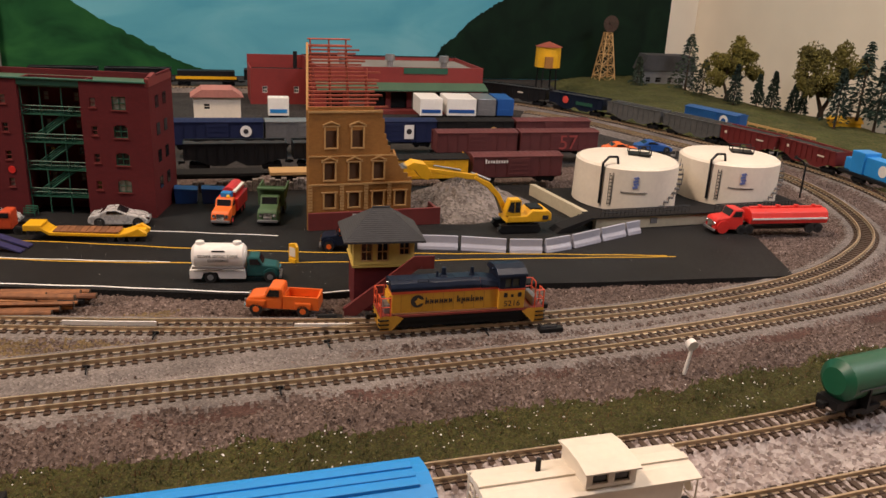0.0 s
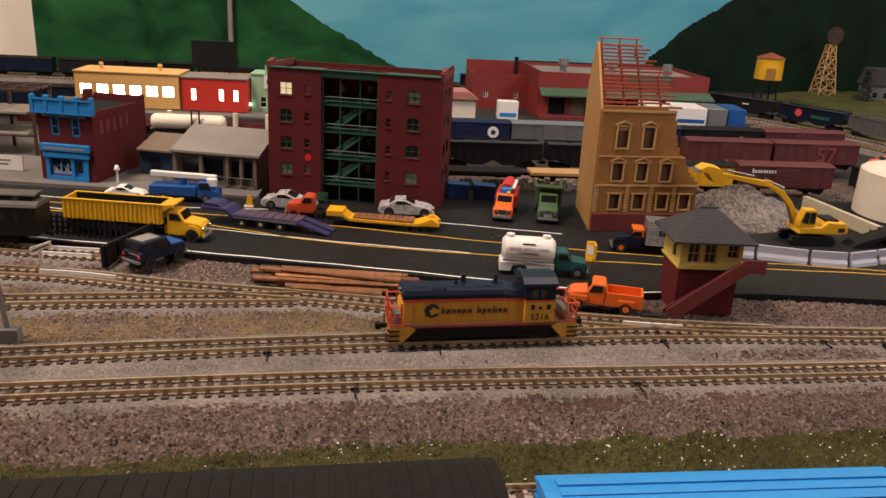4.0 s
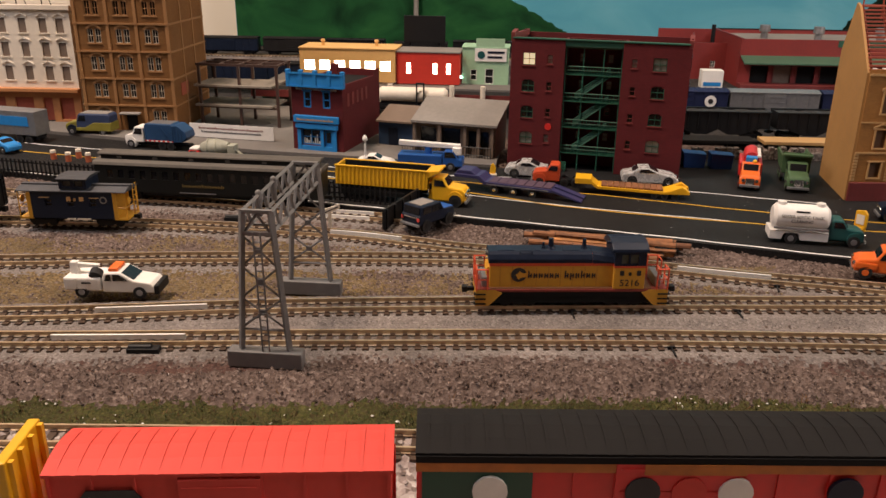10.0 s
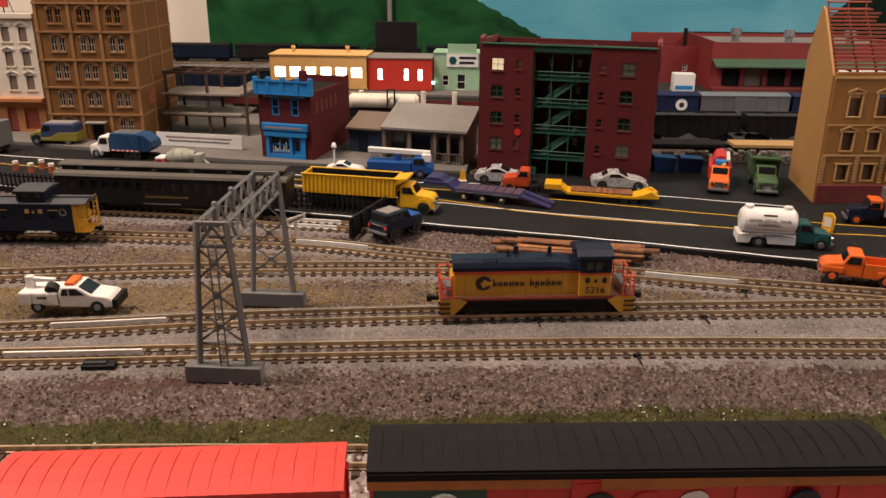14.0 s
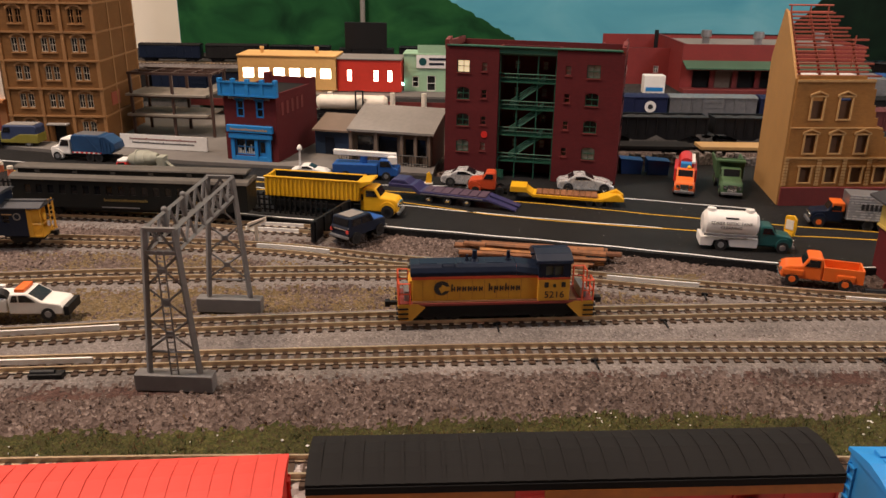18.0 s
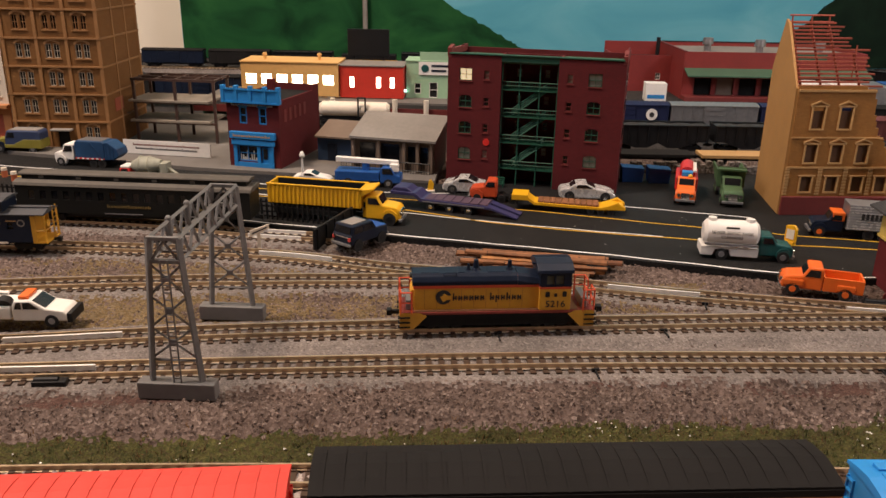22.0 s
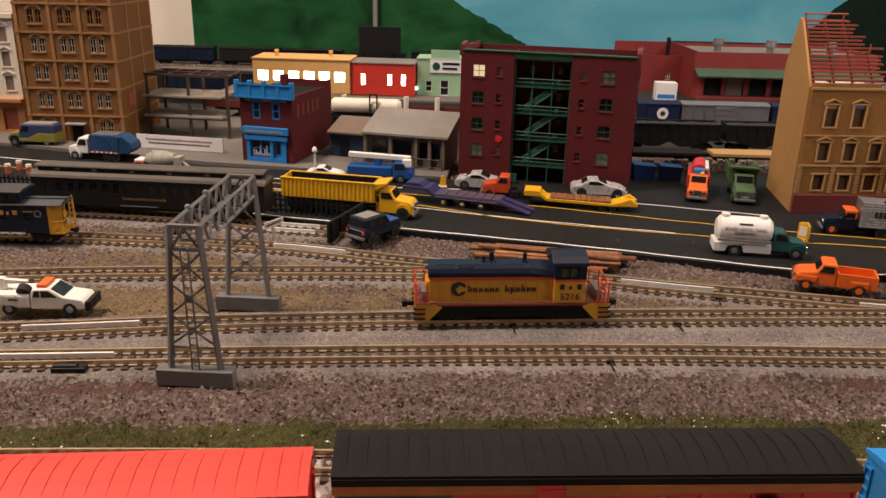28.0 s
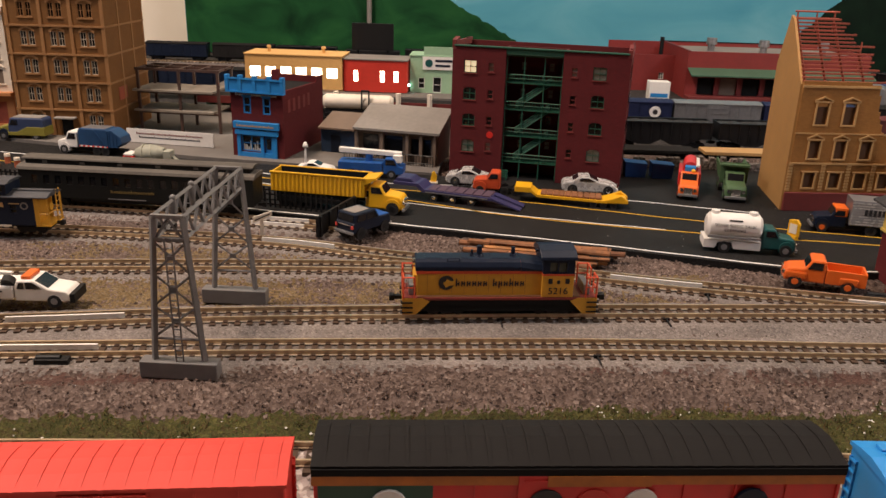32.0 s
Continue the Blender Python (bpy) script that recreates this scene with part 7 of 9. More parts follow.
    lp = thing("yard_lamp", 0.430, 0.497, 0.0104, 0, "dark curved yard lamp beside the tanks", "lamp")
    bm = nb()
    pts = [(0, 0, 0), (0, 0, 24), (-3, 0, 28), (-9, 0, 31)]
    for a, b in zip(pts, pts[1:]):
        rod(bm, a, b, 0.7, None, 8)
    part("post", bm, BLACK, lp)
    part("lamp_head", rod(nb(), (-10.5, 0, 31.6), (-8.5, 0, 30.6), 1.6, 0.8, 10), BLACK, lp)


TANWALL = mat("pale_tan_wall", (0.46, 0.4, 0.28), 0.7, var=0.08)
tank_farm()

# wooded bank on the curve's outside
bank_r = random.Random(21)
bm = nb()
nx_, ny2_ = 40, 50
rows_ = []
for i_ in range(nx_ + 1):
    col_ = []
    for j_ in range(ny2_ + 1):
        y_ = 0.42 + j_ * 0.9 / ny2_
        edge_ = float(np.interp(y_, [0.42, 0.53, 0.62, 0.69, 0.757, 0.84, 0.92, 0.99, 1.06, 1.32], [0.60, 0.565, 0.572, 0.556, 0.534, 0.507, 0.474, 0.46, 0.50, 0.56]))
        crest_ = float(np.interp(y_, [0.42, 0.74, 0.88, 1.0, 1.1, 1.19, 1.32], [0.76, 0.757, 0.748, 0.712, 0.705, 0.75, 0.755]))
        f_ = i_ / nx_
        x_ = edge_ + f_ * (crest_ + 0.03 - edge_)
        rise_ = 0.013 * (1 - math.exp(-(x_ - edge_) / 0.05)) - 0.045 * max(0.0, (x_ - crest_) / 0.03) ** 1.5
        col_.append(bm.verts.new((x_, y_, -0.006 + rise_ + 0.002 * noise.noise((x_ * 30, y_ * 30, 0)) + bank_r.uniform(-0.001, 0.001))))
    rows_.append(col_)
for i_ in range(nx_):
    for j_ in range(ny2_):
        if rows_[i_][j_ + 1].co.y < 1.265:
            bm.faces.new([rows_[i_][j_], rows_[i_ + 1][j_], rows_[i_ + 1][j_ + 1], rows_[i_][j_ + 1]])
BANK = stony("dull_grass_bank", [(0.04, 0.05, 0.014), (0.075, 0.08, 0.025), (0.055, 0.058, 0.02), (0.11, 0.095, 0.04)], 500)
setting("grass_bank", bm, BANK, "low bank of dull green scatter grass", "grass bank")


def leaf_cloud(bm, blobs, r, n, size):
    """A crown of many small leaf clumps spread round some centres."""
    for _ in range(n):
        c, rad = blobs[r.randrange(len(blobs))]
        d = Vector((r.gauss(0, 1), r.gauss(0, 1), r.gauss(0, 1))).normalized() * rad * r.uniform(0.55, 1.05)
        p = (Vector(c) + d) * MM
        s = size * MM * r.uniform(0.6, 1.4)
        a, b = Vector((r.gauss(0, 1), r.gauss(0, 1), r.gauss(0, 1))).normalized(), Vector((r.gauss(0, 1), r.gauss(0, 1), r.gauss(0, 1))).normalized()
        v = [bm.verts.new(p + q) for q in (a * s, b * s, -a * s * 0.8, (a.cross(b)) * s)]
        for f in ((0, 1, 2), (0, 2, 3), (1, 2, 3), (0, 1, 3)):
            bm.faces.new([v[i] for i in f])
    return bm


def broad_tree(x, y, z, h, seed, label, clumps):
    """Foam tree: a forked trunk and leaf clumps, each (across, up, radius) as shares of the height."""
    r = random.Random(seed)
    t = thing("broadleaf_tree", x, y, z, 0, label, "tree", "trees on the bank")
    bm = rod(nb(), (0, 0, -4), (0, 0, h * 0.12), h * 0.05, h * 0.036, 10)
    forks = [(-0.1 * h, 0.02 * h, h * 0.34), (0.12 * h, -0.02 * h, h * 0.36)]
    for f in forks:
        rod(bm, (0, 0, h * 0.11), f, h * 0.034, h * 0.02, 8)
    blobs = []
    for ax, az, rad in clumps:
        e = (ax * h, h * r.uniform(-0.16, 0.16), az * h)
        f = forks[0] if ax < 0.05 else forks[1]
        rod(bm, f, e, h * 0.016, h * 0.006, 6)
        blobs.append((e, rad * h))
        for _ in range(4):
            d = Vector((r.gauss(0, 1), r.gauss(0, 1), r.gauss(0, 0.8))).normalized() * rad * h * 0.75
            blobs.append((tuple(Vector(e) + d), rad * h * r.uniform(0.45, 0.7)))
    part("trunk", bm, BARK, t)
    part("crown", leaf_cloud(nb(), blobs, r, 8000, 2.0), LEAF, t)


def conifer(x, y, z, h, seed, label, spread=0.17, bare=0.1, leaf=None):
    r = random.Random(seed)
    t = thing("conifer_tree", x, y, z, r.uniform(0, 360), label, "tree", "trees on the bank")
    part("trunk", rod(nb(), (0, 0, -4), (0, 0, h * 0.96), h * 0.022, 0.2, 7), BARK, t)
    bm = nb()
    # tiers of short ragged sprays, wider below
    for k in range(26):
        f = k / 26
        z0, rad = h * (bare + (0.98 - bare) * f), h * spread * (1 - f) ** 0.8 * r.uniform(0.55, 1.2) + 0.9
        for q in range(28):
            a, rr = r.uniform(0, 6.283), rad * r.uniform(0.35, 1.1)
            e = Vector((math.cos(a) * rr, math.sin(a) * rr, z0 - rr * r.uniform(0.1, 0.5)))
            w = Vector((r.gauss(0, 1), r.gauss(0, 1), r.gauss(0, 0.6))).normalized() * (0.9 + 0.012 * h)
            u = Vector((math.cos(a), math.sin(a), -0.4)) * (1.2 + 0.014 * h)
            v = [bm.verts.new(p * MM) for p in (e - u, e + w, e + u, e - w * 0.8 + Vector((0, 0, 0.9)))]
            bm.faces.new(v[:3])
            bm.faces.new((v[0], v[2], v[3]))
    part("crown", bm, leaf or NEEDLE, t)


broad_tree(0.702, 0.985, 0.005, 84, 1, "olive foam broadleaf tree with a lopsided crown", [(-0.38, 0.42, 0.15), (-0.24, 0.55, 0.19), (-0.06, 0.7, 0.18), (0.13, 0.86, 0.17), (0.2, 0.62, 0.22), (0.36, 0.72, 0.15), (0.48, 0.5, 0.14), (0.05, 0.5, 0.14)])
broad_tree(0.743, 0.846, 0.005, 94, 3, "olive foam broadleaf tree with two crowns", [(-0.36, 0.58, 0.17), (-0.18, 0.87, 0.15), (-0.32, 0.75, 0.15), (-0.05, 0.74, 0.18), (-0.17, 0.54, 0.17), (-0.38, 0.43, 0.12), (0.24, 0.82, 0.15), (0.37, 0.7, 0.14), (0.22, 0.66, 0.13), (-0.02, 0.44, 0.12)])
BLUE_NEEDLE = mat("grey_green_conifer_foliage", (0.032, 0.05, 0.03), 0.9, var=0.3, scale=300)
conifer(0.707, 1.098, 0.002, 90, 4, "thick grey green conifer near the backdrop", 0.32, leaf=BLUE_NEEDLE)
conifer(0.648, 1.14, 0.004, 48, 5, "small grey green conifer near the backdrop", 0.26, leaf=BLUE_NEEDLE)
conifer(0.697, 1.038, 0.005, 54, 2, "squat dark conifer on the bank", 0.4, 0.16)
for k_, (tx, ty, th) in enumerate(((0.689, 0.951, 58), (0.722, 0.945, 46), (0.719, 0.911, 54), (0.738, 0.893, 40), (0.742, 0.88, 34))):
    conifer(tx, ty, 0.005, th, 30 + k_, "slim dark conifer on the grass bank", 0.2, 0.14)
for k_, (tx, ty, th) in enumerate(((0.714, 0.787, 74), (0.747, 0.79, 106), (0.748, 0.762, 90), (0.752, 0.745, 110))):
    conifer(tx, ty, 0.005, th, 40 + k_, "tall dark conifer with a bare lower trunk", 0.19, 0.2)
gh = small_house("grey_house", 0.662, 1.155, 0.003, -8, 88, 30, 24, STEEL, SLATE, "far grey house among the trees", [(8, 16, 6, 14), (24, 34, 6, 14), (44, 52, 6, 14), (62, 72, 6, 14)], GLASS)
part("gable_roof", prism(nb(), [(-3, 24), (91, 24), (82, 48), (6, 48)], "y", -3, 33), SLATE, gh)
ys_ = thing("yellow_shed", 0.720, 0.800, 0.004, -30, "low orange yellow shed behind the trees", "shed")
part("wall", box(nb(), 0, 34, 0, 22, -4, 8, 0.3), YELLOW, ys_)
part("roof", prism(nb(), [(-2, 8), (24, 8), (11, 14)], "x", -2, 36), YELLOW, ys_)
f_ = thing("timber_guardrail", 0.612, 0.832, 0.0045, -79, "low pale timber guard rail on the bank", "guard rail")
part("plank", box(nb(), 0, 112, 0, 1.2, 1.6, 4), OCHRE_TRIM, f_)
for q in range(8):
    part("post", box(nb(), q * 15, q * 15 + 1.4, 0, 1.4, -3, 4.4), OCHRE_TRIM, f_)
bf = boxcar(0.562, 0.806, 107, 74, CONTAINER_BLUE, CONTAINER_BLUE, "bright blue covered car with round white emblem on the outer track", group="outer curve cars", height=24)
part("emblem", rod(nb(), (-20, 9.9, 15), (-20, 10.5, 15), 5.5, 5.5, 18), WHITE, bf)
part("emblem_mark", rod(nb(), (-20, 10.3, 14), (-20, 10.9, 14), 3.2, 3.2, 14), CONTAINER_BLUE, bf)


# ---- road vehicles (length along x, front towards +x) ----
def wheels(parent, xs, half, r, rim=STEEL, w=1.6):
    for x in xs:
        for s in (-1, 1):
            t = part("tyre", rod(nb(), (x, s * (half - w), r), (x, s * half, r), r, r, 16), RUBBER, parent)
            part("rim", rod(nb(), (x, s * (half - 0.3), r), (x, s * (half + 0.12), r), r * 0.58, r * 0.5, 12), rim, t)


def body_side(name, parent, prof, half, material, bev=0.5, label=""):
    return part(name, prism(nb(), prof, "y", -half, half, bev), material, parent, label)


def glazing(parent, quads, half):
    """Dark side and screen glass: side outlines (x, z)."""
    for q in quads:
        for s in (-1, 1):
            part("side_window", prism(nb(), q, "y", s * (half - 0.3), s * (half + 0.3)), GLASS, parent)


def coupe(x, y, rz, L, paint, label, rim=CHROME, cat="car"):
    v = thing("sports_car", x, y, 0.0003, rz, label, cat, "cars on the street")
    k = L / 30
    P = [(-15, 2.2), (-15.2, 4.6), (-14, 6.2), (-10, 6.9), (-6.5, 9.2), (-1, 9.6), (4, 7.2), (11, 6.0), (14.5, 4.2), (15, 2.2), (12.4, 1.4), (-12.4, 1.4)]
    b = body_side("body", v, [(a * k, c * k) for a, c in P], 5.6 * k, paint, 0.9)
    glazing(b, [[(-6 * k, 7.2 * k), (-5.4 * k, 8.8 * k), (-1.2 * k, 9.0 * k), (2.6 * k, 7.2 * k)]], 5.45 * k)
    part("windscreen", prism(nb(), [(-0.6 * k, 9.62 * k), (4.0 * k, 7.36 * k), (4.0 * k, 7.0 * k), (-0.6 * k, 9.3 * k)], "y", -4.2 * k, 4.2 * k), GLASS, b)
    part("rear_glass", prism(nb(), [(-9.4 * k, 7.3 * k), (-6.6 * k, 9.3 * k), (-6.6 * k, 9.0 * k), (-9.4 * k, 7.0 * k)], "y", -4.2 * k, 4.2 * k), GLASS, b)
    for s in (-1, 1):
        part("headlight", box(nb(), 13.2 * k, 14.9 * k, *sorted((s * 3 * k, s * 5 * k)), 3.8 * k, 4.8 * k, 0.2), CHROME, b)
    wheels(v, (-9.4 * k, 9.4 * k), 5.8 * k, 2.7 * k, rim)
    return v


coupe(-0.1312, 0.5325, -10, 35, SILVER, "silver hatchback coupe parked before the apartment house")
coupe(-0.0565, 0.5225, -5, 36, SILVER, "silver sports coupe parked by the apartment house")
lp_ = thing("loading_platform", 0.322, 0.612, -0.0055, -6, "dark raised loading platform behind the tanks", "platform")
part("deck", box(nb(), 0, 92, 0, 40, 18, 20, 0.3), CHARCOAL, lp_)
part("wall", box(nb(), 1, 91, 1, 39, 0, 18), BLACK, lp_)
for k_ in range(6):
    part("post", box(nb(), k_ * 17.5, k_ * 17.5 + 2, -0.6, 0.8, 0, 18), CHARCOAL, lp_)
oc_ = coupe(0.349, 0.632, -8, 34, ORANGE, "orange muscle car behind the storage tanks")
bc_ = coupe(0.385, 0.640, -10, 34, BLUE, "dark blue muscle car behind the storage tanks")
oc_.location.z = bc_.location.z = 0.0146
coupe(-0.512, 0.566, 160, 32, SKY_BLUE, "light blue sports car on the street")


def cab_shape(parent, x0, paint, k=1.0, label=""):
    """A rounded bonneted truck cab that begins at x0: bonnet, cab, glass, bumper."""
    prof = [(x0, 3), (x0, 14 * k), (x0 + 1, 15 * k), (x0 + 6.5 * k, 15 * k), (x0 + 9 * k, 10.6 * k), (x0 + 16.5 * k, 9.6 * k), (x0 + 18 * k, 8 * k), (x0 + 18 * k, 3)]
    c = body_side("cab", parent, prof, 5.6 * k, paint, 0.9, label)
    glazing(c, [[(x0 + 1.6 * k, 10.6 * k), (x0 + 1.6 * k, 13.8 * k), (x0 + 6 * k, 13.8 * k), (x0 + 7.8 * k, 10.6 * k)]], 5.5 * k)
    part("windscreen", prism(nb(), [(x0 + 7.1 * k, 14.6 * k), (x0 + 9.1 * k, 11 * k), (x0 + 8.8 * k, 11 * k), (x0 + 6.8 * k, 14.6 * k)], "y", -4.4 * k, 4.4 * k), GLASS, c)
    for s in (-1, 1):
        part("mudguard", rod(nb(), (x0 + 13 * k, s * 3.6 * k, 4.6 * k), (x0 + 13 * k, s * 6.2 * k, 4.6 * k), 4.3 * k, 3.9 * k, 16), paint, c)
        part("headlight", rod(nb(), (x0 + 17.4 * k, s * 4 * k, 6.6 * k), (x0 + 18.6 * k, s * 4 * k, 6.6 * k), 1.1 * k, 1.1 * k, 10), CHROME, c)
    part("grille", box(nb(), x0 + 17.8 * k, x0 + 18.5 * k, -2.6 * k, 2.6 * k, 4, 8 * k), CHROME, c)
    part("bumper", box(nb(), x0 + 17.8 * k, x0 + 19.2 * k, -6 * k, 6 * k, 2.4, 4, 0.3), STEEL, c)
    return c


def chassis(v, x0, x1, z=3.2):
    part("chassis", box(nb(), x0, x1, -3, 3, z - 1, z + 0.8), BLACK, v)


# septic tanker
v = thing("tanker_truck", 0.0095, 0.4175, 0.0003, -9, "white sewer tank truck with dark teal cab", "truck")
chassis(v, -23, 20)
bm = rod(nb(), (-21, 0, 13.2), (3.5, 0, 13.2), 6.6, 6.6, 26)
rod(bm, (-22.6, 0, 13.2), (-21, 0, 13.2), 4.8, 6.6, 26)
rod(bm, (3.5, 0, 13.2), (5.1, 0, 13.2), 6.6, 4.8, 26)
tk = part("tank", bm, WHITE, v, "glossy white tank")
for s_ in (-18.5, 0.5):
    bm = rod(nb(), (s_, 0, 19.4), (s_, 0, 21), 2.4, 2.2, 14)
    part("hatch", bm, WHITE, tk)
part("skirt", prism(nb(), [(-23.6, 2.2), (-17.6, 2.2), (-16.6, 5.4), (-14.8, 6.6), (-11.2, 6.6), (-9.4, 5.4), (-8.4, 2.2), (5, 2.2), (5, 7), (-23.6, 7)], "y", -6.4, 6.4, 0.3), WHITE, v, "white tool box skirt")
part("hose_rack", box(nb(), -22, 4.5, -7.3, -6.2, 8.0, 9.2, 0.2), STEEL, v)
part("owner_bar", box(nb(), -12, -5.5, -5.75, -5.2, 16.9, 17.6), INK, v)
letters("lettering", v, "SEWER SEPTIC TANK", 2.2, pose(-0.0088, -0.00672, 0.0141, 90), INK)
letters("lettering", v, "CLEANING", 2.2, pose(-0.0088, -0.00672, 0.0117, 90), INK)
cab_shape(v, 5.6, TEAL, 0.93, "dark teal bonneted cab")
wheels(v, (-13,), 6.5, 3.1, STEEL)
wheels(v, (17.5,), 6.0, 3.1, STEEL)

# orange pickup
v = thing("pickup_truck", 0.0293, 0.3745, -0.0012, 162, "bright orange vintage pickup truck on the gravel", "truck")
prof = [(-1, 3), (-1, 13.2), (0, 14.2), (5.5, 14.2), (8, 9.8), (15, 8.8), (17, 6.8), (17, 3)]
c_ = body_side("cab", v, prof, 6.2, ORANGE, 0.9)
glazing(c_, [[(0.6, 9.6), (0.6, 13), (5.2, 13), (7, 9.6)]], 6.1)
part("windscreen", prism(nb(), [(6.2, 13.4), (8.0, 10.2), (7.6, 10.2), (5.8, 13.4)], "y", -4.8, 4.8), GLASS, c_)
bm = nb()
box(bm, -18.5, -1.2, -6.2, -5.4, 3.4, 10.2, 0.2)
box(bm, -18.5, -1.2, 5.4, 6.2, 3.4, 10.2, 0.2)
box(bm, -18.5, -17.6, -5.4, 5.4, 3.4, 10.2)
box(bm, -2.0, -1.2, -5.4, 5.4, 3.4, 10.2)
box(bm, -17.6, -2, -5.4, 5.4, 4.4, 5)
part("cargo_bed", bm, ORANGE, v)
for s_ in (-1, 1):
    part("rear_fender", box(nb(), -15, -7, *sorted((s_ * 6.0, s_ * 7.0)), 4, 7.4, 0.6), ORANGE, v)
    part("front_fender", box(nb(), 7, 16.6, *sorted((s_ * 6.0, s_ * 7.0)), 4.4, 7.8, 0.7), ORANGE, v)
    part("headlight", rod(nb(), (16.6, s_ * 4.6, 6.6), (17.6, s_ * 4.6, 6.6), 1.0, 1.0, 10), CHROME, v)
part("bumper", box(nb(), 16.8, 18, -6, 6, 3, 4.4, 0.2), CHROME, v)
wheels(v, (-11, 11.8), 7.0, 3.0, ORANGE)

# orange-cab stake truck
v = thing("freight_truck", 0.0800, 0.456, 0.0003, 168, "orange cab freight truck with silver grey corrugated body", "truck")
chassis(v, -26, 20)
vb = part("cargo_body", box(nb(), -27, 2, -7, 7, 5.5, 20, 0.3), STEEL, v, "silver grey ribbed cargo body")
for k_ in range(9):
    for s_ in (-1, 1):
        part("rib", box(nb(), -26.8, 1.8, *sorted((s_ * 6.9, s_ * 7.3)), 6.2 + k_ * 1.5, 7.0 + k_ * 1.5), SILVER, vb)
part("lettering_bar", script_bars(nb(), -20, -4, -7.4, 12, 3.4, 7), INK, vb)
bm = nb()
for k_ in range(7):
    box(bm, -20 + k_ * 2.3, -18.6 + k_ * 2.3, 7.3, 7.55, 12, 15.4)
part("lettering_bar", bm, INK, vb)
c_ = cab_shape(v, 3, NAVY, 0.95)
part("cab_top", box(nb(), 2.9, 9.6, -5.5, 5.5, 9.5, 14.6, 0.5), ORANGE, v, "orange cab top")
wheels(v, (-18, -10), 6.6, 3.0, BLACK)
wheels(v, (15.4,), 6.0, 3.0, ORANGE)

# yellow dump truck
v = thing("dump_truck", -0.2095, 0.4728, 0.0003, -11, "bright yellow bonneted dump truck with a long ribbed body", "truck")
chassis(v, -38, 34)
bm = nb()
for s_ in (-1, 1):
    prism(bm, [(-41, 9.2), (15, 9.2), (16, 20.5), (-41, 20.5)], "y", s_ * 6.8, s_ * 7.6)
box(bm, -41, -40, -6.8, 6.8, 9.2, 20.5)
box(bm, 14.4, 15.4, -6.8, 6.8, 9.2, 20.5)
box(bm, -40, 14.4, -6.8, 6.8, 9.2, 10)
db_ = part("dump_body", bm, YELLOW, v, "yellow ribbed dump body")
for k_ in range(22):
    for s_ in (-1, 1):
        part("rib", prism(nb(), [(-40.6 + k_ * 2.55, s_ * 7.5), (-39.0 + k_ * 2.55, s_ * 7.5), (-39.5 + k_ * 2.55, s_ * 8.0), (-40.1 + k_ * 2.55, s_ * 8.0)], "z", 9.5, 20.1), YELLOW, db_)
for s_ in (-1, 1):
    part("top_rail", box(nb(), -41.4, 16, *sorted((s_ * 6.7, s_ * 8.2)), 20, 20.9, 0.2), YELLOW, db_)
    # dark sheet added along the wheels to blacken the underside
    part("side_skirt", box(nb(), -38, 12, *sorted((s_ * 6.2, s_ * 6.8)), 3.2, 9.1), DARK, v)
part("cab_shield", prism(nb(), [(14.4, 20.2), (22.5, 21.4), (22.8, 20.2), (16, 16.5)], "y", -7.6, 7.6, 0.3), YELLOW, db_)
# dark block and side sheets make the body's inside black
part("body_lining", box(nb(), -39.9, 14.3, -6.75, 6.75, 10.0, 16.5), DARK, v, "black inside of the dump body")
for s_ in (-1, 1):
    part("inner_side", box(nb(), -39.9, 14.3, *sorted((s_ * 6.6, s_ * 6.78)), 16.5, 20.4), DARK, v)
part("sleeper", box(nb(), 15.8, 18.5, -5.6, 5.6, 3.5, 14.5, 0.4), YELLOW, v)
for s_ in (-1, 1):
    part("sleeper_window", box(nb(), 16.3, 18.1, *sorted((s_ * 5.5, s_ * 5.75)), 9.5, 13), GLASS, v)
cab_shape(v, 17.5, YELLOW, 1.12, "yellow bonneted cab")
wheels(v, (-34, -26, -18), 6.0, 3.4, BLACK)
wheels(v, (32,), 7.2, 3.8, BLACK)

# lowboy trailer with red tractor
v = thing("lowboy_trailer", -0.0725, 0.4965, 0.0003, -9, "yellow lowboy trailer with a wooden deck", "trailer")
bm = nb()
prism(bm, [(-34, 8.5), (-24, 8.5), (-20, 5.6), (20, 4.6), (26, 6.6), (33, 6.2), (34, 3.6), (20, 3.0), (-20, 3.8), (-24, 6.4), (-34, 6.4)], "y", -6.4, 6.4, 0.2)
prism(bm, [(-34, 8.3), (-24, 8.3), (-24, 9.8), (-34, 9.8)], "y", -6.4, 6.4, 0.3)
prism(bm, [(22, 5), (30, 8.4), (34.5, 5.4), (34.5, 3.6), (22, 3.4)], "y", -6.6, -3.2, 0.3)
prism(bm, [(22, 5), (30, 8.4), (34.5, 5.4), (34.5, 3.6), (22, 3.4)], "y", 3.2, 6.6, 0.3)
part("frame", bm, YELLOW, v)
for k_ in range(10):
    part("deck_plank", box(nb(), -18 + k_ * 3.7, -14.6 + k_ * 3.7, -5.6, 5.6, 5.2 - k_ * 0.03, 6.3 - k_ * 0.03, 0.1), LOG, v)
wheels(v, (14, 20, 26), 6.2, 2.2, BLACK, 1.8)
v = thing("tractor_unit", -0.1175, 0.5155, 0.0003, 172, "orange red bonneted tractor unit before a lowboy trailer", "truck")
chassis(v, -18, 14)
cab_shape(v, -3, TRACTOR_RED, 0.95)
wheels(v, (-13, -6), 6.0, 2.6, BLACK)
wheels(v, (9.4,), 6.0, 2.6, BLACK)

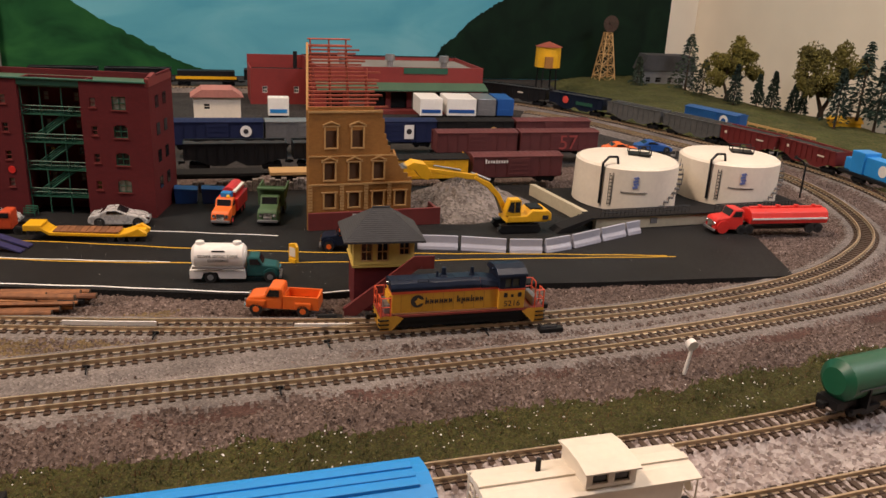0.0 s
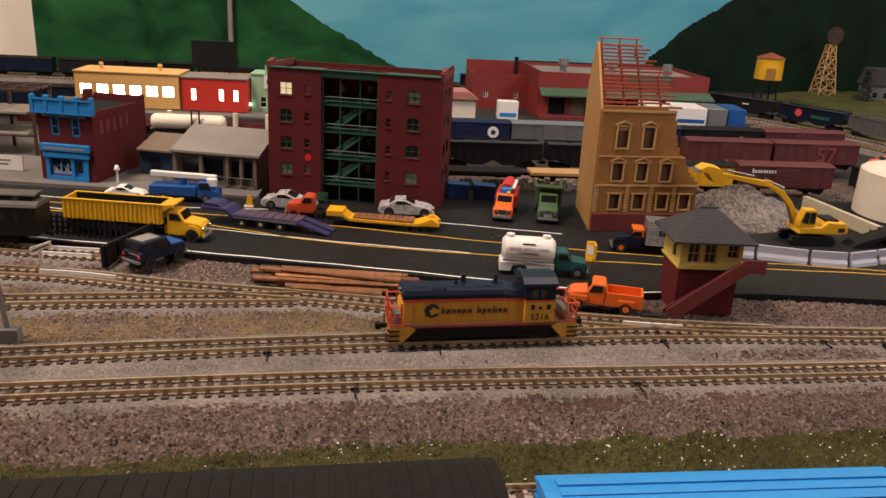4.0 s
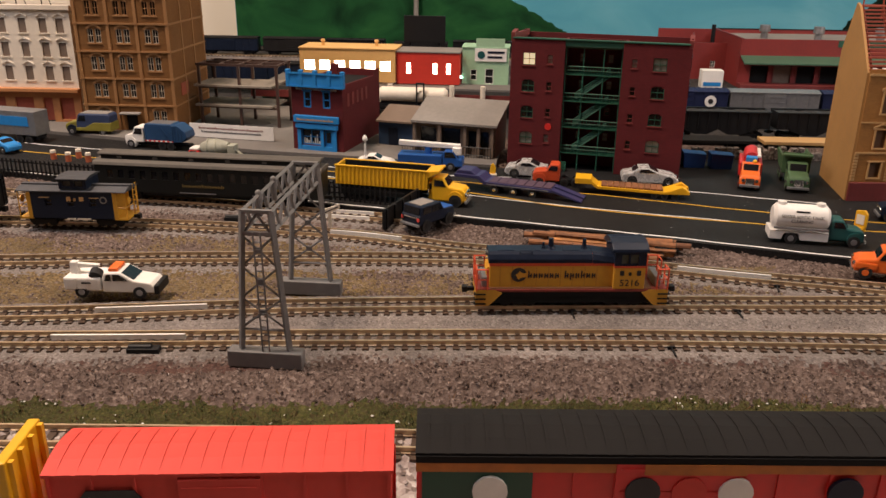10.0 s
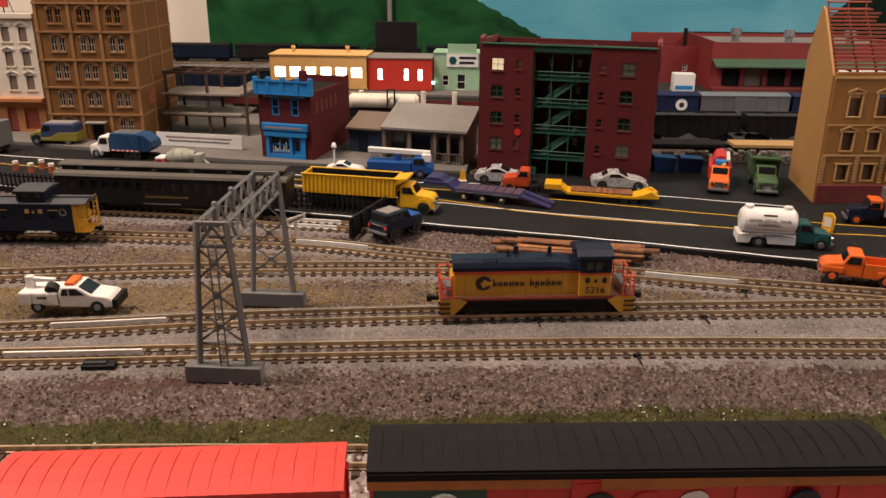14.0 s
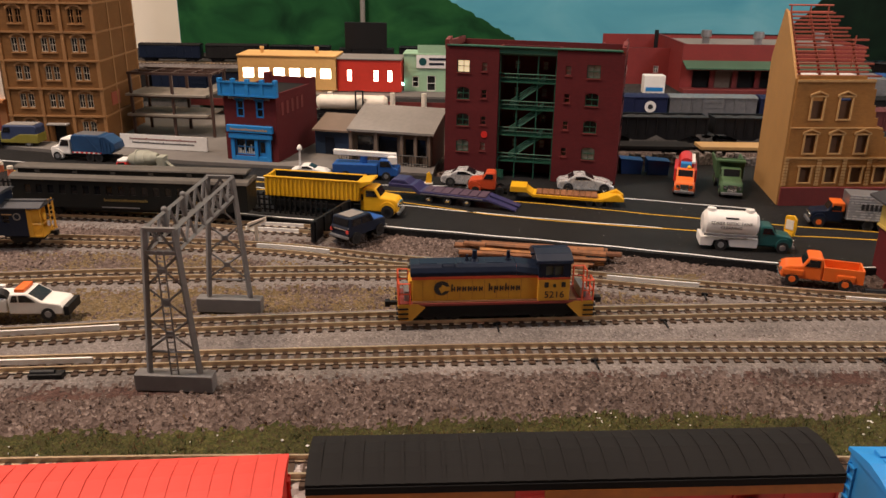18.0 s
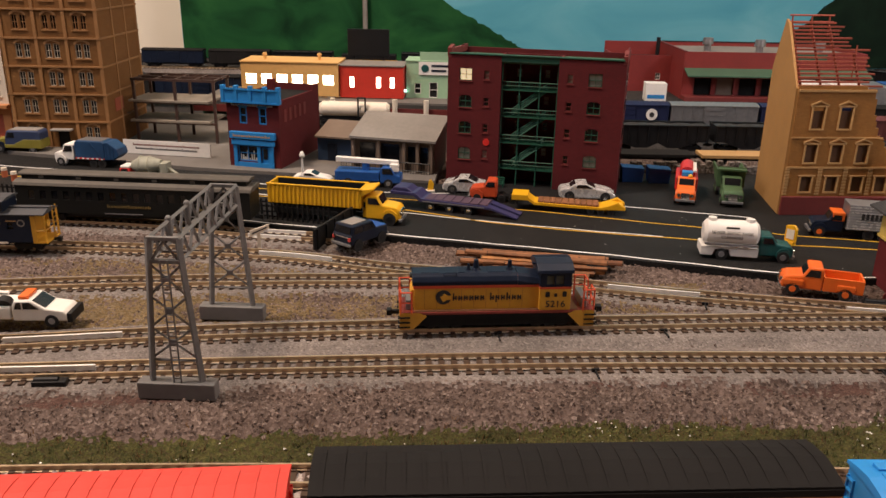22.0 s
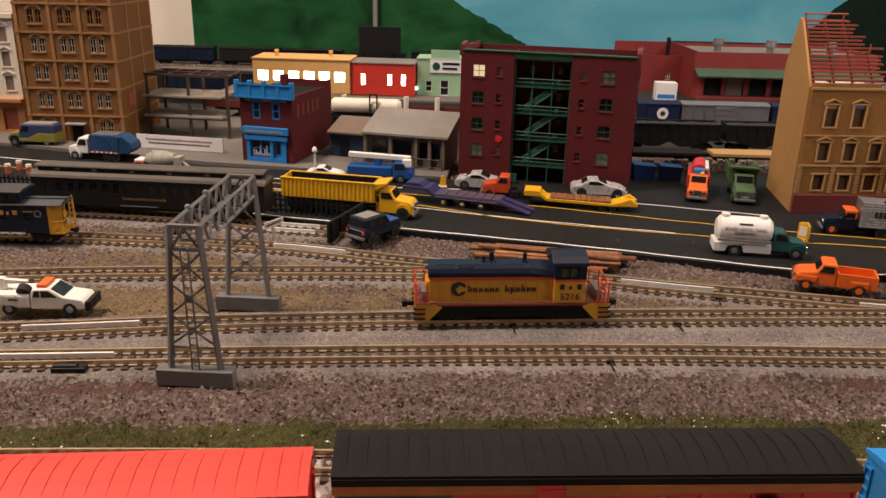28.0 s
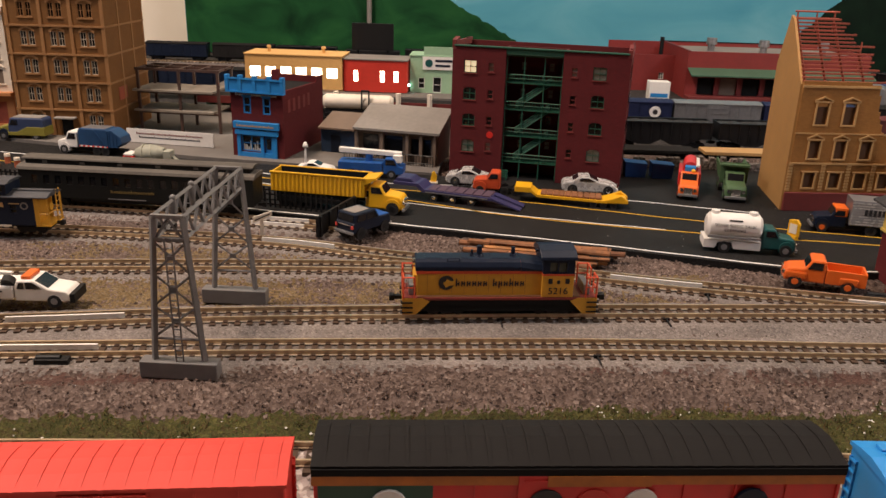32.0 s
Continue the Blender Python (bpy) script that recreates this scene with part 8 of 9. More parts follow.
# indigo flatbed trailer with ramp
v = thing("flatbed_trailer", -0.1430, 0.4935, 0.0003, -18, "long indigo flatbed trailer with a folding ramp", "trailer")
bm = nb()
prism(bm, [(-38, 10.2), (-22, 10.2), (-18, 7), (24, 6.4), (24, 4.6), (-19, 5), (-23, 8.2), (-38, 8.2)], "y", -7.4, 7.4, 0.2)
part("bed", bm, PURPLE, v)
part("ramp", prism(nb(), [(24, 6.4), (42, 1.2), (42, 0.2), (24, 5)], "y", -7.2, -1.5, 0.15), PURPLE, v)
part("ramp", prism(nb(), [(24, 6.4), (42, 1.2), (42, 0.2), (24, 5)], "y", 1.5, 7.2, 0.15), PURPLE, v)
for k_ in range(7):
    part("deck_plate", box(nb(), -16 + k_ * 5.7, -11 + k_ * 5.7, -6.4, 6.4, 6.6, 7.2), MAUVE, v)
part("side_marker", box(nb(), -17, 22, -7.6, -7.3, 5.3, 5.9), STEEL, v)
part("neck_box", prism(nb(), [(-38, 10), (-24, 10), (-28, 12.6), (-36, 12.6)], "y", -6, 6, 0.5), PURPLE, v)
wheels(v, (-12, 0, 12), 7.0, 2.4, CHROME, 1.8)

# navy off-road wagon on the gravel
v = thing("off_road_wagon", -0.1930, 0.4320, -0.0012, 52, "dark navy off-road wagon on the gravel seen from behind", "car")
body_side("body", v, [(-14, 4), (-14.4, 9.2), (-13.4, 9.6), (-12.4, 14.4), (2.6, 14.4), (5.6, 9.8), (14, 9.2), (14.6, 4)], 6.6, NAVY, 0.6)
glazing(v, [[(-11.6, 10), (-10.8, 13.4), (-5, 13.4), (-5, 10)], [(-4.2, 10), (-4.2, 13.4), (1.8, 13.4), (4.0, 10)]], 6.5)
part("windscreen", prism(nb(), [(2.9, 14), (5.8, 10.2), (5.4, 10.2), (2.5, 14)], "y", -5.4, 5.4), GLASS, v)
part("rear_window", prism(nb(), [(-13.8, 10.2), (-13.0, 13.6), (-12.6, 13.6), (-13.4, 10.2)], "y", -5.4, 5.4), GLASS, v)
part("roof_panel", box(nb(), -11, 0, -4.4, 4.4, 14.4, 14.8, 0.1), GREY_ROOF, v, "pale worn roof panel")
part("bonnet", box(nb(), 5.8, 13.6, -6, 6, 9.2, 9.8, 0.2), BLUE, v, "blue bonnet")
part("trim_strip", box(nb(), -14.9, -14.2, -5.4, 5.4, 8.2, 8.8), CHROME, v)
for s_ in (-1, 1):
    part("tail_lamp", box(nb(), -14.9, -14.0, *sorted((s_ * 5.0, s_ * 6.4)), 6.6, 8.4, 0.1), CORAL, v)
part("rear_bumper", box(nb(), -15.6, -14, -6.6, 6.6, 3.6, 5.0, 0.3), STEEL, v)
part("front_bumper", box(nb(), 14.2, 15.6, -6.6, 6.6, 3.6, 5.0, 0.3), STEEL, v)
wheels(v, (-9.0, 9.4), 7.2, 3.3, BLACK, 2.2)

# white utility truck
sv = v = thing("service_truck", -0.3215, 0.3275, -0.0003, 2, "white service truck with an orange light bar by the tracks", "truck")
body_side("cab", v, [(-4, 3), (-4, 8.6), (-2.4, 13), (5, 13.2), (11, 9.2), (19, 8), (21, 6), (21, 3)], 6.8, WHITE, 0.7)
glazing(v, [[(-2.6, 9), (-1.4, 12.2), (0.6, 12.3), (0.6, 9)], [(1.4, 9), (1.4, 12.3), (4.6, 12.3), (8.6, 9)]], 6.65)
part("windscreen", prism(nb(), [(5.6, 13), (11.2, 9.4), (10.8, 9.2), (5.2, 12.8)], "y", -5.6, 5.6), GLASS, v)
bx_ = part("tool_body", box(nb(), -22, -4.6, -7.2, 7.2, 4, 10.4, 0.4), WHITE, v, "white tool box body")
bm = nb()
for k_ in range(3):
    box(bm, -21.2 + k_ * 5.6, -16.4 + k_ * 5.6, -7.45, -7.1, 5, 9.6)
part("locker_door", bm, WHITE, bx_)
part("light_bar", box(nb(), -1, 3.4, -5, 5, 13.2, 14.8, 0.3), ORANGE, v, "orange roof light bar")
part("spare_tyre", rod(nb(), (-7, -6, 11), (-7, -3, 12.6), 3.0, 3.0, 18), RUBBER, v)
part("crane_post", box(nb(), -20.5, -17, -2, 1.5, 10.4, 16.5, 0.4), WHITE, v)
part("crane_arm", prism(nb(), [(-20, 13), (-7, 14), (-7, 15), (-20, 16)], "y", -1.4, 1, 0.2), WHITE, v)
part("front_bumper", box(nb(), 20.6, 23, -7, 7, 2.4, 7, 0.4), BLACK, v, "black push bumper")
part("bar_lettering", box(nb(), -13.4, -9, -7.6, -7.4, 7.6, 8.4), INK, bx_)
wheels(v, (-14, 13.6), 7.2, 3.1, STEEL)

sv.scale = (0.9, 0.9, 0.88)

# fire engine and army truck facing the street
v = thing("fire_engine", 0.0085, 0.528, 0.0003, -106, "orange and red vintage fire engine facing the street", "truck")
chassis(v, -26, 16)
cab_shape(v, 0, ORANGE, 1.0, "bright orange bonneted cab")
part("body", box(nb(), -28, 0, -7, 7, 5, 13.5, 0.6), RED, v, "red equipment body")
part("tank_top", rod(nb(), (-27, 0, 15), (-4, 0, 15), 4.8, 4.8, 16), RED, v)
part("roof_gear", box(nb(), -3, 3, -3.4, 3.4, 14.6, 18, 0.5), SKY_BLUE, v)
part("beacon", dome(nb(), (4, 2, 15.2), 1.5, 1.3), YELLOW, v)
part("ladder", box(nb(), -26, -2, 3.2, 5.6, 17, 18.2), WHITE, v)
wheels(v, (-20, -12, 13), 6.6, 3.0, RED)
v = thing("army_truck", 0.0365, 0.526, 0.0003, -102, "army green dump truck facing the street", "truck")
chassis(v, -24, 16)
cab_shape(v, -1, OLIVE, 1.08)
bm = nb()
prism(bm, [(-6.4, 7), (6.4, 7), (9, 19), (8.2, 19), (5.6, 8), (-5.6, 8), (-8.2, 19), (-9, 19)], "x", -26, -2.4)
box(bm, -2.6, -1.8, -8.6, 8.6, 8, 21)
box(bm, -2.6, 3, -8.6, 8.6, 19.6, 20.6)
part("dump_body", bm, OLIVE, v)
for k_ in range(5):
    for s_ in (-1, 1):
        part("body_rib", rod(nb(), (-25 + k_ * 5.4, s_ * 6.7, 7), (-25 + k_ * 5.4, s_ * 9.2, 19), 0.5, None, 4), OLIVE, v)
wheels(v, (-20, -12), 7.6, 3.4, OLIVE)
wheels(v, (13,), 7.0, 3.4, OLIVE)

# red tank lorry
v = thing("fuel_tanker", 0.3655, 0.4545, 0.0003, 176, "glossy red fuel tank lorry beside the storage tanks", "truck")
chassis(v, -44, 40)
bm = prism(nb(), [(-7, 7), (7, 7), (7.8, 11), (6.4, 15), (3, 16.8), (-3, 16.8), (-6.4, 15), (-7.8, 11)], "x", -46, 14, 0.5)
part("tank", bm, RED, v, "glossy red tank body")
part("catwalk", box(nb(), -44, 12, -1.4, 1.4, 16.8, 17.6), RED, v)
for k_ in range(4):
    part("hatch", rod(nb(), (-38 + k_ * 14, 0, 17), (-38 + k_ * 14, 0, 18.6), 1.8, 1.6, 12), RED, v)
part("side_stripe", box(nb(), -45, 13, -8.0, -7.5, 9.4, 10), STEEL, v)
cab_shape(v, 19, RED, 1.15)
wheels(v, (-40, -33, 14, 20), 7.2, 3.3, BLACK)
wheels(v, (34,), 7.0, 3.3, BLACK)
part("stripe", box(nb(), -45, 13, 7.4, 8.0, 10.2, 11.4), WHITE, v, "white side stripe")


def excavator():
    e = thing("excavator", 0.192, 0.4795, 0.0003, 178, "yellow tracked excavator reaching towards the ruined house", "excavator")
    for s in (-1, 1):
        t = part("crawler_track", prism(nb(), [(-15, 3), (-12.5, 0.2), (12.5, 0.2), (15, 3), (12.5, 5.6), (-12.5, 5.6)], "y", s * 5.2, s * 9.4, 0.4), BLACK, e)
        for k in range(12):
            part("track_shoe", box(nb(), -13 + k * 2.3, -11.4 + k * 2.3, *sorted((s * 5.0, s * 9.6)), 5.4, 6.0), BLACK, t)
    up = part("upper_body", prism(nb(), [(-19, 7.4), (-19.6, 11), (-18, 15), (-8, 15.6), (-4, 12), (9, 12), (10, 7.4)], "y", -8.6, 8.6, 0.8), YELLOW, e)
    part("engine_cover", box(nb(), -16, -7, -6, 6, 15.2, 16.6, 0.5), BLACK, up)
    part("counterweight", prism(nb(), [(-21.5, 8), (-21.5, 13), (-19, 15.4), (-16.5, 15.4), (-16.5, 8)], "y", -8.8, 8.8, 0.9), YELLOW, up)
    part("emblem", box(nb(), -19, -15, 8.6, 9.0, 9.4, 12), INK, up)
    cb = part("operator_cab", prism(nb(), [(0, 11.8), (0, 22), (1, 23), (8, 23), (10.4, 15.6), (10.4, 11.8)], "y", 1.8, 8.4, 0.5), YELLOW, e)
    for q in ([(0.9, 14.4), (0.9, 21.4), (4.2, 21.4), (4.2, 14.4)], [(4.9, 14.0), (4.9, 21.4), (7.5, 21.4), (9.4, 15.4)]):
        part("cab_glass", prism(nb(), q, "y", 8.3, 8.65), GLASS, cb)
    bm = prism(nb(), [(8, 9.6), (5, 12), (13, 25), (20, 32.6), (30, 37), (31, 35), (22, 29.4), (15.4, 22.6)], "y", -2.0, 1.0, 0.4)
    part("boom", bm, YELLOW, e)
    part("stick", prism(nb(), [(27, 34.6), (29, 38.6), (34, 38.6), (62, 42.6), (63, 40.4), (35, 35)], "y", -1.6, 0.6, 0.4), YELLOW, e)
    part("hydraulic_ram", rod(nb(), (11, -0.5, 12), (16, -0.5, 24), 0.9, 0.7, 10), STEEL, e)
    part("hydraulic_ram", rod(nb(), (20, -0.5, 34), (33, -0.5, 39.2), 0.9, 0.7, 10), STEEL, e)
    part("hydraulic_ram", rod(nb(), (40, -0.5, 40.8), (58, -0.5, 44), 0.8, 0.6, 10), STEEL, e)
    bk = prism(nb(), [(60, 40), (64, 46), (72, 47.4), (77, 44.6), (71, 42.4), (67, 37), (62, 36)], "y", -6, 5, 0.3)
    part("bucket", bk, YELLOW, e)
    for k in range(4):
        part("bucket_tooth", prism(nb(), [(76, 45.2), (79.5, 43.6), (76, 43.4)], "y", -5.6 + k * 3, -4.2 + k * 3), STEEL, e)


excavator()

# plastic barriers round the site
barr = [(117, 453), (143, 447), (171, 437.5), (193, 434), (214, 440), (239, 450), (262, 459), (276, 464)]
first = None
for k_, ((ax, ay), (bx, by)) in enumerate(zip(barr, barr[1:])):
    ang = math.degrees(math.atan2(by - ay, bx - ax))
    ln = math.hypot(bx - ax, by - ay) - 1.4
    b_ = thing("barrier", ax * MM, ay * MM, 0.0003, ang, "translucent pale lilac plastic traffic barrier", "barrier", "barriers round the demolition site")
    part("body", prism(nb(), [(-3, 0), (3, 0), (2.6, 2), (1.1, 4), (0.8, 8.4), (-0.8, 8.4), (-1.1, 4), (-2.6, 2)], "x", 0.7, ln, 0.3), CLEAR, b_)
    part("foot", box(nb(), 1.2, ln - 0.5, -3.2, 3.2, 0, 0.7), CLEAR, b_)

# rubble heap
rr = random.Random(5)
bm = nb()
N = 34
ring_prev = None
top = bm.verts.new((0, 0, 0.022))
for j in range(1, 12):
    f = j / 11
    ring = []
    for i in range(N):
        a = 2 * math.pi * i / N
        rad = f * 0.046 * (1 + 0.12 * math.sin(3 * a + 1) + 0.05 * rr.random())
        ring.append(bm.verts.new((rad * math.cos(a) * 1.1, rad * math.sin(a) * 0.8, 0.022 * (1 - f) ** 0.9 * (0.85 + 0.3 * rr.random()) - 0.0005)))
    for i in range(N):
        if ring_prev:
            bm.faces.new([ring_prev[i], ring[i], ring[(i + 1) % N], ring_prev[(i + 1) % N]])
        else:
            bm.faces.new([top, ring[i], ring[(i + 1) % N]])
    ring_prev = ring
RUBBLE = stony("grey_rubble", [(0.1, 0.085, 0.075), (0.18, 0.155, 0.14), (0.24, 0.21, 0.195), (0.07, 0.058, 0.05)], 620)
hp = tagged(part("rubble", bm, RUBBLE, None), "heap of grey demolition rubble beside the ruined house", "rubble")
hp.matrix_basis = pose(0.172, 0.535, 0.0004)

# gantry over the tracks
def gantry():
    g = thing("signal_gantry", -0.2397, 0.3040, 0, -2.4, "grey plastic lattice signal gantry spanning two tracks", "gantry")
    y0, y1 = -33, 33
    lo, hi = 49.2, 57.2

    def leg_at(z):
        return 8.9 - 3.8 * (z - 4) / 52

    for yy in (y0, y1):
        part("footing", box(nb(), -13.8, 13.8, yy - 2.8, yy + 2.8, -2, 4.4, 0.4), GREY_PLASTIC, g)
        for s in (-1, 1):
            part("leg", bar(nb(), (s * leg_at(4), yy, 4), (s * leg_at(hi), yy, hi), 1.7, 1.7), GREY_PLASTIC, g)
        for k in range(3):
            z0, z1 = 13 + k * 11.8, 13 + (k + 1) * 11.8
            a0, a1 = leg_at(z0), leg_at(z1)
            bm = bar(nb(), (-a0, yy, z0), (a1, yy, z1), 0.6)
            bar(bm, (a0, yy, z0), (-a1, yy, z1), 0.6)
            zc = z0 + 11.8 * a0 / (a0 + a1)
            box(bm, -1.3, 1.3, yy - 0.45, yy + 0.45, zc - 1.1, zc + 1.1, 0.2)
            part("cross_brace", bm, GREY_PLASTIC, g)
        part("strut", bar(nb(), (-leg_at(13), yy, 12.4), (leg_at(13), yy, 12.4), 0.7), GREY_PLASTIC, g)
        if yy == y0:
            bm = nb()
            for d in (-1.3, 1.3):
                bar(bm, (d + 0.6, yy - 1.6, 4), (d, yy - 1.4, 50), 0.55)
            for k in range(16):
                bar(bm, (-0.9, yy - 1.5, 6 + k * 2.7), (1.6, yy - 1.5, 6 + k * 2.7), 0.4)
            part("ladder", bm, GREY_PLASTIC, g)
        for z in (lo, hi):
            part("end_beam", box(nb(), -5.6, 5.6, yy - 0.8, yy + 0.8, z - 0.7, z + 0.7, 0.15), GREY_PLASTIC, g)
        bm = bar(nb(), (-4.8, yy, lo), (0, yy, hi - 1), 0.7)
        bar(bm, (4.8, yy, lo), (0, yy, hi - 1), 0.7)
        part("end_brace", bm, GREY_PLASTIC, g)
    n = 7
    step = (y1 - y0) / n
    for s in (-1, 1):
        for z in (lo, hi):
            part("chord", bar(nb(), (s * 5.1, y0, z), (s * 5.1, y1, z), 1.15, 1.15), GREY_PLASTIC, g)
        for k in range(n):
            a, b = y0 + k * step, y0 + (k + 1) * step
            bm = bar(nb(), (s * 5.1, a, lo), (s * 5.1, (a + b) / 2, hi), 0.85)
            bar(bm, (s * 5.1, (a + b) / 2, hi), (s * 5.1, b, lo), 0.85)
            part("web", bm, GREY_PLASTIC, g)
    for k in (2, 4):
        a = y0 + k * step
        bm = rod(nb(), (-5.1, a, lo), (-5.1, a, hi + 0.8), 1.15, 1.15, 10)
        dome(bm, (-5.1, a, hi + 0.8), 1.2, 1.0)
        part("signal_mount", bm, GREY_PLASTIC, g)
    for k in (1, 3, 5):
        a = y0 + k * step
        part("cross_member", box(nb(), -5.1, 5.1, a - 0.4, a + 0.4, lo - 0.4, lo + 0.4), GREY_PLASTIC, g)


gantry()

# log pile
lg_ = random.Random(31)
for k_ in range(17):
    row_ = 0 if k_ < 10 else (1 if k_ < 15 else 2)
    dy_ = (k_ * 2.9 - 7) if row_ == 0 else ((k_ - 10) * 3.4 - 4 if row_ == 1 else (k_ - 15) * 4 + 1)
    ln_, lr_, an_ = lg_.uniform(44, 76), lg_.uniform(1.3, 2.0), -7 + lg_.uniform(-5, 4)
    dz_ = 1.2 + row_ * 2.4
    l_ = thing("log", -0.1025 + lg_.uniform(-10, 10) * MM, 0.398 + dy_ * MM, -0.0012, an_, "reddish brown split log in a trackside pile", "log", "log pile")
    bm, n_ = nb(), 7
    rings_ = []
    for i_ in range(7):
        f_ = i_ / 6 - 0.5
        w_ = [lr_ * lg_.uniform(0.75, 1.15) for _ in range(n_)] if i_ in (0, 3) else [q * lg_.uniform(0.93, 1.07) for q in w_]
        sag_ = lg_.uniform(-0.25, 0.25)
        rings_.append([bm.verts.new((f_ * ln_ * MM, (sag_ + w_[j] * math.cos(j * 2 * math.pi / n_)) * MM, (dz_ + 0.75 * w_[j] * math.sin(j * 2 * math.pi / n_)) * MM)) for j in range(n_)])
    for a_, b_ in zip(rings_, rings_[1:]):
        for j in range(n_):
            bm.faces.new((a_[j], b_[j], b_[(j + 1) % n_], a_[(j + 1) % n_]))
    bm.faces.new(rings_[0])
    bm.faces.new(rings_[-1][::-1])
    part("stem", bm, (LOG, LOG, PALE_LOG, BARK_LOG, LOG)[k_ % 5], l_)
    part("cut_end", rod(nb(), (-ln_ / 2 - 0.3, 0, dz_), (-ln_ / 2 + 0.2, 0, dz_), lr_ * 0.8, lr_ * 0.8, 8), BARK, l_)
    part("cut_end", rod(nb(), (ln_ / 2 - 0.2, 0, dz_), (ln_ / 2 + 0.3, 0, dz_), lr_ * 0.8, lr_ * 0.8, 8), BARK, l_)

# small trackside things
m_ = thing("mast_marker", 0.194, 0.277, -0.002, 0, "white trackside post with a round white head", "marker post")
part("post", rod(nb(), (0, 0, 0), (2, 0, 13), 0.9, 0.8, 10), WHITE, m_)
part("head", rod(nb(), (1.6, -1.2, 14), (1.6, 1.6, 14.6), 2.4, 2.4, 14), WHITE, m_)
for sx, sy, sr, key in ((-0.289, 0.276, 4, "near"), (0.152, 0.3285, 0, "engine"), (0.05, 0.3595, -8, "lead"), (-0.30, 0.431, 2, "lead"), (-0.375, 0.3165, 3, "engine"), (-0.07, 0.4005, -8, "lead")):
    s_ = thing("switch_machine", sx, sy, -0.0012, sr, "small black switch machine beside the track", "switch machine", "switch machines")
    part("case", box(nb(), -6, 6, -2.0, 2.0, 0, 2.2, 0.3), BLACK, s_)
    part("motor_cap", rod(nb(), (-5.5, 0, 2.0), (3, 0, 2.0), 1.3, 1.3, 10), BLACK, s_)
    part("throw_rod", box(nb(), -1, 1, 1, 5.5, 0.6, 1.4), BLACK, s_)
for jx, key in ((-0.125, "engine"), (-0.055, "engine"), (0.045, "engine"), (-0.09, "near"), (0.02, "near"), (0.12, "engine"), (-0.03, "lead")):
    a_, b_, h_ = on_line(key, jx)
    w_ = thing("feeder_wire", a_, b_ - 0.0105, -0.0012, h_, "short dark feeder wire beside the rail", "wire", "rail feeder wires")
    part("wire", box(nb(), -0.25, 0.25, -3, 3.4, 0.8, 1.6), BLACK, w_)
    part("clip", box(nb(), -1.4, 1.4, 3.0, 4.0, 0.6, 1.8), BLACK, w_)
f_ = thing("crossing_sign", -0.2450, 0.4195, -0.0012, 10, "low cream white post with a short cross arm", "sign post")
part("post", box(nb(), -0.9, 0.9, -0.9, 0.9, 0, 11, 0.15), CREAM, f_)
part("cross_arm", prism(nb(), [(-4.5, 8.2), (5.5, 12.6), (5.5, 15.0), (-4.5, 11.6)], "y", -1.6, -0.8, 0.1), CREAM, f_)
part("face_bars", prism(nb(), [(-3.4, 9.6), (4.4, 13.0), (4.4, 13.6), (-3.4, 10.4)], "y", -1.75, -1.55), INK, f_)
f_ = thing("bumper_wall", -0.2165, 0.4215, -0.0012, 70, "black boarded end stop beside the wagon", "bumper")
part("board", box(nb(), 0, 46, -0.7, 0.7, 0, 11.5, 0.2), BLACK, f_)
for k_ in range(5):
    part("brace", box(nb(), 2 + k_ * 10, 4 + k_ * 10, -1.4, -0.7, 0, 11), BLACK, f_)


def picket(x0, y0, x1, y1, z, label):
    ang, ln = math.atan2(y1 - y0, x1 - x0), math.hypot(x1 - x0, y1 - y0) * 1000
    f = thing("picket_fence", x0, y0, z, math.degrees(ang), label, "fence")
    n = int(ln / 3.2)
    for k in range(n):
        part("picket", box(nb(), k * 3.2, k * 3.2 + 1.0, -0.3, 0.3, 0, 11), BLACK, f)
    for q in (2.5, 8.5):
        part("rail", box(nb(), 0, ln, 0.3, 0.7, q, q + 0.9), BLACK, f)


picket(-0.56, 0.527, -0.40, 0.497, -0.001, "black picket fence between the yard and the street")
picket(-0.40, 0.497, -0.245, 0.4775, -0.001, "black picket fence behind the coach")
picket(-0.261, 0.4722, -0.209, 0.4588, -0.001, "black picket fence before the yellow dump truck")
c_ = thing("street_lamp_sign", -0.247, 0.567, 0.0012, 0, "small white post with a carved top on the pavement", "post")
part("post", rod(nb(), (0, 0, 0), (0, 0, 13), 0.9, 0.7, 10), WHITE, c_)
part("head", dome(nb(), (0, 0, 13), 1.9, 2.0), WHITE, c_)
part("base", rod(nb(), (0, 0, 0), (0, 0, 1.2), 2.2, 1.8, 12), WHITE, c_)
c_ = thing("yellow_post", -0.1575, 0.534, 0.0004, 0, "small yellow pointed road marker", "marker")
part("cone", prism(nb(), [(-2, 0), (2, 0), (2.4, 5), (0.6, 8), (-1, 7)], "y", -0.6, 0.6, 0.2), YELLOW, c_)
part("foot", box(nb(), -3, 3, -2, 2, 0, 0.8), CREAM, c_)
c_ = thing("street_sign", 0.0415, 0.4385, 0.0003, -52, "small yellow standing sign board with a pale face", "sign")
part("board", prism(nb(), [(-3.2, 2.2), (3.2, 2.2), (3.2, 9.6), (1.4, 11.6), (-3.2, 10.6)], "y", -0.9, 0.9, 0.25), YELLOW, c_)
part("face", box(nb(), -2.2, 2.2, -1.1, -0.85, 3.6, 9.0), CREAM, c_)
part("foot", box(nb(), -2.6, 2.6, -1.6, 1.6, 0, 2.3, 0.3), YELLOW, c_)
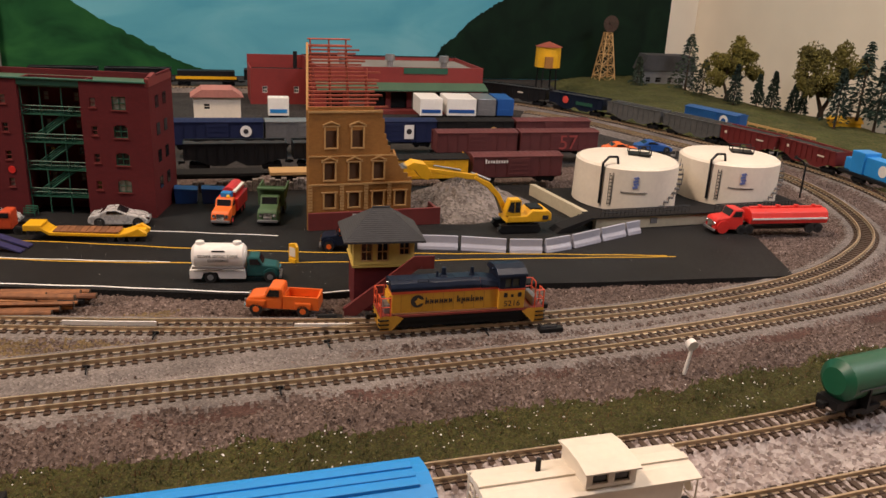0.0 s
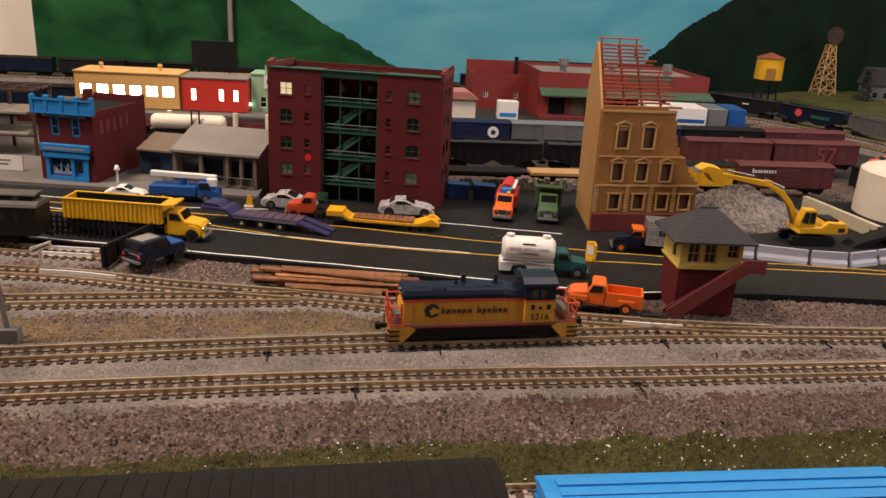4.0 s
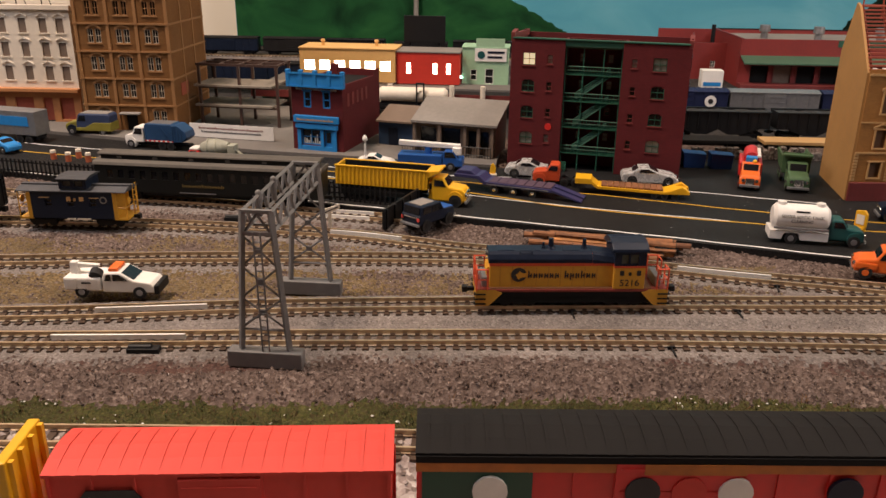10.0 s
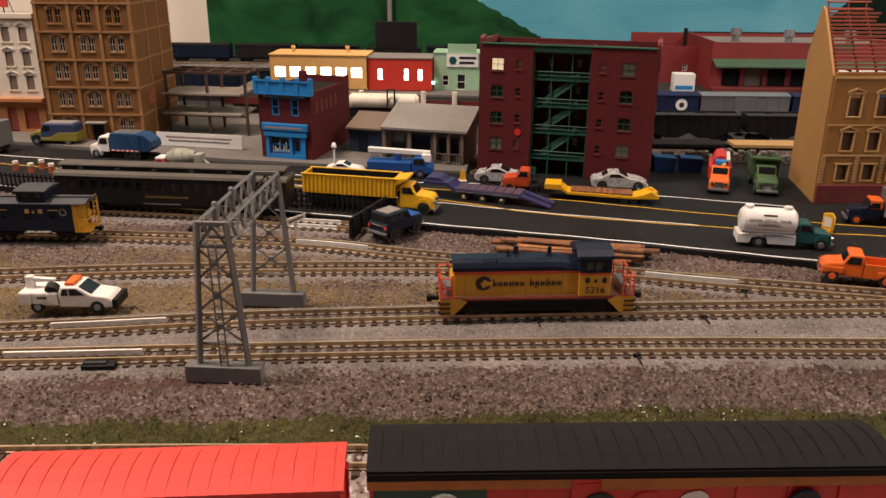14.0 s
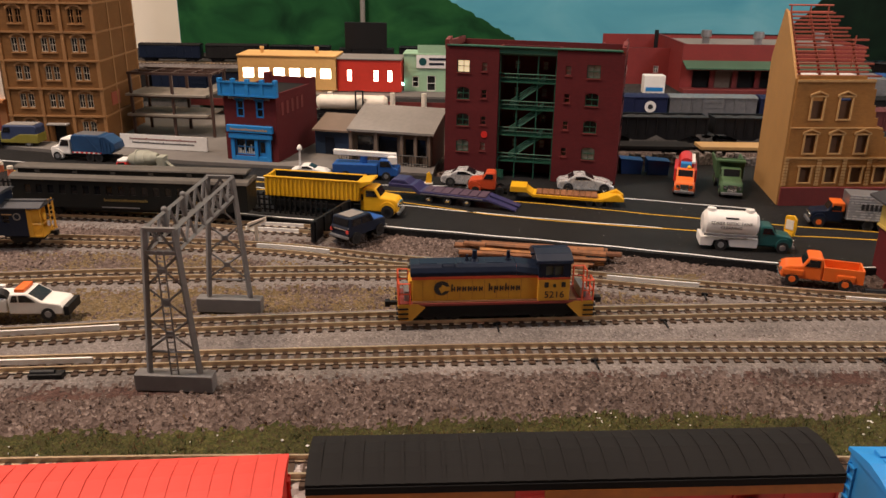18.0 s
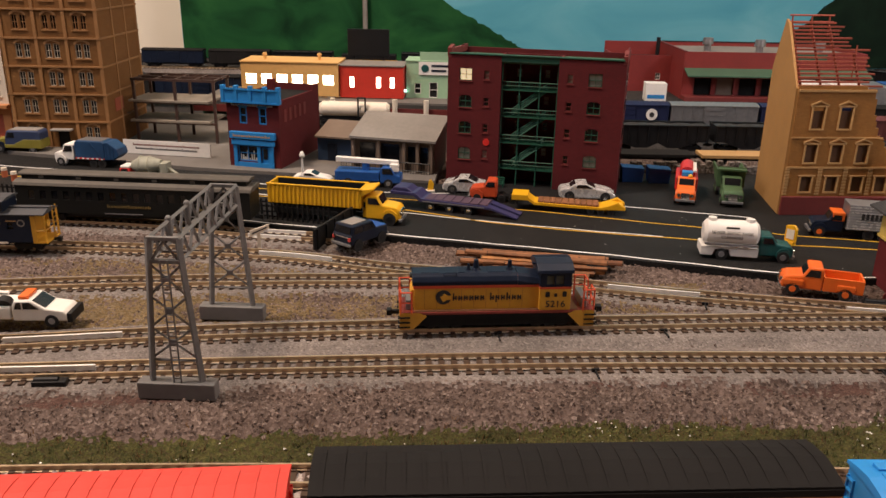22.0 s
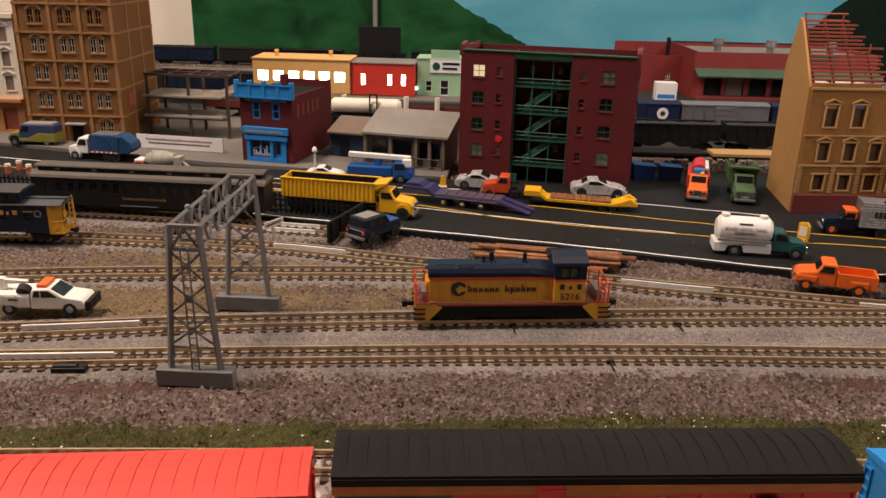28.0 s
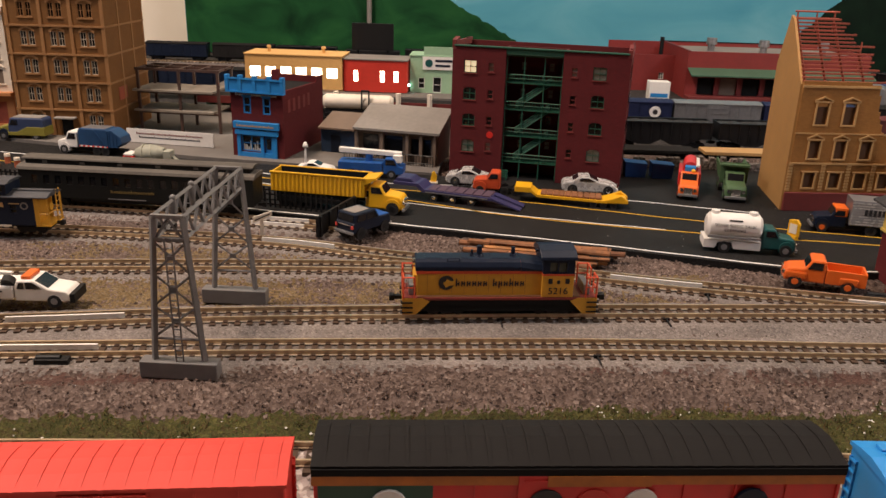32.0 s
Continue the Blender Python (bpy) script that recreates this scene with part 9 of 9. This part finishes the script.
for k_, (dx, dy) in enumerate(((-0.0175, 0.570), (0.0005, 0.568))):
    d_ = thing("dumpster", dx, dy, 0.0003, -2, "bright blue dumpster on the yard", "dumpster", "blue dumpsters")
    part("bin", prism(nb(), [(-7, 0), (7, 0), (7.6, 9), (-7.6, 10)], "y", -5, 5, 0.3), BLUE, d_)
    part("lid", prism(nb(), [(-7.8, 10), (7.8, 9), (7.8, 9.8), (-7.8, 10.8)], "y", -5.4, 5.4), BLUE, d_)
w_ = thing("rubble_wall", -0.03, 0.592, 0.0003, 0, "low grey broken stone wall behind the yard", "wall")
bm = nb()
for k_ in range(26):
    box(bm, k_ * 4.2, k_ * 4.2 + 3.9, 0, 4, 0, 5 + 5 * rr.random(), 0.4)
part("stones", bm, RUBBLE, w_)
for dx_, dy_ in ((-0.463, 0.5479), (-0.4499, 0.5429), (-0.4473, 0.5526), (-0.4357, 0.5427)):
    d_ = thing("oil_drum", dx_, dy_, 0.0003, 0, "small orange and white drum on the street", "drum", "orange drums")
    part("drum", rod(nb(), (0, 0, 0), (0, 0, 6.2), 2.0, 1.8, 12), FADED_ORANGE, d_)
    part("band", rod(nb(), (0, 0, 4.6), (0, 0, 6.4), 2.0, 1.85, 12), CREAM, d_)

# street vehicles near the brown office block
v = thing("garbage_truck", -0.402, 0.5885, 0.0003, 172, "dark blue garbage truck with a white cab", "truck")
chassis(v, -24, 20)
gc_ = part("cab", prism(nb(), [(10, 4.5), (10, 15), (11, 16), (17, 16), (19.5, 10.4), (24.5, 9.6), (25.5, 8.4), (25.5, 4.5)], "y", -6.0, 6.0, 0.7), WHITE, v, "white bonneted cab")
glazing(gc_, [[(11.4, 10.6), (11.4, 14.8), (16.2, 14.8), (18.2, 10.6)]], 5.9)
part("windscreen", prism(nb(), [(17.2, 15.6), (19.7, 10.8), (19.3, 10.8), (16.8, 15.6)], "y", -4.8, 4.8), GLASS, gc_)
for s_ in (-1, 1):
    part("mudguard", rod(nb(), (20.5, s_ * 3.6, 4.4), (20.5, s_ * 6.6, 4.4), 4.4, 4.0, 16), WHITE, gc_)
gb_ = part("body", prism(nb(), [(-14, 5.5), (-14, 17.5), (-12.5, 19), (7, 19), (8.6, 17.5), (8.6, 5.5)], "y", -7.0, 7.0, 0.6), REFUSE_BLUE, v, "dull dark blue ribbed body")
for s_ in (-1, 1):
    part("diagonal_brace", prism(nb(), [(-13, 6.5), (-11.2, 6.5), (-2.4, 18), (-4.2, 18)], "y", s_ * 6.9, s_ * 7.4), REFUSE_BLUE, gb_)
    part("side_stripe", box(nb(), -13.6, 8.2, *sorted((s_ * 6.9, s_ * 7.25)), 6.0, 7.0), CORAL, gb_, "red side stripe")
    for k_ in range(6):
        part("stripe_block", box(nb(), -12.6 + k_ * 3.6, -11.0 + k_ * 3.6, *sorted((s_ * 7.0, s_ * 7.4)), 6.0, 7.0), WHITE, gb_)
part("roof_panel", box(nb(), -12, 6, -5.6, 5.6, 18.9, 19.4, 0.2), STEEL, gb_)
gh_ = part("hopper", prism(nb(), [(-14, 5.5), (-21, 6.5), (-24.5, 9.5), (-23.5, 14), (-17, 18.6), (-14, 18.6)], "y", -6.8, 6.8, 0.5), REFUSE_BLUE, v, "sloping rear loading hopper")
for k_ in range(3):
    part("hopper_rib", prism(nb(), [(-15.4 - k_ * 2.6, 6.2), (-14.8 - k_ * 2.6, 6.2), (-14.8 - k_ * 2.6, 18.2 - k_ * 1.7), (-15.4 - k_ * 2.6, 17.8 - k_ * 1.7)], "y", -7.2, 7.2), REFUSE_BLUE, gh_)
wheels(v, (-11, -4.5), 6.8, 3.1, BLACK)
wheels(v, (20.5,), 6.8, 3.1, STEEL)
v = thing("concrete_mixer", -0.350, 0.552, 0.0003, 174, "grey concrete mixer truck with a red and white cab", "truck")
chassis(v, -16, 18)
mc_ = part("cab", box(nb(), 9.5, 17, -5.2, 5.2, 3, 8.2, 0.8), RED, v)
part("cab_roof", box(nb(), 9.8, 16.4, -4.8, 4.8, 8.1, 10, 0.7), WHITE, mc_, "white cab roof")
glazing(mc_, [[(11, 6.2), (11, 8.0), (15.4, 8.0), (16, 6.2)]], 5.1)
bm = rod(nb(), (-11, 0, 10.5), (-3, 0, 10), 3.6, 6.0, 20)
rod(bm, (-3, 0, 10), (3, 0, 9.6), 6.0, 6.0, 20)
rod(bm, (3, 0, 9.6), (9, 0, 9.2), 6.0, 3.4, 20)
part("drum", bm, MIXER_GREY, v, "dusty grey-green mixing drum")
for q in (-3, 3):
    part("drum_band", rod(nb(), (q - 0.5, 0, 10), (q + 0.5, 0, 9.9), 6.25, 6.25, 20), MIXER_GREY, v)
part("hopper_frame", box(nb(), -16, -11, -4, 4, 4, 12.6, 0.4), MIXER_GREY, v)
part("chute", prism(nb(), [(-16, 9), (-22, 4.5), (-21, 3.6), (-15, 7.6)], "y", -1.6, 1.6), MIXER_GREY, v)
wheels(v, (-10, -4, 13), 5.8, 2.8, BLACK)
v = thing("delivery_van", -0.473, 0.6285, 0.0003, 178, "navy and yellow panel van before the office block", "van")
vb = part("body", prism(nb(), [(-19, 4), (-19, 15.5), (-17.5, 17), (6.5, 17), (8.5, 11.6), (9, 4)], "y", -6.8, 6.8, 0.9), VAN_BLUE, v)
part("lower_band", prism(nb(), [(-19.3, 3.6), (-19.3, 10.4), (-6, 10.4), (2, 6.4), (9.2, 6.4), (9.2, 3.6)], "y", -7.0, 7.0, 0.4), VAN_YELLOW, vb, "dull yellow lower panels")
part("roof_panel", box(nb(), -17, 5, -5.6, 5.6, 16.8, 17.5, 0.3), GREY_ROOF, vb)
part("lettering", box(nb(), -14, 0, -7.0, -6.75, 12.6, 14.2), GREY_ROOF, vb)
part("nose", prism(nb(), [(8.6, 4), (8.6, 11.4), (15.5, 10), (18.6, 8), (19, 4)], "y", -5.4, 5.4, 0.9), VAN_YELLOW, v)
for s_ in (-1, 1):
    part("mudguard", rod(nb(), (13, s_ * 3.6, 4.4), (13, s_ * 6.6, 4.4), 4.2, 3.8, 16), NAVY, v)
glazing(vb, [[(1, 11.6), (1, 15.4), (5.4, 15.4), (7.2, 11.6)]], 6.7)
wheels(v, (-12, 13), 6.8, 3.0, STEEL)
v = thing("box_trailer", -0.530, 0.604, 0.0003, -12, "grey box trailer with a blue stripe on the street", "trailer")
part("box", box(nb(), -42, 36, -7.4, 7.4, 6, 24, 0.4), STEEL, v)
part("blue_band", box(nb(), -41, 30, -7.7, 7.7, 13, 20), SKY_BLUE, v)
part("bogie_frame", box(nb(), 16, 34, -5, 5, 3, 6), BLACK, v)
wheels(v, (20, 28, -30), 7.0, 3.0, BLACK)
v = thing("bucket_truck", -0.199, 0.5475, 0.0003, -5, "blue bucket truck with a white folded boom", "truck")
chassis(v, -22, 20)
part("body", box(nb(), -22, 8, -6.6, 6.6, 4, 10.5, 0.5), BLUE, v)
part("cab", prism(nb(), [(8.6, 3), (8.6, 12), (10, 14), (16, 14), (19, 9), (22, 8), (22, 3)], "y", -6.4, 6.4, 0.7), BLUE, v)
glazing(v, [[(10, 9.4), (10, 13), (15.6, 13), (17.6, 9.4)]], 6.3)
part("turret", rod(nb(), (-2, 0, 10), (-2, 0, 15), 2.6, 2.4, 14), BLUE, v)
part("boom", prism(nb(), [(-22, 15.6), (20, 14.4), (20, 17.4), (-22, 19)], "y", -2, 2, 0.4), WHITE, v, "white folded boom")
part("bucket", box(nb(), 15, 21, -6, -2.2, 11, 16, 0.4), WHITE, v)
wheels(v, (-13, 14), 6.7, 3.0, STEEL)
coupe(-0.2365, 0.549, -6, 27, WHITE, "small white car parked behind the bucket truck")
v = thing("road_tanker_left", -0.297, 0.493, 0.0003, -8, "yellow machine part showing above the coach", "machine")
v.name = "yellow_loader"
part("body", box(nb(), -10, 10, -6, 6, 4, 12, 0.8), YELLOW, v)
part("arm", prism(nb(), [(-6, 11), (4, 19), (10, 18.4), (10, 16), (-3, 9)], "y", -3, 3, 0.5), YELLOW, v)
wheels(v, (-6, 6), 6.6, 3.2, BLACK)


def motions():
    rows = []
    for t, x in ((0.0, 0.1090), (0.5, 0.0925), (1.0, 0.0740), (1.5, 0.0565), (2.0, 0.0385), (2.5, 0.0208), (3.0, 0.0016), (3.5, -0.0178), (4.0, -0.0368), (4.5, -0.0545), (5.0, -0.0730), (5.5, -0.0915), (6.0, -0.1100), (6.5, -0.1245), (7.0, -0.1262), (7.5, -0.1264), (32.0, -0.1264)):
        a, b, h = on_line("engine", x)
        rows.append((t, pose(a, b, 1.7 * MM, 0, 0, h)))
    walk(SHUNTER, rows)


motions()
